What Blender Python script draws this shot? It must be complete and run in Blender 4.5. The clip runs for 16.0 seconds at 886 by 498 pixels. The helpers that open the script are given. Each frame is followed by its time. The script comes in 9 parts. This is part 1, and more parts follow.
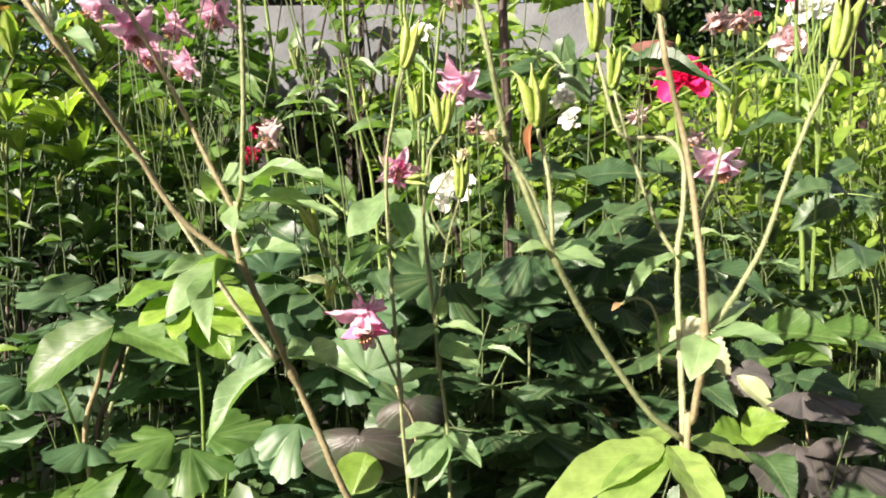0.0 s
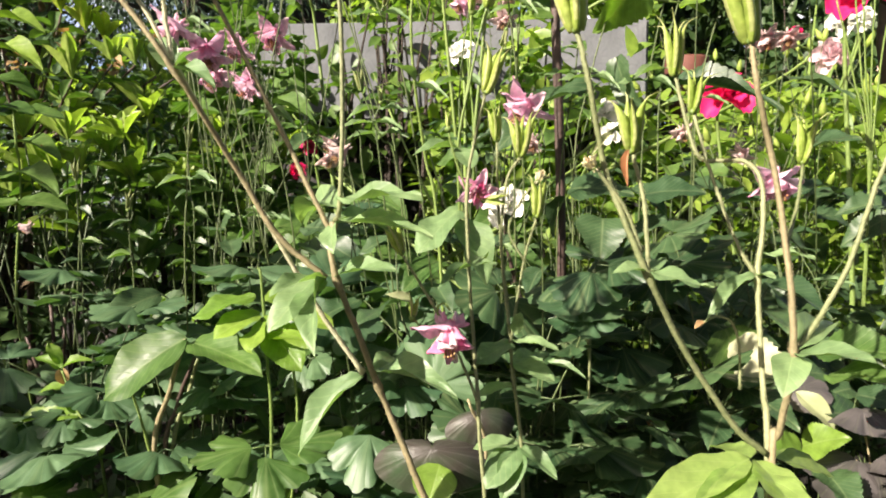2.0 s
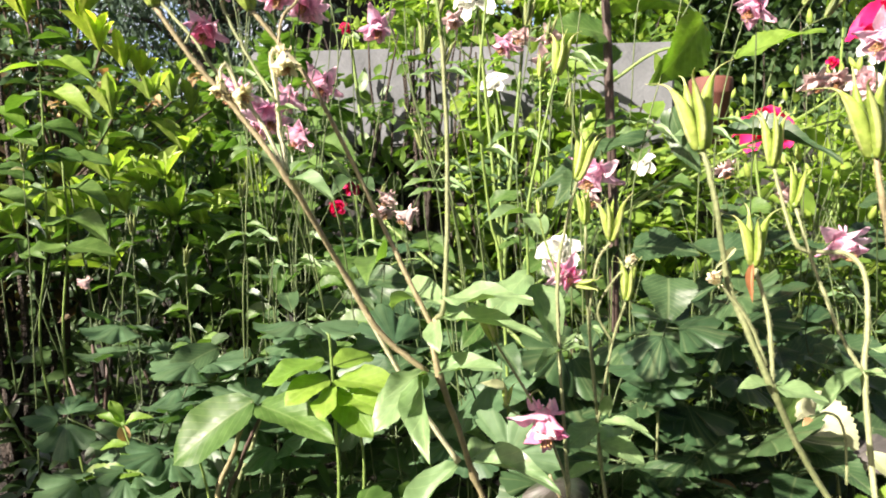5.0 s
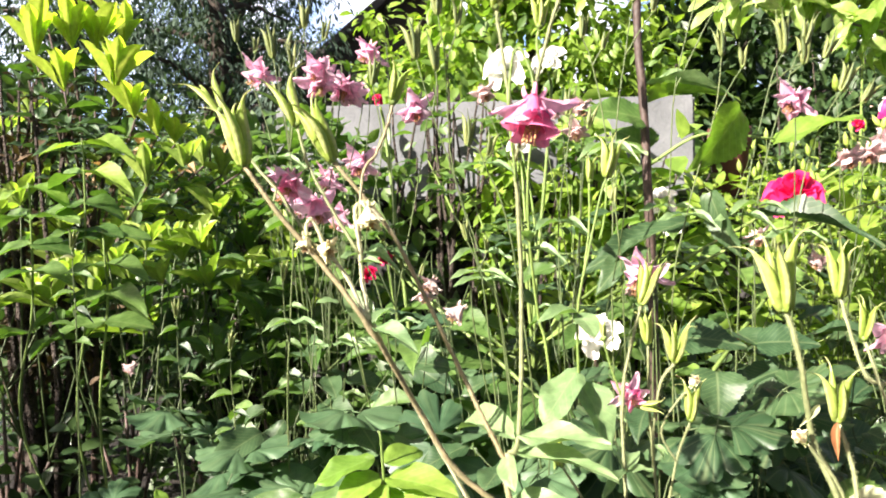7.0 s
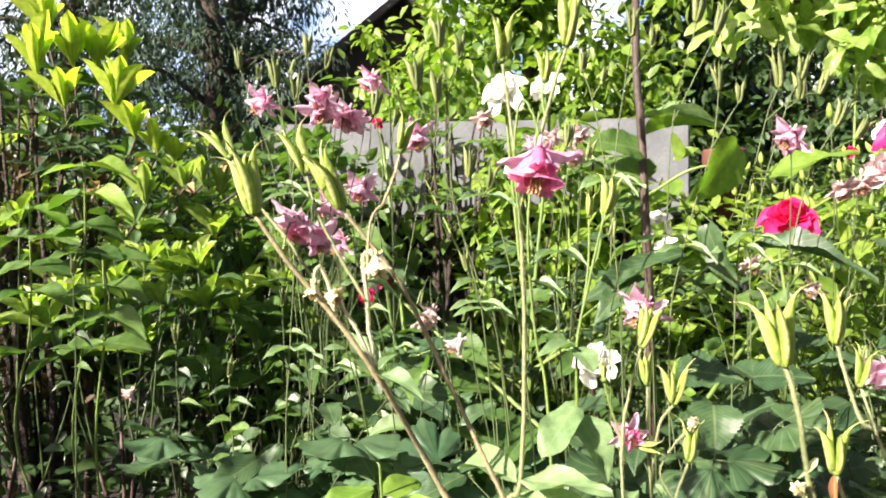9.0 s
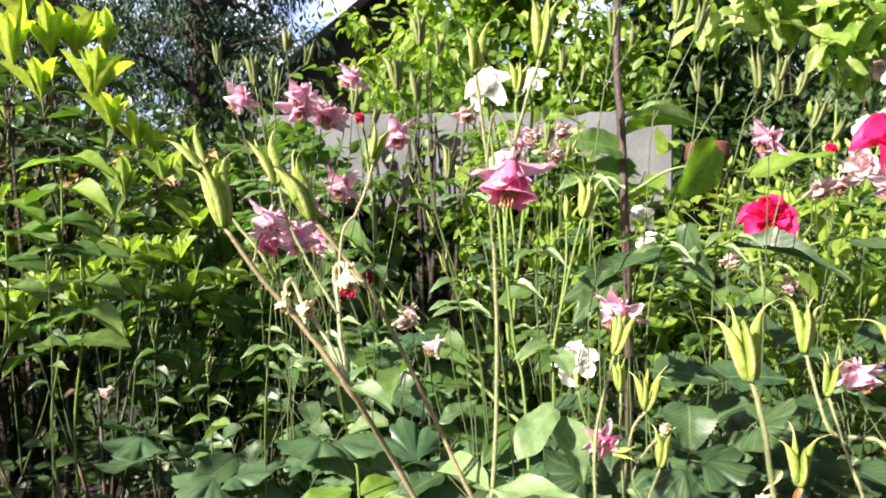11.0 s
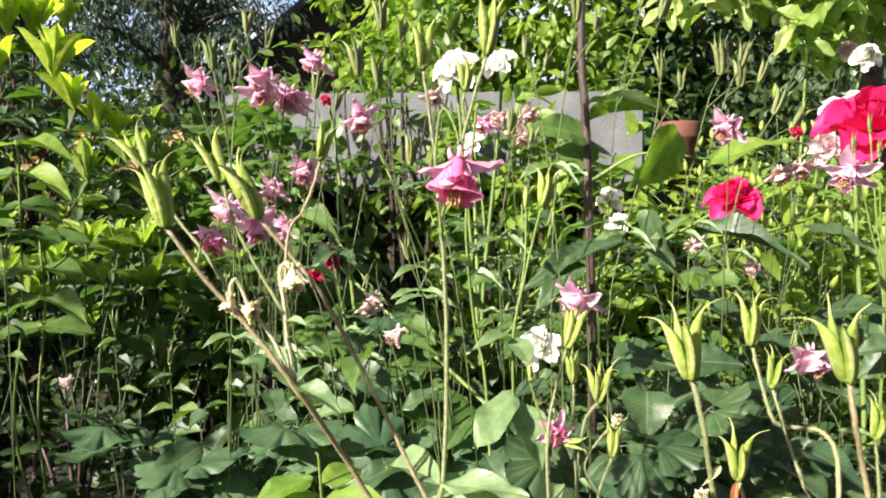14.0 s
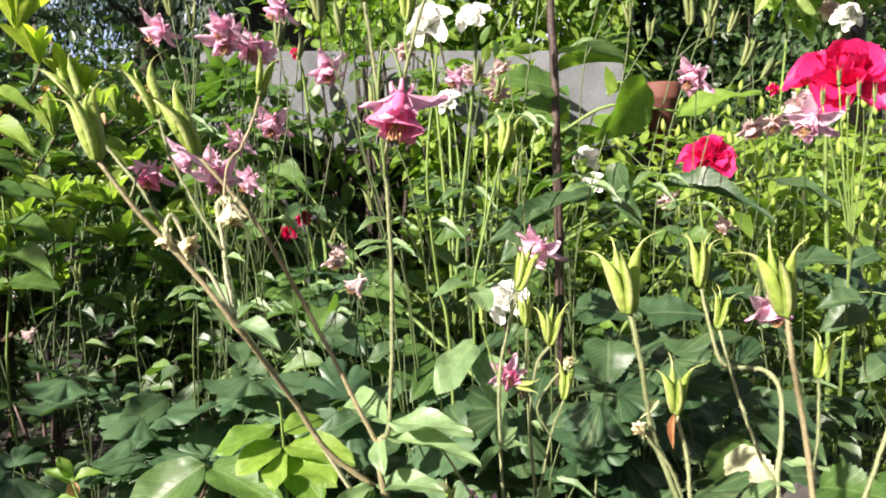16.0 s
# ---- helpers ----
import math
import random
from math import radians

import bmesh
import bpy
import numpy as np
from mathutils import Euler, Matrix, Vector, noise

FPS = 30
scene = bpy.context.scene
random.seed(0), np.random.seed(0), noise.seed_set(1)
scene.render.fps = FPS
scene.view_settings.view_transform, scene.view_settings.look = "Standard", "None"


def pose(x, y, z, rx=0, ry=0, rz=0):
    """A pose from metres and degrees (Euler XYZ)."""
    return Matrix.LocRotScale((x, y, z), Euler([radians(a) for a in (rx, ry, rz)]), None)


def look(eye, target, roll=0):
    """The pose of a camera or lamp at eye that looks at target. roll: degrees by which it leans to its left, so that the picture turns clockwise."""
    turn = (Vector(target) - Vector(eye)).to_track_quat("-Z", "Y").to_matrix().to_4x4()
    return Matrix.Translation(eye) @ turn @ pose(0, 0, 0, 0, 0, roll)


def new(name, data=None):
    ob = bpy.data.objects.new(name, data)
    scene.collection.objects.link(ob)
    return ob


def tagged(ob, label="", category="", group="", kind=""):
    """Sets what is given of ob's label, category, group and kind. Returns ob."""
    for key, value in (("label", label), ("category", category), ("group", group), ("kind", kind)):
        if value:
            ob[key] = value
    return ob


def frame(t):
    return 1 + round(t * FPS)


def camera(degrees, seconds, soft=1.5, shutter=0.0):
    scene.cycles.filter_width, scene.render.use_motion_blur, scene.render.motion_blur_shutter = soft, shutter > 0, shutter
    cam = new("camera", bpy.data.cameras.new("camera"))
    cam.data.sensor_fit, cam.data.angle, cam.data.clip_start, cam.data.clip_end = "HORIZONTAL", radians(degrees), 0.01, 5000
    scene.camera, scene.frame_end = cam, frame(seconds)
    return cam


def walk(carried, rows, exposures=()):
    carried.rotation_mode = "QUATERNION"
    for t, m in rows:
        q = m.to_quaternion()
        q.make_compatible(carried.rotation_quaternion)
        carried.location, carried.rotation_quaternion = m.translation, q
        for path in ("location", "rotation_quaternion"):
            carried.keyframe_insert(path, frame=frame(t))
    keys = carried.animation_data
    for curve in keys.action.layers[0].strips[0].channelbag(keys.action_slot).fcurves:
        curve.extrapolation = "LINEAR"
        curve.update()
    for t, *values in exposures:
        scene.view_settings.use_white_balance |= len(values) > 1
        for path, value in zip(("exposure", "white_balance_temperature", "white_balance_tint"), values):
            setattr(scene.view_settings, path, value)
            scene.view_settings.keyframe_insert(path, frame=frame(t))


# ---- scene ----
cam = camera(65.4, 16.0, soft=1.9)
PATH = [
    (0, (0.029, -0.003, 0.454), (-0.039, 1.988, 0.283), 0.0),
    (0.5, (0.021, -0.01, 0.454), (-0.076, 1.981, 0.295), -0.2),
    (1, (0.014, -0.015, 0.456), (-0.104, 1.976, 0.304), -0.2),
    (1.5, (0.005, -0.019, 0.457), (-0.122, 1.971, 0.312), -0.2),
    (2, (-0.004, -0.019, 0.459), (-0.135, 1.972, 0.321), -0.0),
    (2.5, (-0.013, -0.019, 0.46), (-0.144, 1.973, 0.328), 0.2),
    (3, (-0.021, -0.02, 0.464), (-0.151, 1.972, 0.335), 0.3),
    (3.5, (-0.028, -0.019, 0.469), (-0.159, 1.972, 0.341), 0.4),
    (3.7, (-0.031, -0.019, 0.472), (-0.165, 1.973, 0.346), 0.4),
    (5.8, (-0.07, -0.022, 0.532), (-0.228, 1.968, 0.414), -1.1),
    (6, (-0.074, -0.023, 0.538), (-0.234, 1.968, 0.438), -1.2),
    (6.5, (-0.08, -0.025, 0.552), (-0.249, 1.967, 0.489), -1.2),
    (7, (-0.086, -0.026, 0.563), (-0.261, 1.966, 0.525), -0.8),
    (7.5, (-0.09, -0.028, 0.57), (-0.268, 1.964, 0.546), -0.5),
    (8, (-0.092, -0.03, 0.575), (-0.266, 1.963, 0.56), -0.3),
    (8.5, (-0.092, -0.031, 0.578), (-0.258, 1.962, 0.571), -0.3),
    (9, (-0.091, -0.032, 0.581), (-0.249, 1.962, 0.575), -0.2),
    (11.5, (-0.082, -0.031, 0.595), (-0.192, 1.965, 0.54), -0.1),
    (12, (-0.08, -0.031, 0.597), (-0.181, 1.965, 0.53), -0.2),
    (12.5, (-0.078, -0.031, 0.6), (-0.169, 1.965, 0.521), -0.1),
    (13, (-0.076, -0.031, 0.602), (-0.155, 1.966, 0.513), -0.1),
    (13.5, (-0.074, -0.03, 0.604), (-0.141, 1.966, 0.504), 0.0),
    (14, (-0.069, -0.029, 0.604), (-0.126, 1.967, 0.492), -0.1),
    (14.5, (-0.063, -0.029, 0.602), (-0.112, 1.967, 0.476), -0.5),
    (15, (-0.058, -0.028, 0.6), (-0.1, 1.966, 0.451), -0.4),
    (15.5, (-0.053, -0.027, 0.595), (-0.084, 1.965, 0.415), -0.2),
    (16, (-0.047, -0.026, 0.589), (-0.069, 1.963, 0.382), -0.0),
]
walk(cam, [(t, look(eye, target, roll)) for t, eye, target, roll in PATH],
     ((0, 1.75, 6570, 19), (1.5, 1.63, 6620, 19), (3.5, 1.5, 6720, 19), (6, 2.12, 6420, 20), (7, 2.15, 6420, 20), (9, 1.96, 6470, 19), (11.5, 1.75, 6420, 19), (13.5, 1.63, 6370, 19), (16, 1.6, 6320, 19)))

# ---- world, sun ----
SUN_WAY = Vector((-0.64, -0.60, 0.51)).normalized()      # towards the sun
world = bpy.data.worlds.new("sky")
scene.world = world
world.use_nodes = True
wn = world.node_tree.nodes
sky = wn.new("ShaderNodeTexSky")
sky.sky_type, sky.sun_disc = "NISHITA", False
sky.dust_density = 4.0
sky.sun_elevation = math.asin(SUN_WAY.z)
sky.sun_rotation = math.atan2(SUN_WAY.x, SUN_WAY.y)
world.node_tree.links.new(sky.outputs[0], wn["Background"].inputs[0])
wn["Background"].inputs[1].default_value = 0.030
sun = new("sun", bpy.data.lights.new("sun", "SUN"))
sun.data.energy, sun.data.angle, sun.data.color = 4.9, radians(0.6), (1.0, 0.93, 0.78)
sun.matrix_world = look(SUN_WAY * 20, (0, 0, 0))


# ---- materials ----
def nodes_of(name):
    mat = bpy.data.materials.new(name)
    mat.use_nodes = True
    nt = mat.node_tree
    return mat, nt, nt.nodes["Principled BSDF"], nt.nodes["Material Output"]


def mixed(nt, kind, a, b, fac):
    """A colour mix node; each input a socket or a value."""
    n = nt.nodes.new("ShaderNodeMix")
    n.data_type, n.blend_type = "RGBA", kind
    for sock, v in ((n.inputs[0], fac), (n.inputs[6], a), (n.inputs[7], b)):
        if isinstance(v, bpy.types.NodeSocket):
            nt.links.new(v, sock)
        elif isinstance(v, (int, float)):
            sock.default_value = v
        else:
            sock.default_value = (*v, 1)
    return n.outputs[2]


def math_node(nt, op, a, b=0.0):
    n = nt.nodes.new("ShaderNodeMath")
    n.operation = op
    for sock, v in zip(n.inputs, (a, b)):
        if isinstance(v, bpy.types.NodeSocket):
            nt.links.new(v, sock)
        else:
            sock.default_value = v
    return n.outputs[0]


def noise_of(nt, scale, detail=3.0, where="position"):
    n = nt.nodes.new("ShaderNodeTexNoise")
    n.inputs["Scale"].default_value, n.inputs["Detail"].default_value = scale, detail
    if where == "position":
        g = nt.nodes.new("ShaderNodeNewGeometry")
        nt.links.new(g.outputs["Position"], n.inputs["Vector"])
    else:
        c = nt.nodes.new("ShaderNodeTexCoord")
        nt.links.new(c.outputs["Object"], n.inputs["Vector"])
    return n.outputs["Fac"]


def spread(nt, socket, lo, hi, to_lo=0.0, to_hi=1.0):
    n = nt.nodes.new("ShaderNodeMapRange")
    nt.links.new(socket, n.inputs[0])
    for k, v in zip((1, 2, 3, 4), (lo, hi, to_lo, to_hi)):
        n.inputs[k].default_value = v
    return n.outputs[0]


def random_of(nt, island=False):
    if island:
        return nt.nodes.new("ShaderNodeNewGeometry").outputs["Random Per Island"]
    return nt.nodes.new("ShaderNodeObjectInfo").outputs["Random"]


def plant_mat(name, dark, light, rough=0.45, through_light=0.35, veins=0.0, island=False, mottle=90.0, bump=0.25,
              glow=None, spots=None, spec=0.5, vein_count=9.0):
    """Leaf, petal or stalk tissue: two tones spread over pieces and over the surface, veins, and light that shines through."""
    mat, nt, bsdf, out = nodes_of(name)
    rnd = random_of(nt, island)
    fine = noise_of(nt, mottle, 4)
    broad = noise_of(nt, mottle * 0.16, 2)
    f = math_node(nt, "ADD", math_node(nt, "MULTIPLY", rnd, 0.62), math_node(nt, "MULTIPLY", spread(nt, broad, 0.3, 0.7), 0.38))
    col = mixed(nt, "MIX", dark, light, f)
    col = mixed(nt, "MULTIPLY", col, mixed(nt, "MIX", (0.62, 0.66, 0.6), (1.15, 1.12, 1.1), spread(nt, fine, 0.3, 0.72)), 0.8)
    height = fine
    if veins:
        uv = nt.nodes.new("ShaderNodeUVMap")
        sep = nt.nodes.new("ShaderNodeSeparateXYZ")
        nt.links.new(uv.outputs[0], sep.inputs[0])
        off = math_node(nt, "ABSOLUTE", math_node(nt, "SUBTRACT", sep.outputs[0], 0.5))
        mid = spread(nt, off, 0.0, 0.035, 1.0, 0.0)
        run = math_node(nt, "SUBTRACT", math_node(nt, "MULTIPLY", sep.outputs[1], vein_count), math_node(nt, "MULTIPLY", off, vein_count * 0.75))
        tri = math_node(nt, "ABSOLUTE", math_node(nt, "SUBTRACT", math_node(nt, "FRACT", run), 0.5))
        side = spread(nt, tri, 0.0, 0.10, 0.75, 0.0)
        v = math_node(nt, "MAXIMUM", mid, side)
        col = mixed(nt, "MIX", col, mixed(nt, "MIX", col, (0.55, 0.62, 0.30), 0.42), math_node(nt, "MULTIPLY", v, veins))
        height = math_node(nt, "SUBTRACT", math_node(nt, "MULTIPLY", fine, 0.5), math_node(nt, "MULTIPLY", v, 0.5))
    if spots:
        sp = spread(nt, noise_of(nt, 230.0, 2), 0.66, 0.74)
        col = mixed(nt, "MIX", col, spots, math_node(nt, "MULTIPLY", sp, 0.8))
    nt.links.new(col, bsdf.inputs["Base Color"])
    nt.links.new(spread(nt, fine, 0.25, 0.75, rough - 0.1, rough + 0.14), bsdf.inputs["Roughness"])
    bsdf.inputs["Specular IOR Level"].default_value = spec
    b = nt.nodes.new("ShaderNodeBump")
    b.inputs["Strength"].default_value, b.inputs["Distance"].default_value = bump, 0.002
    nt.links.new(height, b.inputs["Height"])
    nt.links.new(b.outputs[0], bsdf.inputs["Normal"])
    if through_light:
        tr = nt.nodes.new("ShaderNodeBsdfTranslucent")
        tint = mixed(nt, "MULTIPLY", col, glow or (1.25, 1.5, 0.5), 1.0)
        nt.links.new(tint, tr.inputs[0])
        ms = nt.nodes.new("ShaderNodeMixShader")
        ms.inputs[0].default_value = through_light
        nt.links.new(bsdf.outputs[0], ms.inputs[1])
        nt.links.new(tr.outputs[0], ms.inputs[2])
        nt.links.new(ms.outputs[0], out.inputs[0])
    return mat


def satin_mat(name, green, brown, streak, rough=0.4):
    """A dark leaf; fine pale streaks of painted sheen fan out from its stalk."""
    mat, nt, bsdf, out = nodes_of(name)
    uv = nt.nodes.new("ShaderNodeUVMap")
    fan = nt.nodes.new("ShaderNodeMapping")
    fan.inputs["Scale"].default_value = (34, 1, 1)
    nt.links.new(uv.outputs[0], fan.inputs[0])
    n = nt.nodes.new("ShaderNodeTexNoise")
    n.inputs["Scale"].default_value, n.inputs["Detail"].default_value = 1.0, 4
    nt.links.new(fan.outputs[0], n.inputs["Vector"])
    fine = noise_of(nt, 260, 4)
    col = mixed(nt, "MIX", green, brown, spread(nt, noise_of(nt, 26, 2), 0.38, 0.6))
    # the leaf's hairy sheen, put into the colour as streaks
    pale = math_node(nt, "MULTIPLY", spread(nt, n.outputs[0], 0.48, 0.74), spread(nt, fine, 0.25, 0.7, 0.35, 1.0))
    col = mixed(nt, "MIX", col, streak, math_node(nt, "MULTIPLY", pale, 0.7))
    nt.links.new(col, bsdf.inputs["Base Color"])
    nt.links.new(spread(nt, fine, 0.25, 0.75, rough - 0.08, rough + 0.16), bsdf.inputs["Roughness"])
    b = nt.nodes.new("ShaderNodeBump")
    b.inputs["Strength"].default_value, b.inputs["Distance"].default_value = 0.4, 0.002
    nt.links.new(math_node(nt, "ADD", n.outputs[0], math_node(nt, "MULTIPLY", fine, 0.4)), b.inputs["Height"])
    nt.links.new(b.outputs[0], bsdf.inputs["Normal"])
    return mat


def plain_mat(name, dark, light, rough=0.8, scale=8.0, bump=0.5, distance=0.01, metal=0.0):
    mat, nt, bsdf, out = nodes_of(name)
    big, fine = noise_of(nt, scale, 5), noise_of(nt, scale * 14, 4)
    col = mixed(nt, "MIX", dark, light, spread(nt, big, 0.3, 0.7))
    col = mixed(nt, "MULTIPLY", col, mixed(nt, "MIX", (0.7, 0.7, 0.7), (1.1, 1.1, 1.1), fine), 0.8)
    nt.links.new(col, bsdf.inputs["Base Color"])
    bsdf.inputs["Roughness"].default_value, bsdf.inputs["Metallic"].default_value = rough, metal
    b = nt.nodes.new("ShaderNodeBump")
    b.inputs["Strength"].default_value, b.inputs["Distance"].default_value = bump, distance
    nt.links.new(math_node(nt, "ADD", math_node(nt, "MULTIPLY", big, 0.5), math_node(nt, "MULTIPLY", fine, 0.5)), b.inputs["Height"])
    nt.links.new(b.outputs[0], bsdf.inputs["Normal"])
    return mat


M = dict(
    stalk=plant_mat("stalk", (0.20, 0.235, 0.105), (0.33, 0.35, 0.19), 0.6, 0.15, mottle=400, bump=0.3, glow=(1.1, 1.1, 0.6)),
    stalk_red=plant_mat("stalk_red", (0.245, 0.21, 0.115), (0.40, 0.345, 0.205), 0.6, 0.15, mottle=400, bump=0.3, glow=(1.2, 1.0, 0.6)),
    stalk_green=plant_mat("stalk_green", (0.13, 0.21, 0.05), (0.22, 0.31, 0.08), 0.5, 0.12, mottle=400, bump=0.3),
    stalk_olive=plant_mat("stalk_olive", (0.06, 0.10, 0.03), (0.12, 0.155, 0.055), 0.55, 0.1, mottle=300, bump=0.3),
    stalk_pale=plant_mat("stalk_pale", (0.48, 0.48, 0.30), (0.64, 0.62, 0.44), 0.6, 0.2, mottle=400, bump=0.3, glow=(1.1, 1.1, 0.7)),
    # stalk copy with shade put into its colour, for stems deep in foliage
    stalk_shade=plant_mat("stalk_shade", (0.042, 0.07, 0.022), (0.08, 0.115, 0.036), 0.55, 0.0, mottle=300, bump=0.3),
    cane=plant_mat("cane", (0.05, 0.033, 0.028), (0.10, 0.062, 0.048), 0.6, 0.0, mottle=260, bump=0.7),
    pod=plant_mat("pod", (0.26, 0.38, 0.055), (0.43, 0.53, 0.135), 0.45, 0.36, mottle=300, bump=0.45, glow=(1.2, 1.25, 0.6), spec=0.4),
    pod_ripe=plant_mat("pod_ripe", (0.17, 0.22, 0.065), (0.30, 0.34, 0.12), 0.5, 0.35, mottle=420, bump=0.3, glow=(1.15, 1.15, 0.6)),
    pod_beak=plant_mat("pod_beak", (0.38, 0.46, 0.14), (0.55, 0.56, 0.26), 0.5, 0.3, mottle=420, glow=(1.2, 1.2, 0.6)),
    bract=plant_mat("bract", (0.13, 0.23, 0.10), (0.25, 0.365, 0.165), 0.42, 0.34, veins=0.3, mottle=150, vein_count=6),
    bract_lime=plant_mat("bract_lime", (0.22, 0.36, 0.085), (0.33, 0.45, 0.13), 0.42, 0.42, veins=0.25, mottle=150, vein_count=6),
    blue_leaf=plant_mat("blue_leaf", (0.032, 0.088, 0.042), (0.12, 0.21, 0.10), 0.46, 0.3, veins=0.14, mottle=100, vein_count=14, spec=0.5, bump=0.14),
    mid_leaf=plant_mat("mid_leaf", (0.040, 0.105, 0.024), (0.135, 0.235, 0.055), 0.42, 0.38, veins=0.28, mottle=110, spec=0.4, bump=0.16),
    lime_leaf=plant_mat("lime_leaf", (0.13, 0.26, 0.035), (0.25, 0.37, 0.06), 0.4, 0.45, veins=0.25, mottle=120),
    # deep green, darkened further to hold the shade low in the bed
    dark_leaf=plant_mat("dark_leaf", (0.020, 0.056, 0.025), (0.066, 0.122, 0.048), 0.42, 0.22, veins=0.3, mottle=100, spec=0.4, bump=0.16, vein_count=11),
    purple_leaf=plant_mat("purple_leaf", (0.030, 0.028, 0.026), (0.11, 0.10, 0.10), 0.5, 0.12, veins=0.10, mottle=70, vein_count=14, glow=(1.2, 0.9, 0.6), bump=0.35),
    shrub_leaf=plant_mat("shrub_leaf", (0.17, 0.27, 0.05), (0.38, 0.48, 0.11), 0.4, 0.45, veins=0.4, mottle=110),
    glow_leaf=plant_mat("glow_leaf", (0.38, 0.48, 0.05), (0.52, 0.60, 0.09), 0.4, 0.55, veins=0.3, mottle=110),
    cherry_leaf=plant_mat("cherry_leaf", (0.24, 0.36, 0.08), (0.42, 0.52, 0.19), 0.4, 0.45, veins=0.3, mottle=100, vein_count=10),
    pale_leaf=plant_mat("pale_leaf", (0.40, 0.45, 0.24), (0.68, 0.68, 0.46), 0.55, 0.35, veins=0.6, mottle=60, glow=(1.1, 1.1, 0.7), vein_count=8),
    dry=plant_mat("dry", (0.33, 0.20, 0.09), (0.52, 0.38, 0.2), 0.7, 0.3, mottle=200, glow=(1.2, 1.0, 0.6)),
    orange_dry=plant_mat("orange_dry", (0.34, 0.13, 0.05), (0.46, 0.25, 0.12), 0.6, 0.3, mottle=200, glow=(1.2, 0.9, 0.5)),
    pink=plant_mat("pink", (0.88, 0.38, 0.62), (0.95, 0.74, 0.86), 0.5, 0.42, mottle=160, glow=(1.1, 0.95, 1.05), spec=0.25),
    pink_deep=plant_mat("pink_deep", (0.82, 0.18, 0.42), (0.93, 0.52, 0.70), 0.5, 0.42, mottle=260, glow=(1.1, 0.9, 1.0), spec=0.25),
    pink_tip=plant_mat("pink_tip", (0.86, 0.60, 0.68), (0.90, 0.76, 0.80), 0.5, 0.4, mottle=160, glow=(1.05, 1, 1), spec=0.25),
    pale_pink=plant_mat("pale_pink", (0.88, 0.46, 0.66), (0.95, 0.72, 0.84), 0.5, 0.45, mottle=160, glow=(1.05, 1, 1.05), spec=0.25),
    blush=plant_mat("blush", (0.74, 0.54, 0.55), (0.84, 0.70, 0.68), 0.5, 0.4, mottle=160, glow=(1.05, 1, 1), spec=0.25),
    white_petal=plant_mat("white_petal", (0.86, 0.86, 0.83), (0.92, 0.92, 0.89), 0.5, 0.2, mottle=60, glow=(1.05, 1.05, 1), spec=0.25),
    cream=plant_mat("cream", (0.70, 0.66, 0.42), (0.80, 0.76, 0.55), 0.5, 0.35, mottle=160, glow=(1.1, 1.05, 0.9), spec=0.25),
    red_petal=plant_mat("red_petal", (0.70, 0.007, 0.10), (0.88, 0.045, 0.24), 0.45, 0.38, mottle=120, glow=(1.05, 0.8, 0.95), spec=0.3),
    stamen=plant_mat("stamen", (0.34, 0.12, 0.05), (0.62, 0.42, 0.2), 0.6, 0.2, mottle=300, glow=(1.1, 1, 0.7)),
    soil=plain_mat("soil", (0.009, 0.007, 0.005), (0.024, 0.018, 0.012), 0.95, 9.0, 0.9, 0.03),
    grey_wall=plain_mat("grey_wall", (0.095, 0.103, 0.110), (0.175, 0.186, 0.199), 0.85, 9.0, 0.35, 0.01),
    dark_stone=plain_mat("dark_stone", (0.02, 0.02, 0.018), (0.045, 0.043, 0.04), 0.9, 6.0, 0.6, 0.02),
    terracotta=plain_mat("terracotta", (0.10, 0.036, 0.026), (0.15, 0.052, 0.037), 0.75, 9.0, 0.3, 0.004),
    bark=plain_mat("bark", (0.035, 0.026, 0.02), (0.085, 0.065, 0.05), 0.9, 14.0, 1.0, 0.03),
    roof=plain_mat("roof", (0.055, 0.05, 0.048), (0.10, 0.09, 0.085), 0.8, 6.0, 0.6, 0.02),
    plaster=plain_mat("plaster", (0.50, 0.36, 0.28), (0.60, 0.45, 0.36), 0.85, 2.0, 0.3, 0.01),
    dark_boards=plain_mat("dark_boards", (0.035, 0.028, 0.022), (0.07, 0.055, 0.045), 0.8, 5.0, 0.5, 0.01),
)
M["satin_leaf"] = satin_mat("satin_leaf", (0.033, 0.06, 0.027), (0.042, 0.036, 0.029), (0.14, 0.138, 0.12))
# dark foliage; the shade on hedges and far trees is put into this tone
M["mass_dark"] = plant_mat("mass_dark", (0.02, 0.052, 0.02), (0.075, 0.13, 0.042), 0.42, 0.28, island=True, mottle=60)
M["mass_brown"] = plant_mat("mass_brown", (0.028, 0.020, 0.012), (0.11, 0.075, 0.04), 0.6, 0.15, island=True, mottle=60, spec=0.25)
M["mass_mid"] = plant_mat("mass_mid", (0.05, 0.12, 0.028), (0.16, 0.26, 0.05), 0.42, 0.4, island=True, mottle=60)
M["mass_lime"] = plant_mat("mass_lime", (0.12, 0.23, 0.04), (0.32, 0.43, 0.07), 0.42, 0.45, island=True, mottle=60)
M["mass_conifer"] = plant_mat("mass_conifer", (0.03, 0.06, 0.045), (0.085, 0.125, 0.095), 0.7, 0.2, island=True, mottle=20, spec=0.15)


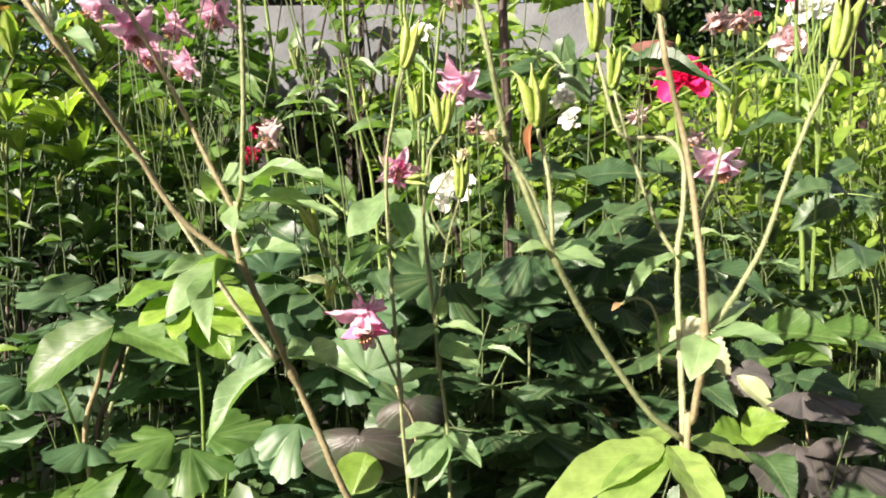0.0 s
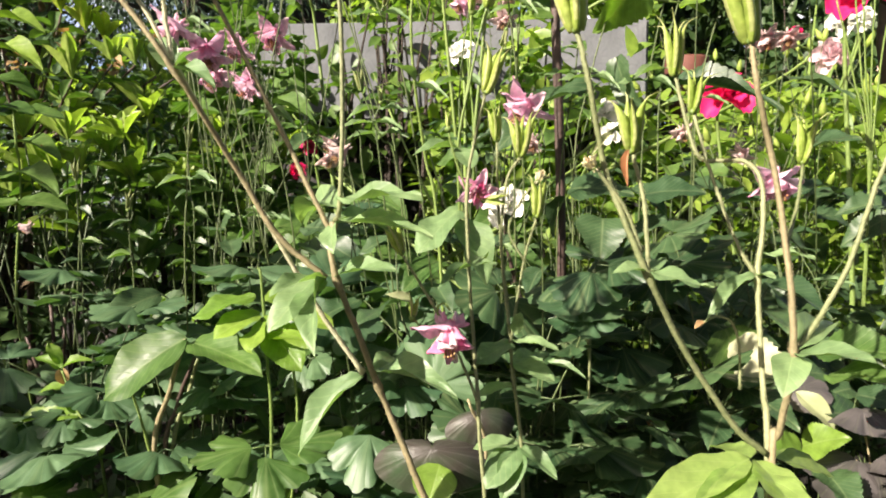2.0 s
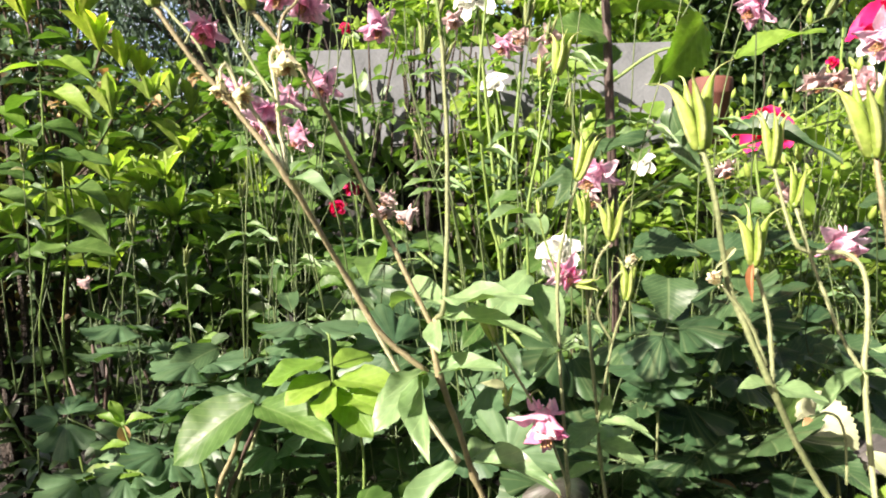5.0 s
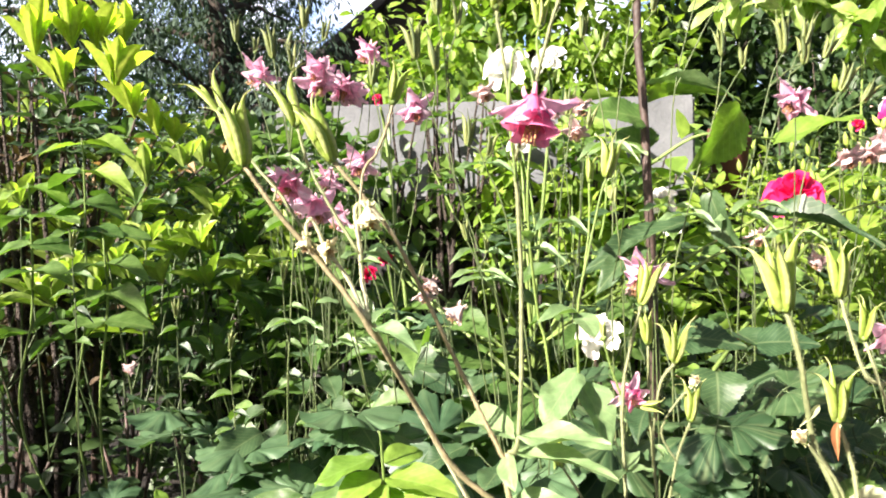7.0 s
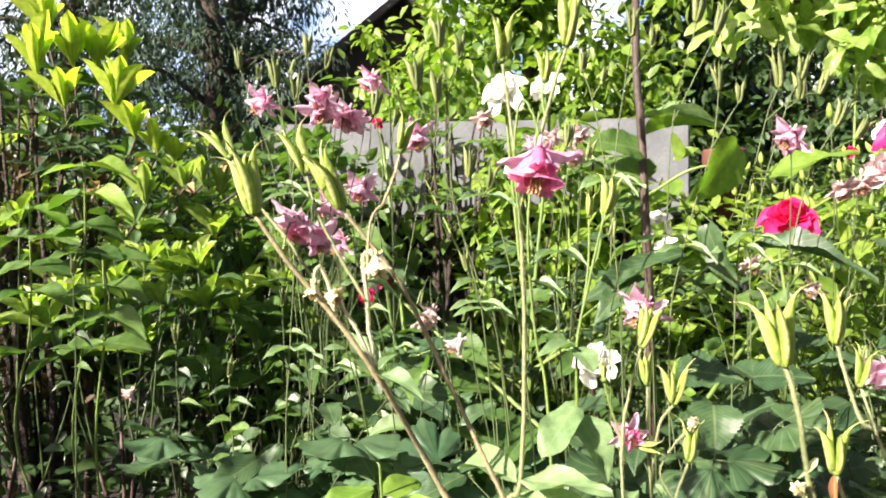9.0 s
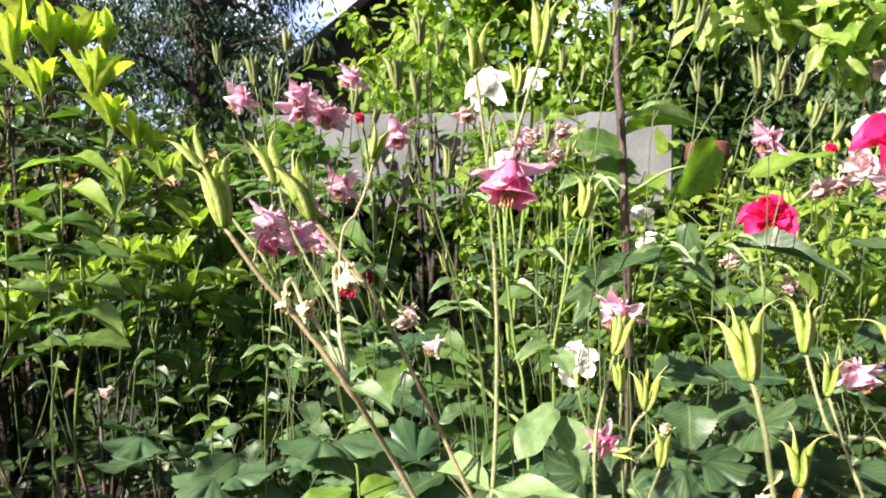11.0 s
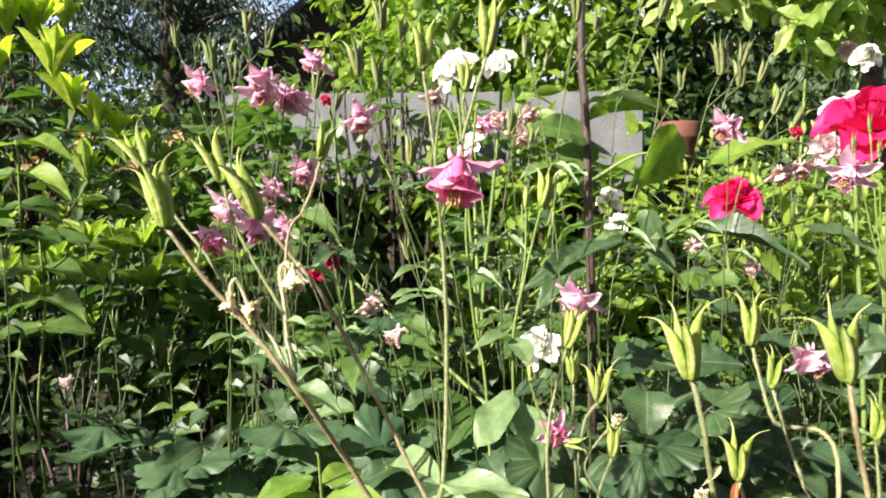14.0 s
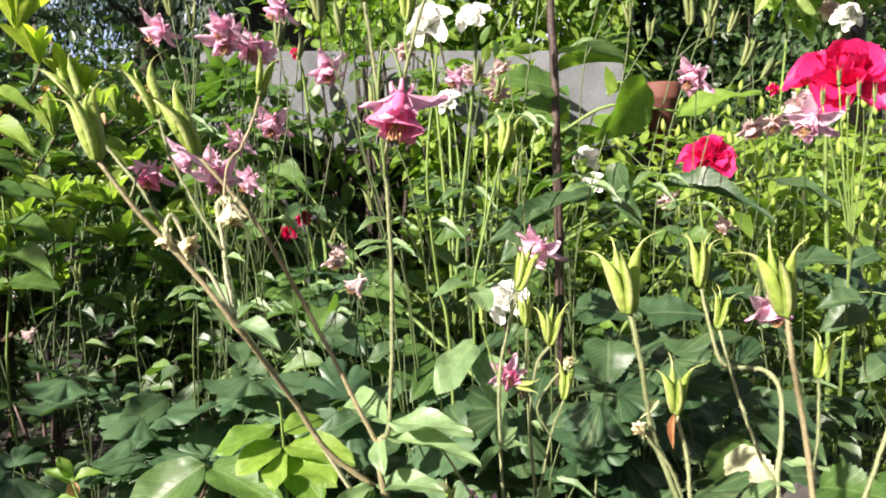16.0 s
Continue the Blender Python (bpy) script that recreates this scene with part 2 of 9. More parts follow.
def cloud_mat():
    """Bright summer haze with patches of pale blue."""
    mat, nt, bsdf, out = nodes_of("cloud")
    nt.nodes.remove(bsdf)
    em = nt.nodes.new("ShaderNodeEmission")
    col = mixed(nt, "MIX", (0.30, 0.46, 0.72), (0.95, 0.97, 1.0), spread(nt, noise_of(nt, 0.05, 5), 0.38, 0.58))
    nt.links.new(col, em.inputs[0])
    em.inputs[1].default_value = 0.55
    nt.links.new(em.outputs[0], out.inputs[0])
    return mat


M["cloud"] = cloud_mat()


# ---- building blocks ----
W = {}                                                   # world pose of each empty and part
rng = np.random.default_rng(11)


def mesh_of(name, verts, faces, mats, uv=None, slots=None, smooth=True):
    me = bpy.data.meshes.new(name)
    me.from_pydata([tuple(v) for v in verts] if not isinstance(verts, np.ndarray) else verts.tolist(), [], faces)
    for m in mats:
        me.materials.append(m)
    if uv is not None:
        layer = me.uv_layers.new(name="UVMap")
        loops = np.zeros(len(me.loops), int)
        me.loops.foreach_get("vertex_index", loops)
        layer.data.foreach_set("uv", np.asarray(uv, float)[loops].ravel())
    if slots is not None:
        me.polygons.foreach_set("material_index", slots)
    if smooth:
        me.polygons.foreach_set("use_smooth", [True] * len(me.polygons))
    me.update()
    return me


def thing(name, place, label, category, group="", turn=0.0):
    """An empty at the base of a thing."""
    ob = new(name)
    ob.empty_display_size = 0.02
    W[ob] = pose(*place, 0, 0, turn)
    ob.matrix_basis = W[ob]
    return tagged(ob, label, category, group)


def part(name, me, parent, m=None, label=""):
    """A mesh object at the world pose m, under its thing or part."""
    ob = new(name, me)
    m = m if m is not None else Matrix()
    W[ob] = m
    ob.parent = parent
    ob.matrix_basis = W[parent].inverted() @ m
    if label:
        ob["label"] = label
    return ob


def spline(points, per=6):
    """Catmull-Rom through the points."""
    p = np.asarray(points, float)
    if len(p) == 2:
        return np.linspace(p[0], p[1], per + 1)
    q = np.vstack([2 * p[0] - p[1], p, 2 * p[-1] - p[-2]])
    out = []
    for a, b, c, d in zip(q[:-3], q[1:-2], q[2:-1], q[3:]):
        for t in np.linspace(0, 1, per, endpoint=False):
            out.append(0.5 * (2 * b + (c - a) * t + (2 * a - 5 * b + 4 * c - d) * t * t + (3 * b - a - 3 * c + d) * t ** 3))
    return np.array(out + [p[-1]])


def tube_data(path, radii, sides=7):
    """Rings round a path: vertices and quads, closed at both ends."""
    path, radii = np.asarray(path, float), np.asarray(radii, float)
    way = np.gradient(path, axis=0)
    way /= np.linalg.norm(way, axis=1)[:, None] + 1e-12
    side = np.cross(way[0], (0.3, 0.9, 0.2))
    verts = []
    for c, w, r in zip(path, way, radii):
        side = side - w * (side @ w)
        side /= np.linalg.norm(side) + 1e-12
        other = np.cross(w, side)
        for k in range(sides):
            a = 2 * math.pi * k / sides
            verts.append(c + r * (math.cos(a) * side + math.sin(a) * other))
    faces = [(i * sides + k, i * sides + (k + 1) % sides, (i + 1) * sides + (k + 1) % sides, (i + 1) * sides + k)
             for i in range(len(path) - 1) for k in range(sides)]
    faces += [tuple(range(sides))[::-1], tuple(range((len(path) - 1) * sides, len(path) * sides))]
    return np.array(verts), faces


def stem(plant, points, r0, r1, mat="stalk", name="stem", sides=7, knots=(), wob=0.00012, per=6, fuzz=0):
    """One stalk through the points (world), a little crooked, with swollen knots at the given points."""
    path = spline(points, per)
    path[1:-1] += rng.normal(0, wob, (len(path) - 2, 3))
    radii = np.linspace(r0, r1, len(path))
    for k in knots:
        d = np.linalg.norm(path - np.array(points[k]), axis=1)
        radii = radii * (1 + 0.55 * np.exp(-(d / 0.004) ** 2))
    base = np.array(W[plant].translation)
    v, f = tube_data(path - base, radii, sides)
    if fuzz:
        # short pale hairs that stand out from the stalk
        k = rng.integers(0, len(path) - 1, fuzz)
        u = rng.random(fuzz)[:, None]
        at = path[k] * (1 - u) + path[k + 1] * u - base
        out = rng.normal(0, 1, (fuzz, 3))
        along = path[k + 1] - path[k]
        along /= np.linalg.norm(along, axis=1)[:, None]
        out -= along * (out * along).sum(1)[:, None]
        out /= np.linalg.norm(out, axis=1)[:, None]
        root = at + out * radii[k][:, None] * 0.9
        hair = np.stack([root - along * 0.00009, root + along * 0.00009, root + out * rng.uniform(0.0005, 0.0013, (fuzz, 1))], 1).reshape(-1, 3)
        f = f + [(len(v) + 3 * i, len(v) + 3 * i + 1, len(v) + 3 * i + 2) for i in range(fuzz)]
        v = np.vstack([v, hair])
    return part(name, mesh_of(name, v, f, [M[mat]]), plant, Matrix.Translation(base))


def leaf_mesh(mat, outline="oval", fold=0.14, droop=0.22, wave=0.02, teeth=0, steps=12, cols=7):
    """A leaf of length 1 along +y and width about 1 (scaled later), face to +z, notched or toothed at its edge."""
    verts, uv, faces = [], [], []
    for i in range(steps + 1):
        t = i / steps
        if outline == "oval":
            w = math.sin(math.pi * t ** 0.85) ** 0.75
        elif outline == "lance":
            w = math.sin(math.pi * t ** 0.75) ** 1.1
        elif outline == "heart":
            w = math.sin(math.pi * min(1, t * 0.97 + 0.03) ** 0.6) ** 0.8
        elif outline == "spoon":
            w = (math.sin(math.pi * t ** 1.6) ** 0.7) * 0.95 + 0.05 * (1 - t)
        else:
            w = math.sin(math.pi * t ** 0.92) ** 0.55
        w = max(w, 0.015)
        if teeth and 0 < i < steps:
            w *= 1.0 + 0.055 * (1 if i % 2 else -1)
        for j in range(cols):
            u = 2 * j / (cols - 1) - 1
            x = 0.5 * w * u
            y = t - 0.0 * abs(u)
            z = fold * abs(x) * 1.4 - droop * t * t + wave * math.sin(9 * t + 2.5 * u) * abs(u) + 0.012 * math.sin(23 * t) * abs(u)
            verts.append((x, y, z))
            uv.append((0.5 + 0.5 * u * w, t))
    for i in range(steps):
        for j in range(cols - 1):
            a = i * cols + j
            faces.append((a, a + 1, a + cols + 1, a + cols))
    return mesh_of("leaf", np.array(verts), faces, [M[mat]], uv)


def lobed_data(lobes=3, reach=100, cup=0.12, seed=0, scallop=0.06, rings=6, steps=28, depth=0.28):
    """A fan-shaped leaflet with rounded lobes, stalk at the origin, spreading to +y."""
    r = random.Random(seed)
    ph = [r.uniform(-0.3, 0.3) for _ in range(4)]
    verts, uv = [(0, 0, 0)], [(0.5, 0)]
    for k in range(1, rings + 1):
        s = k / rings
        for i in range(steps + 1):
            a = radians(-reach + 2 * reach * i / steps)
            turn = lobes * math.pi * (i / steps - 0.5)
            lob = abs(math.cos(turn))
            edge = (1 - depth) + depth * lob ** 0.45 + scallop * (abs(math.cos(3.0 * turn + ph[0])) ** 0.6 - 0.6)
            edge *= 0.72 + 0.28 * math.cos(a * 0.62)
            rad = s * (edge if s > 0.5 else (edge * s * 2 + (1 - 2 * s) * 0.8))
            x, y = rad * math.sin(a) * 0.62, rad * math.cos(a) * 0.62 + 0.12 * s
            z = cup * rad * rad * (0.6 + ph[1]) - 0.12 * s * s + 0.018 * math.cos(2 * turn) * s * s + 0.03 * math.sin(5 * x + 6 * y + 9 * ph[2]) + 0.014 * math.sin(13 * x + 9 * ph[3]) * s
            verts.append((x, y, z))
            uv.append((i / steps, 0.0))
    n = steps + 1
    faces = [(0, 1 + i + 1, 1 + i) for i in range(steps)]
    for k in range(rings - 1):
        for i in range(steps):
            a = 1 + k * n + i
            faces.append((a, a + 1, a + n + 1, a + n))
    return np.array(verts), faces, np.array(uv)


def lobed_mesh(mat, **kw):
    v, f, uv = lobed_data(**kw)
    return mesh_of("leaflet", v, f, [M[mat]], uv)


def trefoil_mesh(mat, seed=0, **kw):
    """Three lobed leaflets on short stalks: one columbine leaf, centre at the origin."""
    r = random.Random(seed)
    vs, fs, uvs, n = [], [], [], 0
    for turn in (-88, 0, 88):
        v, f, uv = lobed_data(seed=seed + turn, **kw)
        a = radians(turn + r.uniform(-12, 12))
        s = r.uniform(0.85, 1.08)
        tilt = r.uniform(-0.42, 0.22)
        v = v * s
        v[:, 1] += 0.16
        v[:, 2] += tilt * v[:, 1] + r.uniform(-0.25, 0.25) * v[:, 0]
        v = np.c_[v[:, 0] * math.cos(a) + v[:, 1] * math.sin(a), -v[:, 0] * math.sin(a) + v[:, 1] * math.cos(a), v[:, 2]]
        vs.append(v), uvs.append(uv)
        fs += [tuple(i + n for i in q) for q in f]
        n += len(v)
        tv, tf = tube_data(np.linspace((0, 0, 0), (0.17 * s * math.sin(a), 0.17 * s * math.cos(a), tilt * 0.16), 3), [0.012] * 3, 4)
        vs.append(tv), uvs.append(np.full((len(tv), 2), 0.5))
        fs += [tuple(i + n for i in q) for q in tf]
        n += len(tv)
    return mesh_of("leaf", np.vstack(vs), fs, [M[mat]], np.vstack(uvs))


def follicle_mesh(curl=0.3, fat=0.115, seed=0, skin="pod"):
    """One seed pod of length 1 along +z, belly to +x, ending in a thin beak that bends outwards."""
    n, sides = 34, 10
    verts = []
    for i in range(n + 1):
        t = i / n
        w = fat * float(np.interp(t, (0, 0.06, 0.2, 0.45, 0.57, 0.66, 0.73, 0.80, 1.0), (0.42, 0.7, 0.96, 1.0, 0.9, 0.66, 0.42, 0.25, 0.13)))
        w *= 1 + (0.018 * math.sin(t * 62) if 0.1 < t < 0.6 else 0.0)
        cx = 0.050 + 0.040 * t * t + (curl * (t - 0.5) ** 2 * 1.5 if t > 0.5 else 0) + (curl * (t - 0.8) ** 2 * 5.0 if t > 0.8 else 0)
        cz = t - (curl * (t - 0.72) ** 2 * 2.0 if t > 0.72 else 0)
        cy = 0.03 * math.sin(t * 5 + 6 * seed) * (1 + 2 * max(0.0, t - 0.7))
        for k in range(sides):
            a = 2 * math.pi * k / sides
            ridge = 1.25 if k == 0 else 1.0
            verts.append((cx + w * math.cos(a) * ridge, cy + 0.82 * w * math.sin(a), cz))
    faces = [(i * sides + k, i * sides + (k + 1) % sides, (i + 1) * sides + (k + 1) % sides, (i + 1) * sides + k) for i in range(n) for k in range(sides)]
    faces += [tuple(range(sides))[::-1], tuple(range(n * sides, (n + 1) * sides))]
    slots = [1 if i // sides >= 26 or (i % sides in (0, 9) and 3 < i // sides) else 0 for i in range(n * sides)] + [0, 1]
    return mesh_of("follicle", np.array(verts), faces, [M[skin], M["pod_beak" if skin == "pod" else "stalk_olive"]], None, slots)


FOLLICLES = [follicle_mesh(c, f, s) for s, (c, f) in enumerate(((0.35, 0.074), (0.5, 0.071), (0.68, 0.075), (0.18, 0.070)))]
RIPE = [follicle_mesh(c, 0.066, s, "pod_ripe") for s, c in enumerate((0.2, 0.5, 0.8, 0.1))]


def frame_of(base, tip, up=(0, 0, 1), axis="y"):
    """A rotation whose y (or z) axis runs from base to tip, with z (or x) near to up."""
    d = (Vector(tip) - Vector(base)).normalized()
    u = Vector(up)
    u = u - d * u.dot(d)
    if u.length < 1e-4:
        u = Vector((0.3, 0.8, 0.1)) - d * d.dot(Vector((0.3, 0.8, 0.1)))
    u.normalize()
    if axis == "y":
        return Matrix((d.cross(u), d, u)).transposed().to_4x4()
    return Matrix((u, d.cross(u), d)).transposed().to_4x4()


def pod(plant, base, tip, count=5, spreading=9.0, kind=None, name="seed_pod", turn=None, ripe=False):
    """A seed head from base to beak tips: follicles round one axis."""
    size = (Vector(tip) - Vector(base)).length
    m = Matrix.Translation(base) @ frame_of(base, tip, (1, -0.4, 0), "z")
    v, f = tube_data(np.array([(0, 0, -0.0012), (0, 0, 0.0006), (0, 0, 0.002)]), [0.0012, 0.0022, 0.0016], 7)
    head = part(name, mesh_of("receptacle", v, f, [M["stalk_green"]]), plant, m)
    first = (rng.uniform(0, 360) if count > 4 else rng.uniform(8, 36)) if turn is None else turn
    plump = 0.98 if count < 5 and not ripe else 0.88
    for k in range(count):
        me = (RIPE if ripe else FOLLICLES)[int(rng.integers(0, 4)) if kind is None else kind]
        s = size * rng.uniform(0.92, 1.06)
        part("follicle", me, head, m @ pose(0, 0, 0, 0, 0, first + 360 * k / count + rng.uniform(-8, 8))
             @ pose(0, 0, 0, 0, 0.72 * spreading * rng.uniform(0.5, 1.3), 0) @ Matrix.Diagonal((s * plump, s * plump, s, 1)))
    return head


def leaf(plant, me, base, tip, width, up=(0, -0.35, 1), name="leaf", label="", roll=0.0):
    """A leaf from its stalk end to its tip; up: the way its face looks."""
    size = (Vector(tip) - Vector(base)).length
    m = Matrix.Translation(base) @ frame_of(base, tip, up) @ pose(0, 0, 0, 0, roll, 0) @ Matrix.Diagonal((width, size, size, 1))
    return part(name, me, plant, m, label)


LEAF = {}
for _mat in ("cherry_leaf", "glow_leaf", "bract", "bract_lime", "mid_leaf", "lime_leaf", "dark_leaf", "shrub_leaf", "pale_leaf", "dry", "orange_dry"):
    LEAF[_mat] = [leaf_mesh(_mat, "blunt", 0.12, 0.20, 0.03), leaf_mesh(_mat, "oval", 0.22, 0.35, 0.04), leaf_mesh(_mat, "blunt", 0.08, 0.10, 0.06)]
    LEAF[_mat + "_spoon"] = [leaf_mesh(_mat, "spoon", 0.25, 0.05, 0.02), leaf_mesh(_mat, "spoon", 0.3, 0.16, 0.02)]
    LEAF[_mat + "_lance"] = [leaf_mesh(_mat, "lance", 0.2, 0.18, 0.02), leaf_mesh(_mat, "lance", 0.3, 0.34, 0.02)]
    LEAF[_mat + "_toothed"] = [leaf_mesh(_mat, "heart", 0.10, 0.22, 0.04, teeth=1, steps=30), leaf_mesh(_mat, "heart", 0.22, 0.36, 0.04, teeth=1, steps=30)]
for _mat in ("blue_leaf", "mid_leaf", "dark_leaf", "purple_leaf", "lime_leaf"):
    LEAF[_mat + "_trefoil"] = [trefoil_mesh(_mat, s, lobes=3, depth=0.46, scallop=0.14, cup=0.14, steps=40) for s in (3, 8, 21)]
    LEAF[_mat + "_lobed"] = [lobed_mesh(_mat, lobes=3, reach=105, seed=s, depth=0.45, scallop=0.13, steps=42) for s in (1, 4)] + [lobed_mesh(_mat, lobes=7, reach=168, seed=6, depth=0.07, scallop=0.03, steps=42)]

LEAF["purple_leaf_heart"] = [lobed_mesh("satin_leaf", lobes=1, reach=176, seed=6, depth=0.2, scallop=0.02, steps=48, rings=9, cup=-0.6)]
LEAF["bract_lime_smooth"] = [leaf_mesh("bract_lime", "oval", 0.10, 0.12, 0.008, steps=16), leaf_mesh("bract_lime", "blunt", 0.07, 0.16, 0.010, steps=16)]


def pick(kind):
    return LEAF[kind][int(rng.integers(0, len(LEAF[kind])))]


# flowers: pieces of unit size, shared by all flowers of a colour
def petal_mesh(mat, outline="lance", cup=0.3, curl=0.2, wide=0.5, name="petal", steps=9, cols=6, ruffle=0.03):
    verts, uv = [], []
    for i in range(steps + 1):
        t = i / steps
        w = {"lance": math.sin(math.pi * min(1, 0.06 + 0.94 * t) ** 0.8) ** 0.9, "round": math.sin(math.pi * min(1, 0.08 + 0.80 * t) ** 0.95) ** 0.55,
             "cup": (0.45 + 0.55 * math.sin(math.pi * 0.5 * min(1.0, t / 0.6))) * math.sqrt(1 - (max(0.0, t - 0.6) / 0.42) ** 2)}[outline]
        for j in range(cols):
            u = 2 * j / (cols - 1) - 1
            x = 0.5 * wide * max(w, 0.04) * u
            z = cup * x * x * 4 + curl * t * t + ruffle * math.sin(11 * t + 5 * u) * abs(u) * t
            verts.append((x, t, z))
            uv.append((0.5 + 0.5 * u, t))
    faces = [(i * cols + j, i * cols + j + 1, (i + 1) * cols + j + 1, (i + 1) * cols + j) for i in range(steps) for j in range(cols - 1)]
    return mesh_of(name, np.array(verts), faces, [M[mat]], uv)


def spur_mesh(mat):
    t = np.linspace(0, 1, 9)
    path = np.c_[0 * t, 0.34 * np.sin(t * 2.2) * 0.8, -t + 0.30 * t ** 3]
    v, f = tube_data(path, 0.15 * (1 - t) ** 0.8 + 0.035 + 0.02 * (t > 0.93), 7)
    return mesh_of("spur", v, f, [M[mat]])


def stamen_mesh():
    r = random.Random(5)
    vs, fs, n = [], [], 0
    for k in range(16):
        a, s = k * 2.4, r.uniform(0.02, 0.16)
        end = (s * math.cos(a), s * math.sin(a), r.uniform(0.55, 0.85))
        v, f = tube_data(np.linspace((0, 0, 0), end, 3), [0.012, 0.012, 0.012], 4)
        v2, f2 = tube_data(np.linspace(end, (end[0], end[1], end[2] + 0.07), 3), [0.015, 0.032, 0.015], 5)
        for vv, ff in ((v, f), (v2, f2)):
            vs.append(vv)
            fs += [tuple(i + n for i in q) for q in ff]
            n += len(vv)
    return mesh_of("stamen_tuft", np.vstack(vs), fs, [M["stamen"]])


FLOWER = {}
for _c, _in, _tip in (("pink", "pink_deep", "pink_tip"), ("pale_pink", "pale_pink", "blush"), ("blush", "blush", "white_petal"), ("white_petal", "white_petal", "white_petal"), ("cream", "cream", "cream")):
    FLOWER[_c] = dict(sepal=petal_mesh(_c, "lance", 0.7, -0.16, 0.58, "sepal", ruffle=0.09), petal=petal_mesh(_in, "cup", 1.2, -0.12, 0.66, "petal", ruffle=0.13), spur=spur_mesh(_c),
                      inner=petal_mesh(_tip, "cup", 1.2, -0.05, 0.56, "petal", ruffle=0.13))
STAMENS = stamen_mesh()


def columbine_flower(plant, neck, way, size, colour="pink", open_angle=80, double=False, name="flower", label="", tilts=None, first=0.0, reach=(1, 1, 1, 1, 1), skirt=1.0):
    """A nodding columbine flower: neck is where the stalk ends, way the direction it opens to, size its width across the sepals."""
    s = size * 0.55
    z = Vector(way).normalized()
    m = Matrix.Translation(neck) @ frame_of((0, 0, 0), z, (0.8, -0.6, 0.1), "z")
    v, f = tube_data(np.array([(0, 0, -0.001), (0, 0, 0.0005), (0, 0, 0.002)]), [0.0009, 0.0018, 0.0012], 6)
    head = part(name, mesh_of("receptacle", v, f, [M["stalk_green"]]), plant, m, label)
    kit = FLOWER[colour]
    first = rng.uniform(0, 72) if tilts is None else first
    for k in range(5):
        a = first + 72 * k + rng.uniform(-7, 7)
        tilt = open_angle + rng.uniform(-24, 12) if tilts is None else tilts[k]
        k_s = s * rng.uniform(0.86, 1.02) * reach[k]
        part("sepal", kit["sepal"], head, m @ pose(0, 0, 0, 0, 0, a) @ pose(0, 0, 0, 90 - tilt, 0, 0) @ Matrix.Diagonal((k_s, k_s, k_s, 1)))
        b = a + 36
        part("petal", kit["petal"] if k % 2 or not double else kit["inner"], head, m @ pose(0, 0, 0, 0, 0, b) @ pose(0, 0.12 * s, 0, 71 + rng.uniform(-12, 6), 0, 0) @ Matrix.Diagonal((s * 0.78, s * skirt * rng.uniform(0.68, 0.82), s * 0.8, 1)))
        part("spur", kit["spur"], head, m @ pose(0, 0, 0, 0, 0, b) @ pose(0, 0.15 * s, 0.04 * s, rng.uniform(-12, 6), 0, 0) @ Matrix.Diagonal((s * 0.32, s * 0.32, s * 0.28, 1)))
        if double:
            for q in (-20, 18):
                part("petal", kit["inner" if q < 0 else "petal"], head, m @ pose(0, 0, 0, 0, 0, a + q) @ pose(0, 0.1 * s, 0.08 * s, rng.uniform(44, 78), 0, rng.uniform(-12, 12)) @ Matrix.Diagonal((s * 0.36, s * rng.uniform(0.6, 0.9), s * 0.6, 1)))
    part("stamen_tuft", STAMENS, head, m @ Matrix.Diagonal((s, s, s * 0.98 * skirt, 1)))
    return head


ROSE_PETALS = {c: [petal_mesh(c, "round", 0.5, q, 1.0, "petal", ruffle=0.15) for q in (0.4, -0.1, -0.32)] for c in ("red_petal", "white_petal", "pink_tip")}


def rose_flower(plant, place, way, size, colour="red_petal", rings=((5, 82, 1.0, 2), (6, 62, 0.9, 1), (6, 42, 0.78, 0), (5, 24, 0.62, 0), (4, 10, 0.5, 0)), name="flower"):
    """A full rose: rings of cupped petals round a centre."""
    s = size * 0.5
    m = Matrix.Translation(place) @ frame_of((0, 0, 0), way, (0.7, -0.5, 0.4), "z")
    v, f = tube_data(np.array([(0, 0, -0.005), (0, 0, 0), (0, 0, 0.006)]), [0.002, 0.005, 0.003], 8)
    head = part(name, mesh_of("hip", v, f, [M["stalk_green"]]), plant, m)
    for r, (n, tilt, k, kind) in enumerate(rings):
        for i in range(n):
            a = 360 * i / n + 31 * r + rng.uniform(-9, 9)
            q = s * k * rng.uniform(0.9, 1.08)
            part("petal", ROSE_PETALS[colour][kind], head, m @ pose(0, 0, 0, 0, 0, a) @ pose(0, 0.03 * s * (5 - r), 0.05 * s * r, 90 - tilt + rng.uniform(-13, 13), rng.uniform(-14, 14), 0) @ Matrix.Diagonal((q * rng.uniform(0.85, 1.15), q, q, 1)))
    return head


def joined(name, template, placed, mat, label, category, uv=True):
    """Many small pieces in one mesh of kind stuff. template: (verts, faces, uv); placed: list of 4 x 4 matrices."""
    tv, tf, tu = template
    mats = np.array([np.array(m) for m in placed])
    v = np.einsum("nij,kj->nki", mats[:, :3, :3], tv) + mats[:, None, :3, 3]
    k = len(tv)
    faces = [tuple(i + n * k for i in f) for n in range(len(mats)) for f in tf]
    me = mesh_of(name, v.reshape(-1, 3), faces, [M[mat]], np.tile(tu, (len(mats), 1)))
    return tagged(new(name, me), label, category, "", "stuff")


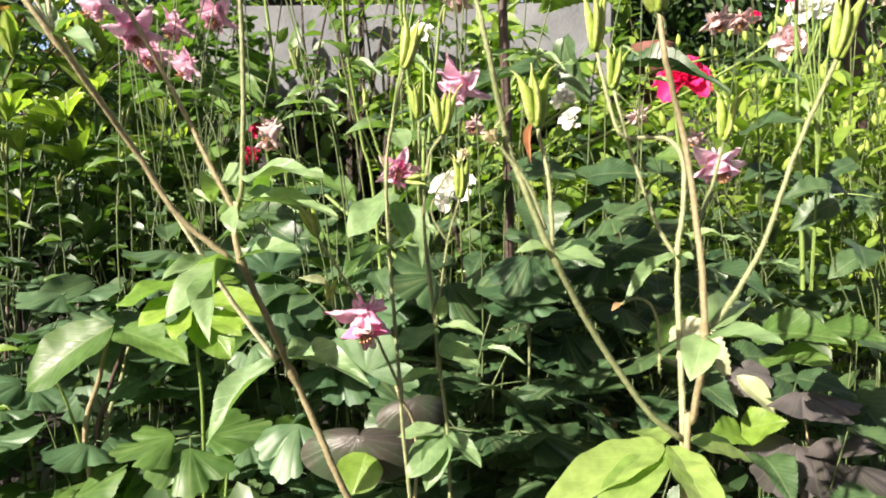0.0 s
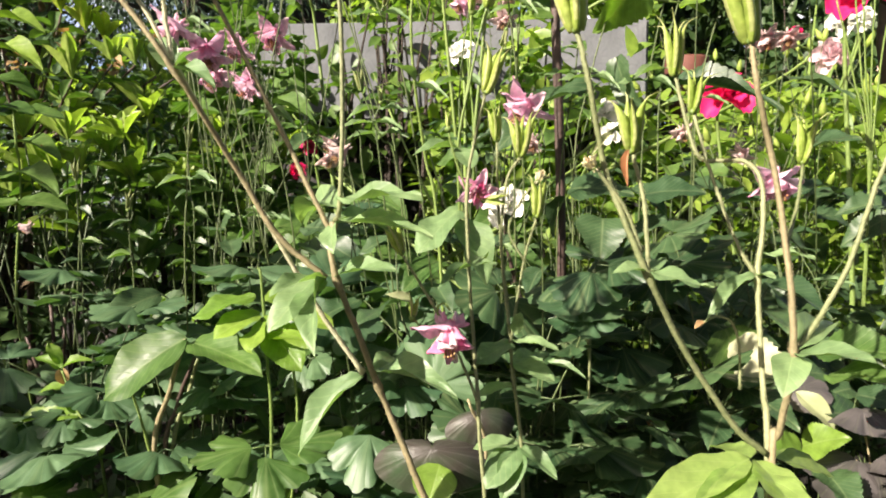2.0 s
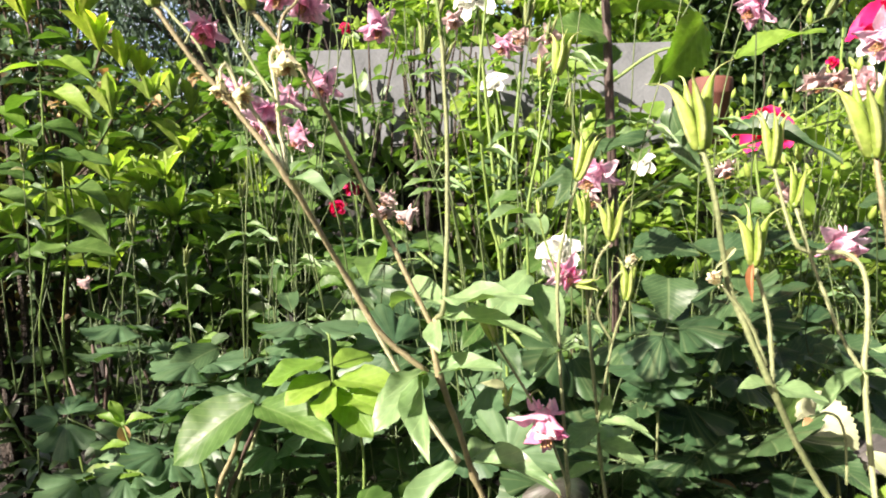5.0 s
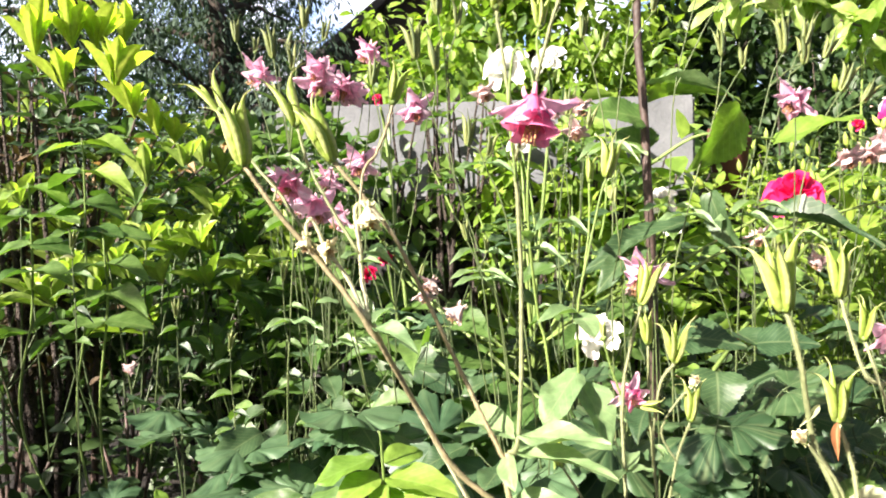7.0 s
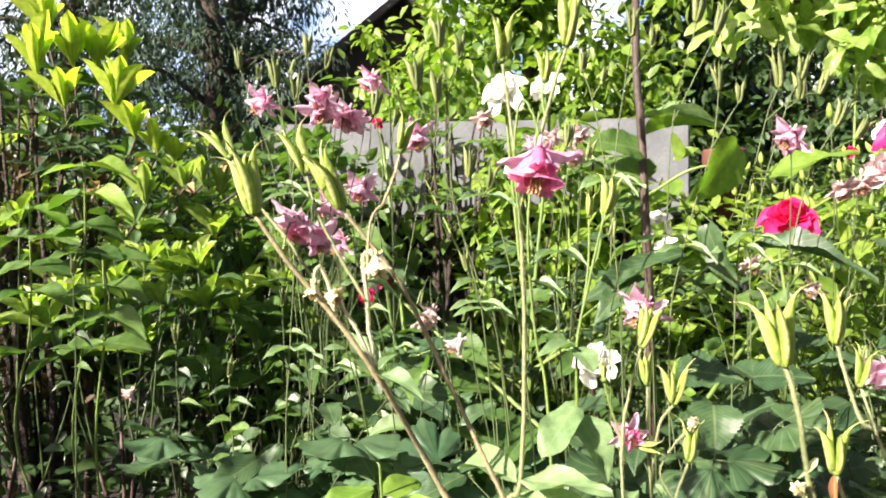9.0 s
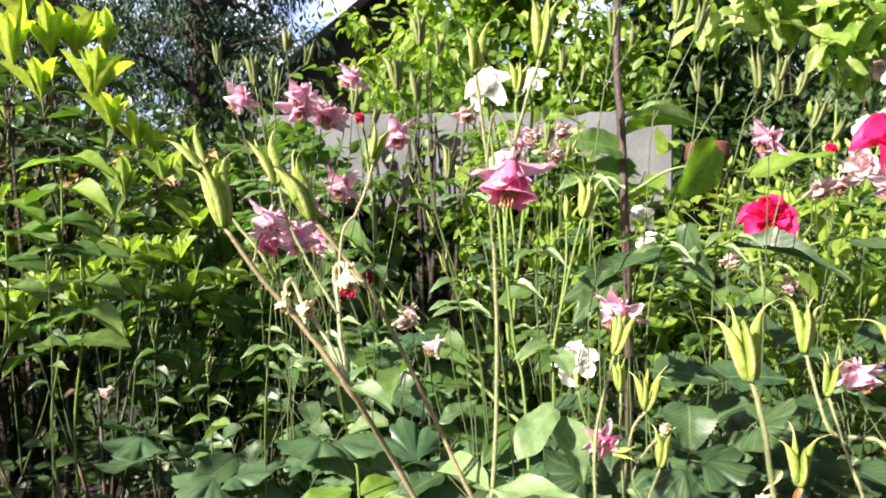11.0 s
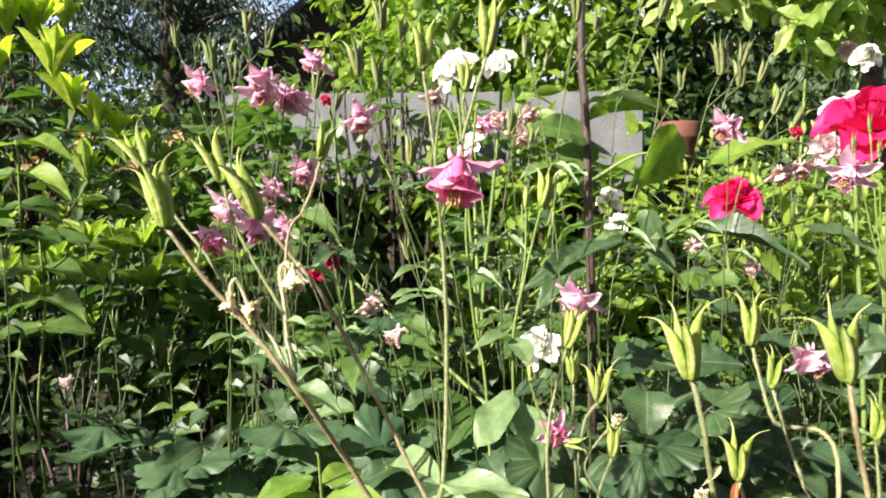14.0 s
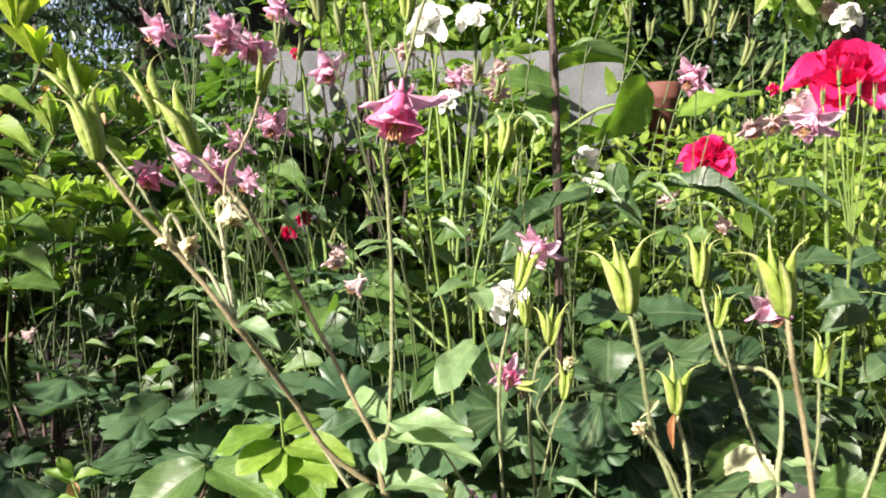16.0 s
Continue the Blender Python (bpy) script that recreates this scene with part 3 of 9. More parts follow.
def small_leaf(wide=0.5, fold=0.15, droop=0.2, steps=4):
    """A cheap leaf for masses: length 1 along +y."""
    v, u = [], []
    for i in range(steps + 1):
        t = i / steps
        w = max(math.sin(math.pi * t ** 0.8) ** 0.8, 0.02)
        for s in (-1, 0, 1):
            x = 0.5 * wide * w * s
            v.append((x, t, fold * abs(x) * 2 - droop * t * t))
            u.append((0.5 + 0.5 * s * w, t))
    f = [(3 * i + j, 3 * i + j + 1, 3 * i + j + 4, 3 * i + j + 3) for i in range(steps) for j in range(2)]
    return np.array(v), f, np.array(u)


def set_at(place, way, up, size, wide=1.0):
    return Matrix.Translation(place) @ frame_of((0, 0, 0), way, up) @ Matrix.Diagonal((size * wide, size, size, 1))



# ---- ground, wall, house, trees ----
def ground_sheet():
    """One sheet to the horizon, finer and lumpier near the camera."""
    n = 60
    axis = np.sign(np.linspace(-1, 1, n)) * np.abs(np.linspace(-1, 1, n)) ** 4 * 400
    v = []
    for y in axis:
        for x in axis:
            z = 0.02 * noise.noise((x * 5, y * 5, 0)) + 0.008 * noise.noise((x * 22, y * 22, 3)) if abs(x) < 6 and abs(y) < 8 else 0.0
            v.append((x, y + 1.0, z - 0.01))
    f = [(j * n + i, j * n + i + 1, (j + 1) * n + i + 1, (j + 1) * n + i) for j in range(n - 1) for i in range(n - 1)]
    return tagged(new("ground", mesh_of("ground", np.array(v), f, [M["soil"]])), "dark garden soil under the plants", "ground", "", "structure")


ground_sheet()


def cloud_backdrop():
    """A far curved sheet of bright sky behind the trees."""
    v, f, n = [], [], 25
    for k in range(n):
        a = radians(-62 + 124 * k / (n - 1))
        for z in (-2, 25, 55, 80):
            v.append((120 * math.sin(a), 120 * math.cos(a), z))
    f = [(4 * k + j, 4 * k + j + 1, 4 * k + j + 5, 4 * k + j + 4) for k in range(n - 1) for j in range(3)]
    return tagged(new("backdrop", mesh_of("backdrop", np.array(v, float), f, [M["cloud"]])), "bright hazy summer sky far behind", "sky", "", "structure")


cloud_backdrop()


def box_mesh(name, size, mat, bevel=0.004, seed=1, rough=0.0):
    bm = bmesh.new()
    bmesh.ops.create_cube(bm, size=1)
    bmesh.ops.scale(bm, vec=size, verts=bm.verts)
    bmesh.ops.bevel(bm, geom=bm.edges[:], offset=bevel, segments=2, affect="EDGES")
    me = bpy.data.meshes.new(name)
    bm.to_mesh(me)
    bm.free()
    me.materials.append(M[mat])
    return me


def trough(place, size, label):
    """A long stone trough: four thick walls round a bed of soil."""
    x, y, h = size
    t = thing("stone_trough", place, label, "trough")
    m, q = W[t], 0.035
    for dx, dy, sx, sy in ((0, -y / 2 + q / 2, x, q), (0, y / 2 - q / 2, x, q), (-x / 2 + q / 2, 0, q, y - 2 * q), (x / 2 - q / 2, 0, q, y - 2 * q)):
        part("side", box_mesh("side", (sx, sy, h), "grey_wall", 0.006), t, m @ pose(dx, dy, h / 2))
    part("soil", box_mesh("soil", (x - 2 * q, y - 2 * q, h * 0.8), "soil", 0.004), t, m @ pose(0, 0, h * 0.42))
    return t


trough((-0.14, 1.78, 0.655), (1.02, 0.24, 0.235), "long pale grey stone trough on a dark plinth")
plinth = tagged(new("plinth", box_mesh("plinth", (1.6, 0.22, 0.655), "dark_stone", 0.015)), "dark stone plinth under the trough", "plinth", "", "structure")
plinth.location = (0.0, 1.94, 0.3275)


def clay_pot(place, radius, height):
    """A thrown clay pot with a thick rim, hollow, with soil in it."""
    t = thing("clay_pot", place, "red-brown clay flower pot on the plinth", "flower pot")
    prof = [(0.0, 0.004), (0.66, 0.0), (0.70, 0.01), (0.90, 0.74), (1.0, 0.76), (1.02, 0.80), (1.02, 0.97), (0.99, 1.0), (0.92, 1.0), (0.88, 0.95), (0.84, 0.8), (0.0, 0.8)]
    n = 28
    v = [(radius * r * math.cos(2 * math.pi * k / n), radius * r * math.sin(2 * math.pi * k / n), height * z) for r, z in prof for k in range(n)]
    f = [(i * n + k, i * n + (k + 1) % n, (i + 1) * n + (k + 1) % n, (i + 1) * n + k) for i in range(len(prof) - 1) for k in range(n)]
    part("pot", mesh_of("pot", np.array(v), f, [M["terracotta"]]), t, W[t])
    return t


clay_pot((0.53, 1.92, 0.655), 0.056, 0.19)


def branch(points, r0, r1, mat="bark", sides=7, per=5):
    p = spline(points, per)
    p[1:-1] += rng.normal(0, r0 * 0.25, (len(p) - 2, 3))
    return tube_data(p, np.linspace(r0, r1, len(p)), sides)


def tree(name, base, height, radius, mat, count, size, label, low=0.25, trunk=0.12, wide=0.5, lean=(0, 0), limbs=9, clumps=46, squash=1.0, hang=0.5, seed=1):
    """A trunk with limbs, and a crown of small leaves gathered in clumps with gaps between them."""
    r = np.random.default_rng(seed)
    t = thing(name, base, label, "tree")
    b = np.array(base, float)
    top = b + np.array([lean[0], lean[1], height * 0.86])
    v, f = branch([b, b + (top - b) * 0.35 + r.normal(0, 0.05, 3), b + (top - b) * 0.7 + r.normal(0, 0.06, 3), top], trunk, trunk * 0.2)
    part("trunk", mesh_of("trunk", v - b, f, [M["bark"]]), t, Matrix.Translation(base))
    ends = []
    for k in range(limbs):
        h = low + (0.85 - low) * (k + r.random()) / limbs
        a = k * 2.4 + r.uniform(-0.4, 0.4)
        start = b + (top - b) * h
        out = radius * (1.0 - 0.45 * h) * r.uniform(0.65, 1.0)
        end = start + np.array([math.cos(a) * out, math.sin(a) * out, r.uniform(0.05, 0.35) * out])
        v, f = branch([start, (start + end) / 2 + np.array([0, 0, 0.1 * out]), end], trunk * 0.34, trunk * 0.06, sides=5)
        part("limb", mesh_of("limb", v - b, f, [M["bark"]]), t, Matrix.Translation(base))
        ends += [start * 0.35 + end * 0.65, end]
    centres = np.array(ends + [b + np.array([0, 0, height * u]) + r.normal(0, radius * 0.35, 3) * np.array([1, 1, 0.5]) for u in r.uniform(low, 1.0, clumps)])
    mats = []
    per = max(1, count // len(centres))
    for c in centres:
        rad = radius * r.uniform(0.14, 0.34)
        for q in r.normal(0, 0.5, (per, 3)):
            place = c + q * rad * np.array([1, 1, 0.7 * squash])
            way = Vector(q) + Vector((0, 0, -hang)) + Vector(r.normal(0, 0.4, 3))
            mats.append(set_at(place - b, way, (r.normal(0, 0.5), r.normal(0, 0.5), 1), size * r.uniform(0.6, 1.3), 1.0))
    tv, tf, tu = small_leaf(wide, steps=3)
    arr = np.array([np.array(m) for m in mats])
    v = np.einsum("nij,kj->nki", arr[:, :3, :3], tv) + arr[:, None, :3, 3]
    k = len(tv)
    f = [tuple(i + j * k for i in q) for j in range(len(arr)) for q in tf]
    part("crown", mesh_of("crown", v.reshape(-1, 3), f, [M[mat]], np.tile(tu, (len(arr), 1))), t, Matrix.Translation(base))
    return t


def house(base, turn, width, deep, wall_h, ridge_h, label, wall_mat, over=0.3):
    """A small house with a gable, overhanging roof slabs, a window and a door."""
    t = thing("house", base, label, "house", turn=turn)
    m = W[t]
    h, w = wall_h, width / 2
    v = [(-w, 0, 0), (w, 0, 0), (w, deep, 0), (-w, deep, 0), (-w, 0, h), (w, 0, h), (w, deep, h), (-w, deep, h), (0, 0, ridge_h), (0, deep, ridge_h)]
    f = [(0, 1, 5, 8, 4), (2, 3, 7, 9, 6), (1, 2, 6, 5), (3, 0, 4, 7), (4, 8, 9, 7), (5, 6, 9, 8)]
    part("wall", mesh_of("wall", np.array(v, float), f, [M[wall_mat]], smooth=False), t, m)
    slope = math.atan2(ridge_h - h, w)
    length = math.hypot(ridge_h - h, w) + over
    for s in (-1, 1):
        me = box_mesh("roof", (length, deep + 2 * over, 0.10), "roof", 0.015)
        mid = Matrix.Translation((s * (w + over * math.cos(slope)) / 2, deep / 2, (ridge_h + h - over * math.sin(slope)) / 2 + 0.07))
        part("roof", me, t, m @ mid @ pose(0, 0, 0, 0, math.degrees(slope) * s, 0))
    win = part("window", box_mesh("window", (0.9, 0.08, 1.0), "dark_stone", 0.01), t, m @ pose(-w * 0.4, -0.03, h * 0.55))
    for dx in (-0.44, 0, 0.44):
        part("frame", box_mesh("frame", (0.05, 0.06, 1.04), "plaster", 0.006), win, W[win] @ pose(dx, -0.05, 0))
    return t


house((-1.4, 9.2, 0), 20, 4.6, 5.0, 1.75, 3.85, "garden house with a dark pitched roof among trees", "dark_boards")
house((7.2, 11.0, 0), -25, 6.0, 6.0, 2.3, 4.4, "peach plastered house with a dark roof", "plaster")

tree("conifer", (-3.3, 7.5, 0), 7.5, 1.5, "mass_conifer", 19000, 0.10, "tall dark conifer with drooping twigs and gaps of sky", 0.08, 0.17, 0.26, hang=0.9, limbs=22, clumps=70, seed=3)
tree("conifer", (-4.2, 10.5, 0), 8.5, 1.6, "mass_conifer", 16000, 0.12, "tall dark conifer behind the shrub", 0.06, 0.2, 0.26, hang=0.9, limbs=22, clumps=60, seed=4)
tree("conifer", (-5.6, 8.5, 0), 8.0, 2.0, "mass_conifer", 24000, 0.12, "broad dark conifer at the garden's edge", 0.06, 0.2, 0.26, hang=0.9, limbs=24, clumps=70, seed=9)
tree("deciduous_tree", (0.05, 3.6, 0), 3.0, 0.80, "mass_lime", 12000, 0.075, "leafy light green garden tree", 0.2, 0.06, 0.55, limbs=14, clumps=60, seed=5)
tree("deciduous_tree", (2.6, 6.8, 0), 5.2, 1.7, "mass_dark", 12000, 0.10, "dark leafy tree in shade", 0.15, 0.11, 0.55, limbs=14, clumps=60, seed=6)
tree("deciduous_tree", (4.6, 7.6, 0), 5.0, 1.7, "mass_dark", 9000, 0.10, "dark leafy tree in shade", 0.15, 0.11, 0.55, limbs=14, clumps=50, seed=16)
tree("deciduous_tree", (1.35, 4.4, 0), 3.3, 0.95, "mass_dark", 11000, 0.085, "leafy garden tree behind the cherry, shade put into its dark leaf colour", 0.15, 0.07, 0.6, limbs=14, clumps=70, seed=26)
tree("deciduous_tree", (-0.6, 4.6, 0), 1.95, 0.48, "mass_lime", 3600, 0.075, "small light green tree before the garden house", 0.3, 0.04, 0.55, limbs=12, clumps=40, seed=36)


def bush(name, centre, radii, count, size, mat, label, wide=0.5, category="shrub", twigs=16, seed=1, hang=0.1):
    """A rounded bush: twigs from its foot, leaves in tufts along and at the end of them."""
    r = np.random.default_rng(seed)
    foot = (centre[0], centre[1], 0)
    t = thing(name, foot, label, category)
    mats = []
    c, rad = np.array(centre, float), np.array(radii, float)
    per = count // twigs
    for k in range(twigs):
        d = r.normal(0, 1, 3)
        d[2] = abs(d[2]) * 0.8 if centre[2] < radii[2] * 1.2 else d[2]
        d /= np.linalg.norm(d)
        end = c + d * rad * r.uniform(0.75, 1.05)
        start = np.array([centre[0] + d[0] * rad[0] * 0.2, centre[1] + d[1] * rad[1] * 0.2, 0.0])
        v, f = branch([start, (start + end) / 2 + r.normal(0, 0.03, 3), end], 0.008, 0.002, sides=5, per=4)
        part("twig", mesh_of("twig", v - np.array(foot), f, [M["bark"]]), t, Matrix.Translation(foot))
        for q in range(per):
            s = r.uniform(0.35, 1.02)
            p = start + (end - start) * s + r.normal(0, 0.11, 3) * rad
            way = Vector(d * 0.7 + r.normal(0, 0.6, 3)) + Vector((0, 0, 0.3 - hang))
            mats.append(set_at(p - np.array(foot), way, (r.normal(0, 0.5), r.normal(0, 0.5) - 0.2, 1), size * r.uniform(0.55, 1.25), 1.0))
    tv, tf, tu = small_leaf(wide, steps=4)
    arr = np.array([np.array(m) for m in mats])
    v = np.einsum("nij,kj->nki", arr[:, :3, :3], tv) + arr[:, None, :3, 3]
    k = len(tv)
    f = [tuple(i + j * k for i in q) for j in range(len(arr)) for q in tf]
    part("foliage", mesh_of("foliage", v.reshape(-1, 3), f, [M[mat]], np.tile(tu, (len(arr), 1))), t, Matrix.Translation(foot))
    return t


bush("hedge_bush", (0.06, 1.40, 0.46), (0.20, 0.08, 0.18), 520, 0.06, "mass_lime", "light green leafy bush before the stone trough", seed=2)
bush("hedge_bush", (-0.12, 2.25, 0.96), (0.60, 0.22, 0.42), 2600, 0.06, "mass_mid", "leafy green bush behind the stone trough", seed=12)
bush("hedge_bush", (-0.64, 1.36, 0.55), (0.20, 0.10, 0.25), 700, 0.05, "mass_mid", "leafy bush before the stone trough", seed=22)
bush("hedge_bush", (1.05, 1.95, 0.50), (0.55, 0.35, 0.42), 2300, 0.045, "mass_lime", "sunlit light green bush", seed=3)
bush("hedge_bush", (1.25, 3.1, 0.95), (0.8, 0.45, 0.75), 3600, 0.06, "mass_dark", "bush with the trees' shade put into its dark green", seed=14)
bush("hedge_bush", (-0.56, 1.50, 0.66), (0.16, 0.07, 0.24), 700, 0.055, "mass_mid", "leafy bush leaning over the end of the trough", seed=31)
bush("hedge_bush", (-0.40, 1.54, 0.80), (0.20, 0.06, 0.14), 330, 0.055, "mass_mid", "sparse leafy twigs hanging before the end of the trough", 0.55, seed=41, hang=0.4)
bush("hedge_bush", (-0.16, 1.55, 0.86), (0.12, 0.05, 0.06), 70, 0.055, "mass_mid", "few leafy twigs before the rim of the trough", 0.55, seed=42, hang=0.4)
bush("hedge_bush", (0.16, 1.52, 0.66), (0.20, 0.06, 0.19), 240, 0.07, "mass_lime", "sparse bush with broad light green leaves before the trough", 0.6, seed=32)
# added out of view, only to shade the hollow at the bed's corner
bush("hedge_bush", (-1.05, 0.42, 0.56), (0.22, 0.15, 0.14), 380, 0.06, "mass_dark", "unseen bush added to shade the corner of the bed", seed=33)
bush("hedge_bush", (-0.02, 1.5, 0.74), (0.19, 0.06, 0.17), 900, 0.06, "mass_lime", "light green leaves hanging before the stone trough", 0.5, seed=37, hang=0.6)
# two more unseen bushes, added to break up the sun on the left side
bush("hedge_bush", (-1.3, -0.04, 0.98), (0.15, 0.15, 0.1), 150, 0.06, "mass_dark", "loose twigs added out of view to dapple the bed", seed=38)
bush("hedge_bush", (-1.5, 0.22, 1.0), (0.3, 0.3, 0.28), 330, 0.07, "mass_dark", "tall bush added out of view to shade the left shrubs", seed=35)
bush("old_azalea", (-0.8761, 1.12, 0.8136), (0.16, 0.06, 0.06), 520, 0.03, "mass_brown", "old azalea twigs with dull brown and dark leaves", 0.45, seed=39)
bush("hedge_bush", (-1.2, 1.55, 0.60), (0.36, 0.14, 0.34), 1500, 0.055, "mass_dark", "bush behind the azaleas, shade put into its dark green", seed=34)
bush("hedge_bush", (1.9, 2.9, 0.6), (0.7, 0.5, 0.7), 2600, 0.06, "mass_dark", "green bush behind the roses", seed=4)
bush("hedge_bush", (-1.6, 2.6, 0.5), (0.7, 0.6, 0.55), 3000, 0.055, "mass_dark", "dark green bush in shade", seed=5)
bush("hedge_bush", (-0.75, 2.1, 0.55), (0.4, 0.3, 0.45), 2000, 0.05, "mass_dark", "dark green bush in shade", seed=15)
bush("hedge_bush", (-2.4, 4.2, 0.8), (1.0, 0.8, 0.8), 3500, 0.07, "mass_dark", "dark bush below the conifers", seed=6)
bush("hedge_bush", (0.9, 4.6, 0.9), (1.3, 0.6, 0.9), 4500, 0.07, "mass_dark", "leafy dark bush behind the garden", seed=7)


def cherry_tree(base, label):
    """Arching branches hung with long leaves and a few green fruits."""
    t = thing("cherry_tree", base, label, "tree")
    b = Vector(base)
    r = np.random.default_rng(17)
    stem(t, [b, b + Vector((-0.05, 0, 0.7)), b + Vector((-0.12, -0.05, 1.4)), b + Vector((-0.15, -0.1, 2.1))], 0.045, 0.02, "cane", name="trunk", sides=9, wob=0.004)
    fruit_v, fruit_f = tube_data(np.array([(0, 0, 0.0), (0, 0, 0.001), (0, 0, 0.004), (0, 0, 0.008), (0, 0, 0.0115), (0, 0, 0.013)]), [0.0006, 0.003, 0.006, 0.0062, 0.0035, 0.0006], 9)
    fruit = mesh_of("fruit", fruit_v, fruit_f, [M["pod"]])
    for k in range(16):
        z = r.uniform(1.0, 1.22)
        a = b + Vector((-0.08, -0.04, z))
        end = Vector((0.36 + 0.62 * k / 15, r.uniform(1.4, 1.75), z + r.uniform(-0.02, 0.05)))
        mid = (a + end) / 2 + Vector((0, 0, r.uniform(0.03, 0.09)))
        pts = spline([a, mid, end], 10)
        stem(t, [a, mid, end], 0.009, 0.002, "cane", name="branch", sides=6, wob=0.003)
        for q in range(38):
            p = Vector(pts[int(r.uniform(9, 20.9))]) + Vector(r.normal(0, 0.025, 3))
            d = Vector((r.normal(0, 0.7), r.normal(-0.1, 0.6), -0.55 + r.normal(0, 0.35))).normalized()
            s = r.uniform(0.055, 0.09)
            leaf(t, pick("cherry_leaf" if r.random() < 0.75 else "lime_leaf"), p, p + d * s, s * 0.40, (r.normal(-0.3, 0.4), r.normal(-0.7, 0.4), 0.6))
        for q in range(2):
            p = Vector(pts[int(r.uniform(6, 20.9))])
            part("fruit", fruit, t, Matrix.Translation(p + Vector((r.normal(0, 0.01), r.normal(0, 0.01), -0.03))))
    return t




def rose_leaves(plant, place, count=3, size=0.045, kind="dark_leaf_toothed"):
    """Sprays of five toothed leaflets on thin stalks."""
    for k in range(count):
        a = rng.uniform(0, 6.28)
        d = Vector((math.cos(a), math.sin(a) * 0.7 - 0.3, rng.uniform(0.0, 0.5))).normalized()
        b = Vector(place) + Vector((0, 0, rng.uniform(-0.09, 0.09)))
        end = b + d * size * 1.6
        stem(plant, [b, (b + end) / 2 + Vector((0, 0, 0.006)), end], 0.0011, 0.0007, "stalk_green", name="twig", sides=5)
        side = d.cross(Vector((0, 0, 1))).normalized()
        for s, q, f in ((0, 1.0, 1.0), (1, 0.75, 0.85), (-1, 0.75, 0.85), (1, 0.35, 0.7), (-1, 0.35, 0.7)):
            p = b + (end - b) * q
            w = (d * (0.45 if s else 1) + side * s + Vector((0, 0, rng.uniform(-0.35, 0.05)))).normalized()
            leaf(plant, pick(kind), p, p + w * size * f, size * f * 0.62, (rng.uniform(-0.3, 0.3), rng.uniform(-0.6, 0), 1))


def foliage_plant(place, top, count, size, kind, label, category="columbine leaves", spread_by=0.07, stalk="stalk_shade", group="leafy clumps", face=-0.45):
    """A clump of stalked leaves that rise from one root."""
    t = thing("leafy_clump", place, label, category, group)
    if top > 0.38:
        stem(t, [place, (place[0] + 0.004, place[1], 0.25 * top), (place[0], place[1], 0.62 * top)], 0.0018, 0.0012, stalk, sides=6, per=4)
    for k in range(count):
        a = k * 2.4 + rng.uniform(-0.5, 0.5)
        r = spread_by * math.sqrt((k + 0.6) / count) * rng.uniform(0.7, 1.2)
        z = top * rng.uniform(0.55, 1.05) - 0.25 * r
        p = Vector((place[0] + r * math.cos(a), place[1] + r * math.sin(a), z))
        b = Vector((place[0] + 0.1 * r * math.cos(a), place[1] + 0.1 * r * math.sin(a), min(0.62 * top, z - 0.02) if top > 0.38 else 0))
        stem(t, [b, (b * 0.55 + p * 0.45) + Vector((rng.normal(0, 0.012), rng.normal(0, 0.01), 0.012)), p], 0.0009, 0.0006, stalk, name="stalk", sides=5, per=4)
        d = Vector((math.cos(a) + rng.normal(0, 0.3), math.sin(a) - 0.5 + rng.normal(0, 0.3), rng.uniform(-0.35, 0.12))).normalized()
        s = size * rng.uniform(0.75, 1.25)
        up = (rng.normal(0, 0.28), face + rng.normal(0, 0.28), 1)
        wide = s if ("trefoil" in kind or "lobed" in kind) else s * (0.68 if "toothed" in kind else 0.52)
        leaf(t, pick(kind), p, p + d * s, wide, up)
    return t


def whorl(plant, place, way, size, count, kind="shrub_leaf_spoon", wide=0.34, opening=40):
    """A tuft of upright leaves at the end of a twig."""
    m = Matrix.Translation(place) @ frame_of((0, 0, 0), way, (1, 0.2, 0), "z")
    for k in range(count):
        a = 137.5 * k + rng.uniform(-15, 15)
        tilt = opening * (0.35 + 0.9 * (k + 1) / count) + rng.uniform(-8, 8)
        s = size * rng.uniform(0.7, 1.1) * (0.75 + 0.25 * k / count)
        part("leaf", pick(kind), plant, m @ pose(0, 0, 0, 0, 0, a) @ pose(0, 0, 0, 90 - tilt, 0, 0) @ Matrix.Diagonal((s * wide, s, s, 1)))


# ---- the columbines close to the camera ----

left_columbine = thing("columbine", (0.02, 0.42, 0), "tall columbine with hairy brown leaning stalks, pods and one pink flower", "columbine", "columbines gone to seed")
stem(left_columbine, [(0.02, 0.42, 0), (-0.008, 0.39, 0.2), (-0.0411, 0.372, 0.2875), (-0.0555, 0.369, 0.325), (-0.0665, 0.366, 0.3533), (-0.0734, 0.35, 0.3834), (-0.0827, 0.335, 0.4176), (-0.0866, 0.336, 0.4367), (-0.0844, 0.337, 0.4478)], 0.00218, 0.00146, "stalk_red", knots=(4, 6, 8), fuzz=1225)
stem(left_columbine, [(-0.0844, 0.337, 0.4478), (-0.0795, 0.329, 0.4599), (-0.0772, 0.327, 0.5269), (-0.0786, 0.322, 0.5746), (-0.08, 0.319, 0.5978), (-0.0823, 0.317, 0.6261), (-0.0856, 0.315, 0.6539), (-0.0883, 0.313, 0.6729)], 0.00134, 0.00077, "stalk", fuzz=1607)
pod(left_columbine, (-0.0886, 0.313, 0.6735), (-0.089, 0.309, 0.6991), 3, 7)
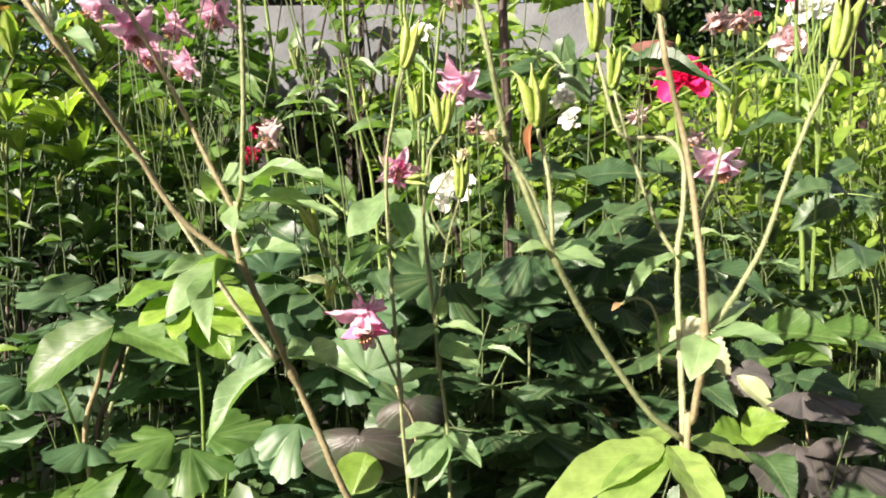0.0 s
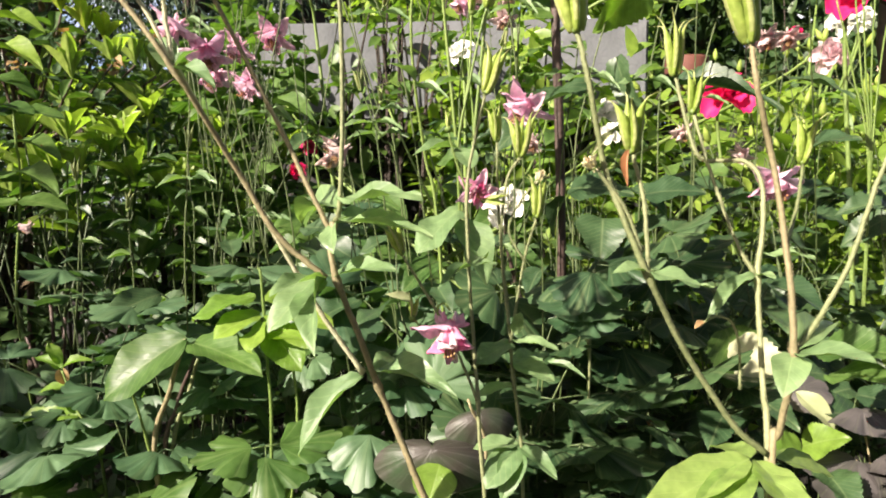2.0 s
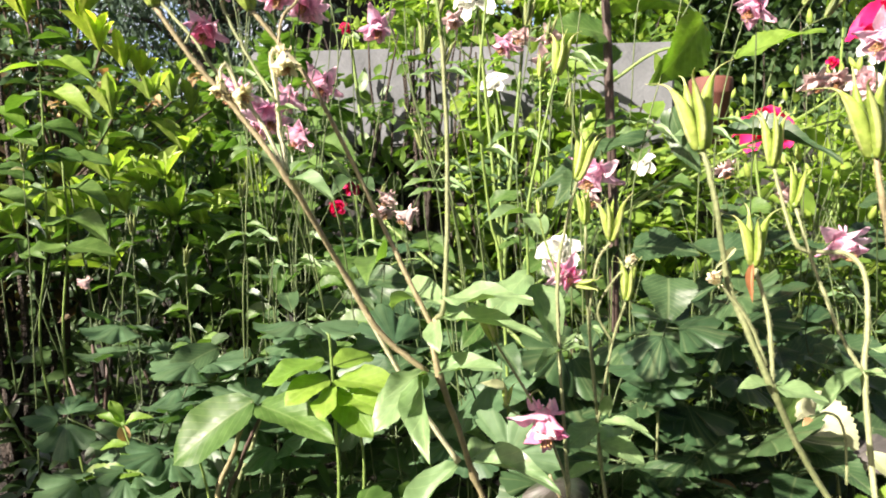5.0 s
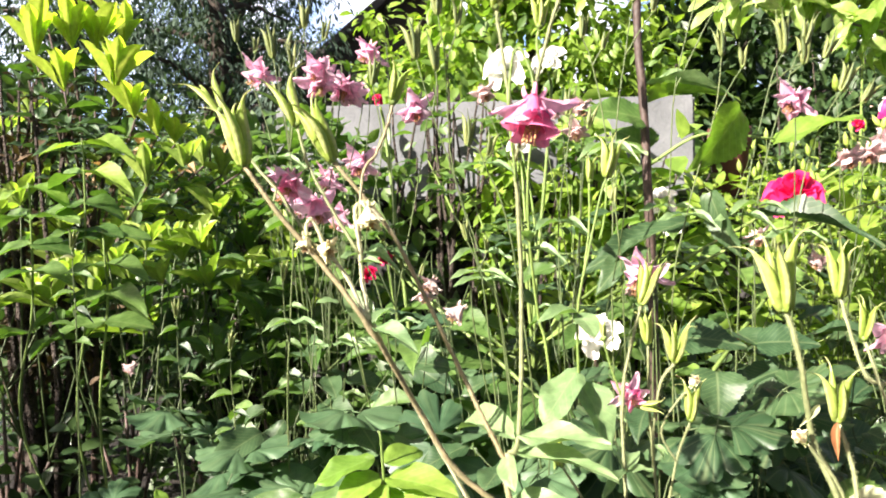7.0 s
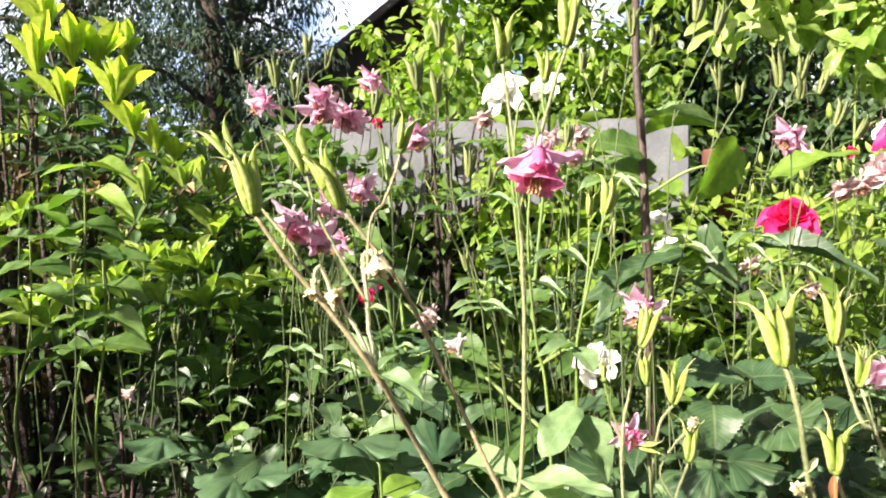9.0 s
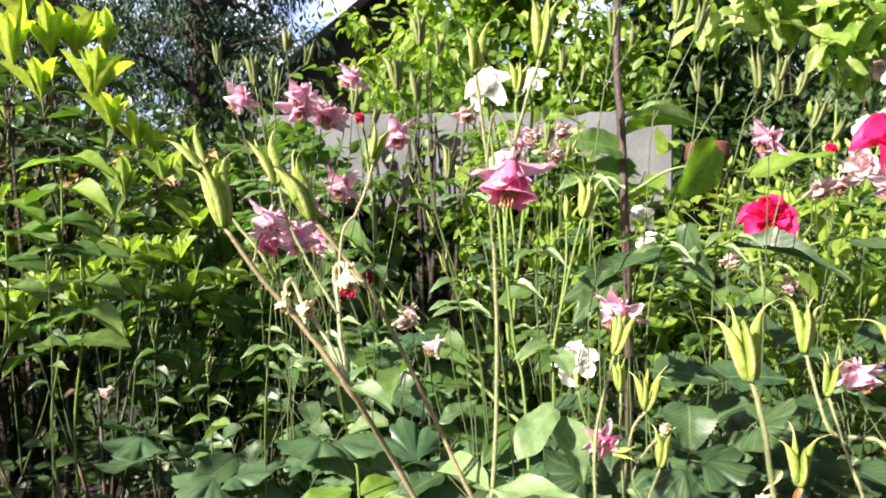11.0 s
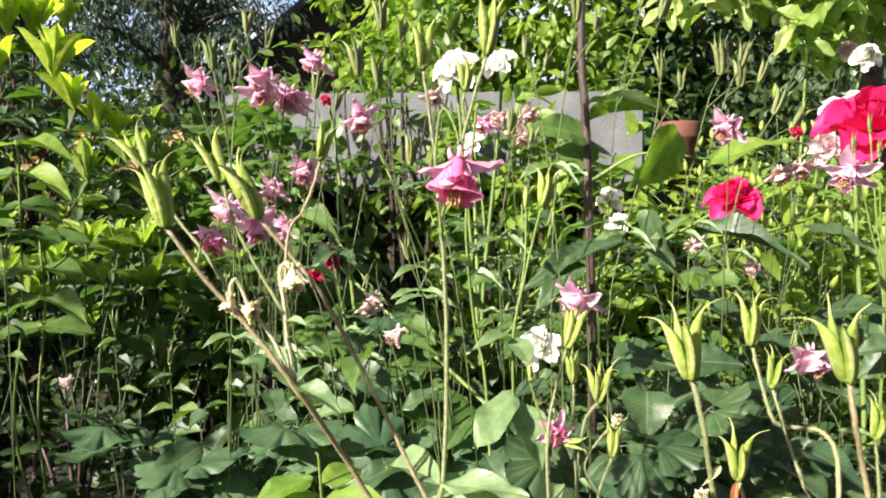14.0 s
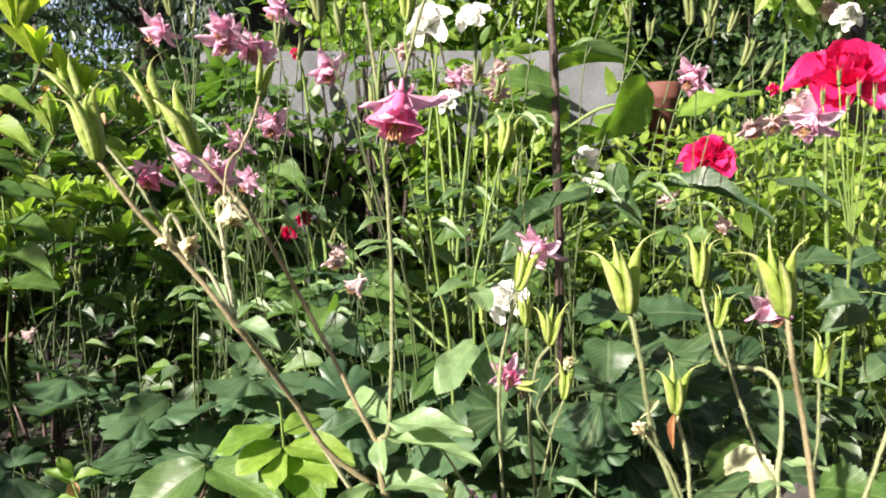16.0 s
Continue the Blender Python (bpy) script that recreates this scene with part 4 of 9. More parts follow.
stem(left_columbine, [(-0.08, 0.319, 0.5992), (-0.071, 0.313, 0.63), (-0.0637, 0.309, 0.6584), (-0.0573, 0.307, 0.6782)], 0.00101, 0.00077, "stalk", fuzz=582)
pod(left_columbine, (-0.0573, 0.307, 0.6787), (-0.0558, 0.303, 0.7116), 5, 8)
stem(left_columbine, [(-0.0792, 0.319, 0.5892), (-0.0823, 0.317, 0.6177), (-0.0814, 0.315, 0.6455), (-0.0775, 0.313, 0.6536), (-0.0719, 0.311, 0.6422), (-0.0702, 0.31, 0.6298)], 0.00076, 0.0006, "stalk_green", fuzz=638)
columbine_flower(left_columbine, (-0.0708, 0.31, 0.6292), (-0.1, -0.42, -1), 0.048, "pink", 86, False, tilts=(24, 66, 60, 90, 34), skirt=1.1)
stem(left_columbine, [(-0.0669, 0.311, 0.6422), (-0.0689, 0.31, 0.6544), (-0.0675, 0.31, 0.6626)], 0.00067, 0.0006, "stalk_green", fuzz=145)
pod(left_columbine, (-0.0675, 0.31, 0.6626), (-0.0671, 0.307, 0.681), 4, 12)
stem(left_columbine, [(-0.0901, 0.342, 0.4182), (-0.1138, 0.335, 0.441), (-0.1309, 0.325, 0.4743), (-0.149, 0.295, 0.5195), (-0.1682, 0.29, 0.5476), (-0.1876, 0.285, 0.5721), (-0.2039, 0.282, 0.5963)], 0.0016, 0.00103, "stalk_red", knots=(3,), fuzz=1574)
pod(left_columbine, (-0.2039, 0.282, 0.5968), (-0.2118, 0.2797, 0.6314), 4, 4)
stem(left_columbine, [(-0.075, 0.365, 0.3614), (-0.0949, 0.356, 0.3945), (-0.1107, 0.345, 0.4274), (-0.1312, 0.33, 0.4716), (-0.1477, 0.299, 0.5185), (-0.1525, 0.297, 0.5383), (-0.1537, 0.295, 0.5604), (-0.1553, 0.293, 0.5741), (-0.153, 0.293, 0.5789), (-0.1483, 0.292, 0.5774)], 0.00143, 0.00086, "stalk_pale", knots=(0,), fuzz=1780)
stem(left_columbine, [(-0.149, 0.295, 0.5195), (-0.1596, 0.293, 0.5444), (-0.1687, 0.292, 0.5567), (-0.1731, 0.291, 0.5676), (-0.1754, 0.29, 0.5717), (-0.1775, 0.289, 0.5686), (-0.1776, 0.289, 0.5638)], 0.00101, 0.00077, "stalk_pale", fuzz=474)
stem(left_columbine, [(-0.0859, 0.337, 0.4425), (-0.0972, 0.335, 0.466), (-0.1125, 0.333, 0.4991), (-0.1374, 0.312, 0.5583), (-0.1519, 0.308, 0.5798), (-0.168, 0.305, 0.6002)], 0.00126, 0.00095, "stalk_red", fuzz=1278)
pod(left_columbine, (-0.168, 0.305, 0.6007), (-0.1835, 0.3002, 0.6332), 4, 5)
stem(left_columbine, [(-0.1538, 0.295, 0.555), (-0.1677, 0.299, 0.5763), (-0.1797, 0.303, 0.598), (-0.1857, 0.305, 0.6173)], 0.00084, 0.00069, "stalk", fuzz=498)
pod(left_columbine, (-0.1862, 0.305, 0.6179), (-0.1994, 0.307, 0.6445), 3, 10)
stem(left_columbine, [(-0.1682, 0.29, 0.5476), (-0.1883, 0.295, 0.5792), (-0.2103, 0.303, 0.6035), (-0.2248, 0.307, 0.6258)], 0.00084, 0.00069, "stalk", fuzz=688)
pod(left_columbine, (-0.2251, 0.307, 0.6263), (-0.2404, 0.312, 0.6472), 3, 14)
stem(left_columbine, [(-0.1537, 0.295, 0.5604), (-0.1532, 0.302, 0.5926), (-0.1473, 0.307, 0.6035), (-0.1426, 0.312, 0.6175), (-0.1402, 0.315, 0.6295)], 0.00067, 0.00069, "stalk_red", fuzz=521)
pod(left_columbine, (-0.14, 0.315, 0.6295), (-0.1358, 0.312, 0.6515), 3, 8)
columbine_flower(left_columbine, (-0.1483, 0.292, 0.5774), (0.1, -0.2, -1), 0.024, "cream", 28, False)
columbine_flower(left_columbine, (-0.1776, 0.289, 0.5643), (-0.05, -0.2, -1), 0.017, "cream", 18, False)
columbine_flower(left_columbine, (-0.1732, 0.291, 0.5576), (0.9, -0.3, -0.2), 0.02, "cream", 30, False)
columbine_flower(left_columbine, (-0.1872, 0.302, 0.5939), (-0.2, -0.5, -0.8), 0.026, "pink", 70, False)
stem(left_columbine, [(-0.1907, 0.283, 0.5801), (-0.1923, 0.295, 0.59), (-0.1905, 0.302, 0.5966), (-0.1872, 0.302, 0.5939)], 0.00059, 0.00052, "stalk", fuzz=207)
leaf(left_columbine, pick("bract"), (-0.0901, 0.342, 0.4182), (-0.1157, 0.315, 0.3998), 0.02, (-0.3, -0.8, 0.7))
leaf(left_columbine, pick("bract"), (-0.0907, 0.342, 0.4182), (-0.1067, 0.3, 0.4228), 0.013, (-0.1, -0.4, 1))
leaf(left_columbine, pick("bract"), (-0.0916, 0.342, 0.4166), (-0.0948, 0.29, 0.4019), 0.016, (-0.5, -0.8, 0.5))
leaf(left_columbine, pick("bract"), (-0.088, 0.342, 0.4188), (-0.0542, 0.32, 0.4323), 0.015, (0, -0.5, 1))
leaf(left_columbine, pick("bract"), (-0.0844, 0.337, 0.4478), (-0.0329, 0.315, 0.4526), 0.014, (0, -0.25, 1))
leaf(left_columbine, pick("bract"), (-0.085, 0.337, 0.4469), (-0.0853, 0.32, 0.4377), 0.012, (-0.5, -1, 0.3))
leaf(left_columbine, pick("bract"), (-0.0829, 0.337, 0.4484), (-0.0581, 0.365, 0.4539), 0.012, (0, -0.4, 1))
leaf(left_columbine, pick("bract"), (-0.075, 0.365, 0.3601), (-0.1134, 0.34, 0.334), 0.018, (-0.4, -0.6, 0.8))
leaf(left_columbine, pick("bract"), (-0.0678, 0.365, 0.3615), (-0.0265, 0.335, 0.3739), 0.018, (0.1, -0.4, 1))
leaf(left_columbine, pick("bract"), (-0.0678, 0.365, 0.3625), (-0.0526, 0.39, 0.3703), 0.016, (0, -0.5, 1))
leaf(left_columbine, pick("bract"), (-0.1481, 0.295, 0.5196), (-0.1264, 0.282, 0.5183), 0.011, (0, -0.4, 1))
leaf(left_columbine, pick("bract"), (-0.1495, 0.295, 0.5195), (-0.162, 0.302, 0.5414), 0.013, (0.3, -0.9, 0.3))
leaf(left_columbine, pick("bract"), (-0.1633, 0.291, 0.5326), (-0.1723, 0.287, 0.5348), 0.006)
leaf(left_columbine, pick("bract_lance"), (-0.1538, 0.295, 0.5509), (-0.142, 0.287, 0.5531), 0.005)
leaf(left_columbine, pick("bract_lance"), (-0.1481, 0.295, 0.5209), (-0.1416, 0.297, 0.5315), 0.005)
leaf(left_columbine, pick("bract"), (-0.081, 0.329, 0.4593), (-0.0372, 0.307, 0.4665), 0.016, (0, -0.4, 1))
leaf(left_columbine, pick("bract"), (-0.0812, 0.337, 0.4561), (-0.1194, 0.377, 0.4644), 0.02, (0, -0.7, 1))

middle_columbine = thing("columbine", (0.02, 0.43, 0), "slender columbine with thin upright stalks, seed pods and two pink flowers", "columbine", "columbines gone to seed")
stem(middle_columbine, [(0.02, 0.43, 0), (-0.0059, 0.4, 0.2777), (-0.0099, 0.395, 0.3369), (-0.0152, 0.392, 0.4132), (-0.0168, 0.39, 0.4653), (-0.0111, 0.388, 0.4998), (-0.0064, 0.386, 0.5206)], 0.00134, 0.00077, "stalk", knots=(2, 4), fuzz=1712)
pod(middle_columbine, (-0.0061, 0.386, 0.5215), (0.0019, 0.382, 0.5532), 5, 9)
stem(middle_columbine, [(-0.0168, 0.39, 0.4653), (-0.0236, 0.389, 0.4835), (-0.0276, 0.388, 0.4998)], 0.00059, 0.00052, "stalk_green", fuzz=253)
pod(middle_columbine, (-0.0276, 0.388, 0.5005), (-0.0286, 0.388, 0.5136), 3, 6)
stem(middle_columbine, [(0.02, 0.43, 0), (0.0188, 0.415, 0.2719), (0.0122, 0.414, 0.3463), (0.008, 0.41, 0.3937), (0.0025, 0.406, 0.4466), (0.0009, 0.403, 0.4944)], 0.00134, 0.00069, "stalk", knots=(2,), fuzz=1565)
pod(middle_columbine, (0.0009, 0.403, 0.4958), (-0.0014, 0.4, 0.5193), 4, 6)
stem(middle_columbine, [(0.0096, 0.411, 0.3757), (0.004, 0.405, 0.4293), (0.0067, 0.398, 0.4705), (0.015, 0.395, 0.4854)], 0.00084, 0.00069, "stalk", fuzz=793)
pod(middle_columbine, (0.015, 0.395, 0.4861), (0.0166, 0.39, 0.5161), 5, 17)
stem(middle_columbine, [(0.0104, 0.411, 0.3722), (0.0178, 0.405, 0.4225), (0.0249, 0.4, 0.4493)], 0.00084, 0.0006, "stalk", fuzz=555)
pod(middle_columbine, (0.0252, 0.4, 0.4496), (0.0264, 0.395, 0.4771), 5, 8)
stem(middle_columbine, [(0.0178, 0.405, 0.4225), (0.0082, 0.402, 0.4416), (0.0162, 0.398, 0.4604), (0.0253, 0.396, 0.4705)], 0.00059, 0.00052, "stalk", fuzz=393)
columbine_flower(middle_columbine, (0.0253, 0.396, 0.4705), (0.4, -0.1, 0.9), 0.015, "cream", 12, False)
columbine_flower(middle_columbine, (-0.0115, 0.402, 0.4672), (0.15, -0.9, -0.45), 0.028, "pink", 82, True)
stem(middle_columbine, [(-0.0154, 0.392, 0.4402), (-0.0175, 0.394, 0.4603), (-0.0149, 0.4, 0.4688), (-0.0115, 0.402, 0.4672)], 0.00067, 0.00052, "stalk", fuzz=247)
pod(middle_columbine, (-0.0074, 0.395, 0.4597), (0.009, 0.39, 0.4604), 4, 12)
stem(middle_columbine, [(-0.0099, 0.395, 0.3369), (-0.0227, 0.38, 0.373), (-0.0366, 0.378, 0.3998), (-0.0538, 0.376, 0.4284)], 0.00092, 0.00069, "stalk", fuzz=733)
pod(middle_columbine, (-0.0538, 0.376, 0.4291), (-0.0618, 0.374, 0.4512), 4, 8)
columbine_flower(middle_columbine, (-0.0259, 0.373, 0.3905), (0.05, -0.5, -0.85), 0.046, "pink", 82, True, tilts=(64, 122, 112, 66, 40), first=34, reach=(1.0, 0.75, 0.7, 0.5, 0.55))
stem(middle_columbine, [(-0.0306, 0.378, 0.3883), (-0.0332, 0.376, 0.3968), (-0.0292, 0.374, 0.4005), (-0.0259, 0.373, 0.3964)], 0.00059, 0.00052, "stalk_green", fuzz=141)
stem(middle_columbine, [(-0.0332, 0.378, 0.3816), (-0.043, 0.376, 0.3868), (-0.0477, 0.374, 0.392)], 0.00059, 0.00052, "stalk_green", fuzz=129)
pod(middle_columbine, (-0.0477, 0.374, 0.3914), (-0.0471, 0.374, 0.4084), 3, 8)
leaf(middle_columbine, pick("pale_leaf_lance"), (-0.0478, 0.374, 0.4019), (-0.0608, 0.366, 0.4077), 0.006, (0, -0.8, 0.6))
leaf(middle_columbine, pick("bract"), (0.0113, 0.414, 0.3708), (-0.0108, 0.39, 0.3642), 0.018)
leaf(middle_columbine, pick("bract"), (0.0121, 0.414, 0.3571), (0.0364, 0.4, 0.354), 0.017, (0.1, -0.6, 1))
leaf(middle_columbine, pick("bract"), (0.0113, 0.414, 0.3708), (0.0378, 0.4, 0.3742), 0.01)
leaf(middle_columbine, pick("bract"), (0.0121, 0.414, 0.3553), (0.0371, 0.44, 0.3609), 0.018)
leaf(middle_columbine, pick("bract"), (0.0123, 0.414, 0.3426), (-0.0099, 0.4, 0.3432), 0.01)
leaf(middle_columbine, pick("bract"), (0.0127, 0.41, 0.376), (0.0154, 0.4, 0.3902), 0.008, (0, -1, 0.2))
leaf(middle_columbine, pick("bract"), (-0.0139, 0.392, 0.4207), (-0.0313, 0.37, 0.4188), 0.007)
leaf(middle_columbine, pick("bract"), (-0.0146, 0.392, 0.4217), (0.0011, 0.39, 0.4237), 0.006)
leaf(middle_columbine, pick("bract"), (-0.0146, 0.392, 0.4207), (-0.0069, 0.42, 0.4317), 0.014)
leaf(middle_columbine, pick("bract"), (0.0156, 0.415, 0.3022), (-0.0045, 0.39, 0.2891), 0.02, (-0.1, -0.7, 0.8))
leaf(middle_columbine, pick("bract"), (0.0156, 0.415, 0.3029), (0.0377, 0.39, 0.298), 0.012)
leaf(middle_columbine, pick("bract"), (0.0156, 0.415, 0.304), (-0.0125, 0.41, 0.3069), 0.014)
leaf(middle_columbine, pick("bract"), (0.0156, 0.415, 0.3022), (0.0058, 0.39, 0.2824), 0.018, (0, -0.8, 0.7))
leaf(middle_columbine, pick("bract_lance"), (0.0039, 0.405, 0.4328), (0.0126, 0.4, 0.4297), 0.004)
leaf(middle_columbine, pick("bract_lance"), (0.0039, 0.405, 0.4328), (0.0113, 0.4, 0.4273), 0.004)

right_columbine = thing("columbine", (0.15, 0.335, 0), "branching columbine with many fat green seed pods and lime leaves", "columbine", "columbines gone to seed")
stem(right_columbine, [(0.15, 0.335, 0), (0.1314, 0.315, 0.3191), (0.1334, 0.33, 0.3652), (0.1337, 0.342, 0.419), (0.1375, 0.348, 0.4433), (0.1388, 0.354, 0.4681), (0.1323, 0.358, 0.4795), (0.1211, 0.361, 0.4808), (0.1093, 0.363, 0.4825), (0.1026, 0.365, 0.5001), (0.0966, 0.367, 0.526)], 0.0016, 0.00086, "stalk", knots=(3,), fuzz=1663)
pod(right_columbine, (0.0963, 0.367, 0.5269), (0.0939, 0.364, 0.5611), 5, 8)
stem(right_columbine, [(0.1325, 0.342, 0.4213), (0.1238, 0.345, 0.4375), (0.1117, 0.35, 0.4724), (0.1032, 0.355, 0.5049)], 0.00101, 0.00077, "stalk", fuzz=629)
pod(right_columbine, (0.1029, 0.355, 0.5055), (0.1045, 0.352, 0.5291), 4, 9)
stem(right_columbine, [(0.1281, 0.31, 0.3396), (0.1102, 0.305, 0.3552), (0.0824, 0.293, 0.3951), (0.0642, 0.28, 0.4276), (0.0523, 0.28, 0.4545), (0.0451, 0.282, 0.4749), (0.0373, 0.274, 0.5089), (0.0321, 0.276, 0.5295)], 0.00151, 0.00112, "stalk", knots=(3,), fuzz=1554)
pod(right_columbine, (0.0321, 0.276, 0.5295), (0.0241, 0.273, 0.5671), 4, 10, 1)
stem(right_columbine, [(0.0642, 0.28, 0.4293), (0.0629, 0.282, 0.4557), (0.0583, 0.286, 0.4799)], 0.00101, 0.00086, "stalk", fuzz=360)
pod(right_columbine, (0.058, 0.286, 0.4804), (0.0546, 0.28, 0.5078), 4, 14, 1)
stem(right_columbine, [(0.0614, 0.28, 0.4377), (0.0534, 0.28, 0.4569), (0.0409, 0.278, 0.4735)], 0.00084, 0.00069, "stalk", fuzz=291)
columbine_flower(right_columbine, (0.0409, 0.278, 0.4728), (-0.6, -0.2, 0.7), 0.013, "cream", 14, False)
leaf(right_columbine, pick("orange_dry_lance"), (0.0557, 0.282, 0.4809), (0.0522, 0.276, 0.4669), 0.0036, (-0.6, -0.8, 0.2))
leaf(right_columbine, pick("pale_leaf_lance"), (0.0484, 0.282, 0.4881), (0.0396, 0.278, 0.4806), 0.003, (0, -0.8, 0.5))
stem(right_columbine, [(0.15, 0.335, 0), (0.1317, 0.312, 0.3204), (0.1326, 0.308, 0.3499), (0.1314, 0.293, 0.3909), (0.128, 0.293, 0.431), (0.1208, 0.295, 0.4755), (0.1096, 0.285, 0.5062), (0.1066, 0.286, 0.5262)], 0.00185, 0.00112, "stalk_red", knots=(3,), fuzz=1492)
pod(right_columbine, (0.1066, 0.286, 0.5262), (0.0951, 0.28, 0.5655), 4, 10)
stem(right_columbine, [(0.1272, 0.294, 0.4396), (0.1425, 0.32, 0.4581), (0.1575, 0.35, 0.4782)], 0.00084, 0.00069, "stalk", fuzz=521)
pod(right_columbine, (0.1574, 0.35, 0.4787), (0.1591, 0.345, 0.5048), 4, 8)
stem(right_columbine, [(0.1314, 0.293, 0.3921), (0.1411, 0.3, 0.3995), (0.1608, 0.308, 0.4291), (0.1759, 0.312, 0.4723), (0.1932, 0.315, 0.5123)], 0.00134, 0.00103, "stalk", fuzz=980)
pod(right_columbine, (0.1932, 0.315, 0.5123), (0.1969, 0.312, 0.5452), 5, 10)
leaf(right_columbine, LEAF["bract_lime_smooth"][0], (0.1202, 0.31, 0.3368), (0.0594, 0.27, 0.3283), 0.0225, (-0.15, -0.5, 1))
leaf(right_columbine, LEAF["bract_lime_smooth"][1], (0.1203, 0.31, 0.3346), (0.0796, 0.255, 0.3269), 0.02, (-0.1, -0.5, 1))
leaf(right_columbine, LEAF["bract_lime_smooth"][0], (0.1229, 0.31, 0.3363), (0.1326, 0.272, 0.3292), 0.017, (0.2, -0.6, 1))
leaf(right_columbine, LEAF["bract_lime_smooth"][1], (0.121, 0.31, 0.3374), (0.1147, 0.345, 0.3362), 0.017, (0, -0.5, 1))
leaf(right_columbine, LEAF["bract_lime_smooth"][0], (0.1326, 0.315, 0.336), (0.1722, 0.33, 0.3246), 0.014, (0.1, -0.5, 1))
leaf(right_columbine, LEAF["bract_lime_smooth"][1], (0.1229, 0.31, 0.3346), (0.1279, 0.25, 0.3306), 0.018, (0.1, -0.4, 1))
leaf(right_columbine, pick("bract"), (0.1314, 0.293, 0.3909), (0.1518, 0.27, 0.4), 0.016, (0, -0.3, 1))
leaf(right_columbine, pick("bract"), (0.131, 0.293, 0.3909), (0.1213, 0.275, 0.3829), 0.016, (-0.4, -1, 0.3))
leaf(right_columbine, pick("bract"), (0.1314, 0.293, 0.3914), (0.1637, 0.32, 0.4125), 0.016)
leaf(right_columbine, pick("bract"), (0.1325, 0.342, 0.4213), (0.1041, 0.33, 0.4088), 0.009, (0, -0.4, 1))
leaf(right_columbine, pick("bract"), (0.133, 0.342, 0.4219), (0.1376, 0.33, 0.4227), 0.007)
leaf(right_columbine, pick("bract"), (0.1367, 0.345, 0.4318), (0.1584, 0.335, 0.4334), 0.006)
leaf(right_columbine, pick("bract"), (0.0647, 0.28, 0.4288), (0.084, 0.272, 0.4261), 0.012, (0, -0.4, 1))
leaf(right_columbine, pick("bract"), (0.064, 0.28, 0.4288), (0.0505, 0.275, 0.4333), 0.009)
leaf(right_columbine, pick("bract"), (0.0635, 0.28, 0.4293), (0.0744, 0.29, 0.4353), 0.008)
leaf(right_columbine, pick("bract"), (0.0642, 0.28, 0.4293), (0.0828, 0.31, 0.4263), 0.014)
stem(right_columbine, [(0.1265, 0.342, 0.3617), (0.1252, 0.342, 0.3853), (0.1204, 0.34, 0.3973), (0.1126, 0.338, 0.4005), (0.105, 0.336, 0.3978)], 0.00067, 0.00052, "stalk", fuzz=375)
leaf(right_columbine, pick("dry"), (0.1058, 0.336, 0.3979), (0.1001, 0.332, 0.3974), 0.004)


# ---- columbines behind them ----

far_columbine = thing("columbine", (-0.03, 0.62, 0), "thin green columbine with pods on several long stalks", "columbine", "columbines gone to seed")
stem(far_columbine, [(-0.03, 0.62, 0), (-0.0459, 0.577, 0.4125), (-0.0575, 0.567, 0.4954), (-0.0643, 0.547, 0.5562), (-0.066, 0.537, 0.6035), (-0.0603, 0.532, 0.6628), (-0.0573, 0.527, 0.6891)], 0.0016, 0.0009, "stalk_green")
stem(far_columbine, [(-0.0267, 0.537, 0.4349), (-0.0279, 0.527, 0.5028), (-0.0194, 0.524, 0.5491), (-0.0096, 0.522, 0.5945), (-0.0053, 0.521, 0.6071)], 0.0013, 0.0009, "stalk_green")
pod(far_columbine, (-0.0053, 0.521, 0.6071), (0.0001, 0.517, 0.6434), 4, 7)
stem(far_columbine, [(-0.0279, 0.527, 0.5028), (-0.0192, 0.527, 0.5626), (-0.0181, 0.527, 0.6035)], 0.001, 0.0008, "stalk_green")
pod(far_columbine, (-0.0181, 0.527, 0.6044), (-0.0173, 0.527, 0.6284), 3, 6)
leaf(far_columbine, pick("bract"), (-0.0279, 0.527, 0.5005), (-0.0582, 0.507, 0.5063), 0.014)
leaf(far_columbine, pick("bract"), (-0.0279, 0.527, 0.5005), (-0.0162, 0.507, 0.4887), 0.02)
leaf(far_columbine, pick("bract"), (-0.0643, 0.547, 0.5562), (-0.0761, 0.527, 0.5739), 0.012)
leaf(far_columbine, pick("bract"), (-0.0643, 0.547, 0.5515), (-0.0373, 0.527, 0.5511), 0.008)
leaf(far_columbine, pick("bract"), (-0.0268, 0.537, 0.4538), (-0.0582, 0.497, 0.4243), 0.03)
leaf(far_columbine, pick("bract"), (-0.0268, 0.537, 0.4444), (-0.0002, 0.507, 0.408), 0.03)

thin_columbine = thing("columbine", (-0.05, 0.66, 0), "thin columbine stalk ending in green seed pods", "columbine", "columbines gone to seed")
stem(thin_columbine, [(-0.05, 0.66, 0), (-0.0874, 0.637, 0.4603), (-0.1062, 0.627, 0.5224), (-0.1304, 0.627, 0.6142), (-0.1515, 0.625, 0.6782), (-0.1661, 0.624, 0.731)], 0.0009, 0.0006, "stalk_olive")
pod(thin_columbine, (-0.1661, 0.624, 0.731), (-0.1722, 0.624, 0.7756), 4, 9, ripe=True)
leaf(thin_columbine, pick("bract"), (-0.1062, 0.627, 0.5224), (-0.0763, 0.597, 0.5221), 0.008)
leaf(thin_columbine, pick("bract"), (-0.1062, 0.627, 0.5224), (-0.1315, 0.607, 0.5221), 0.009)
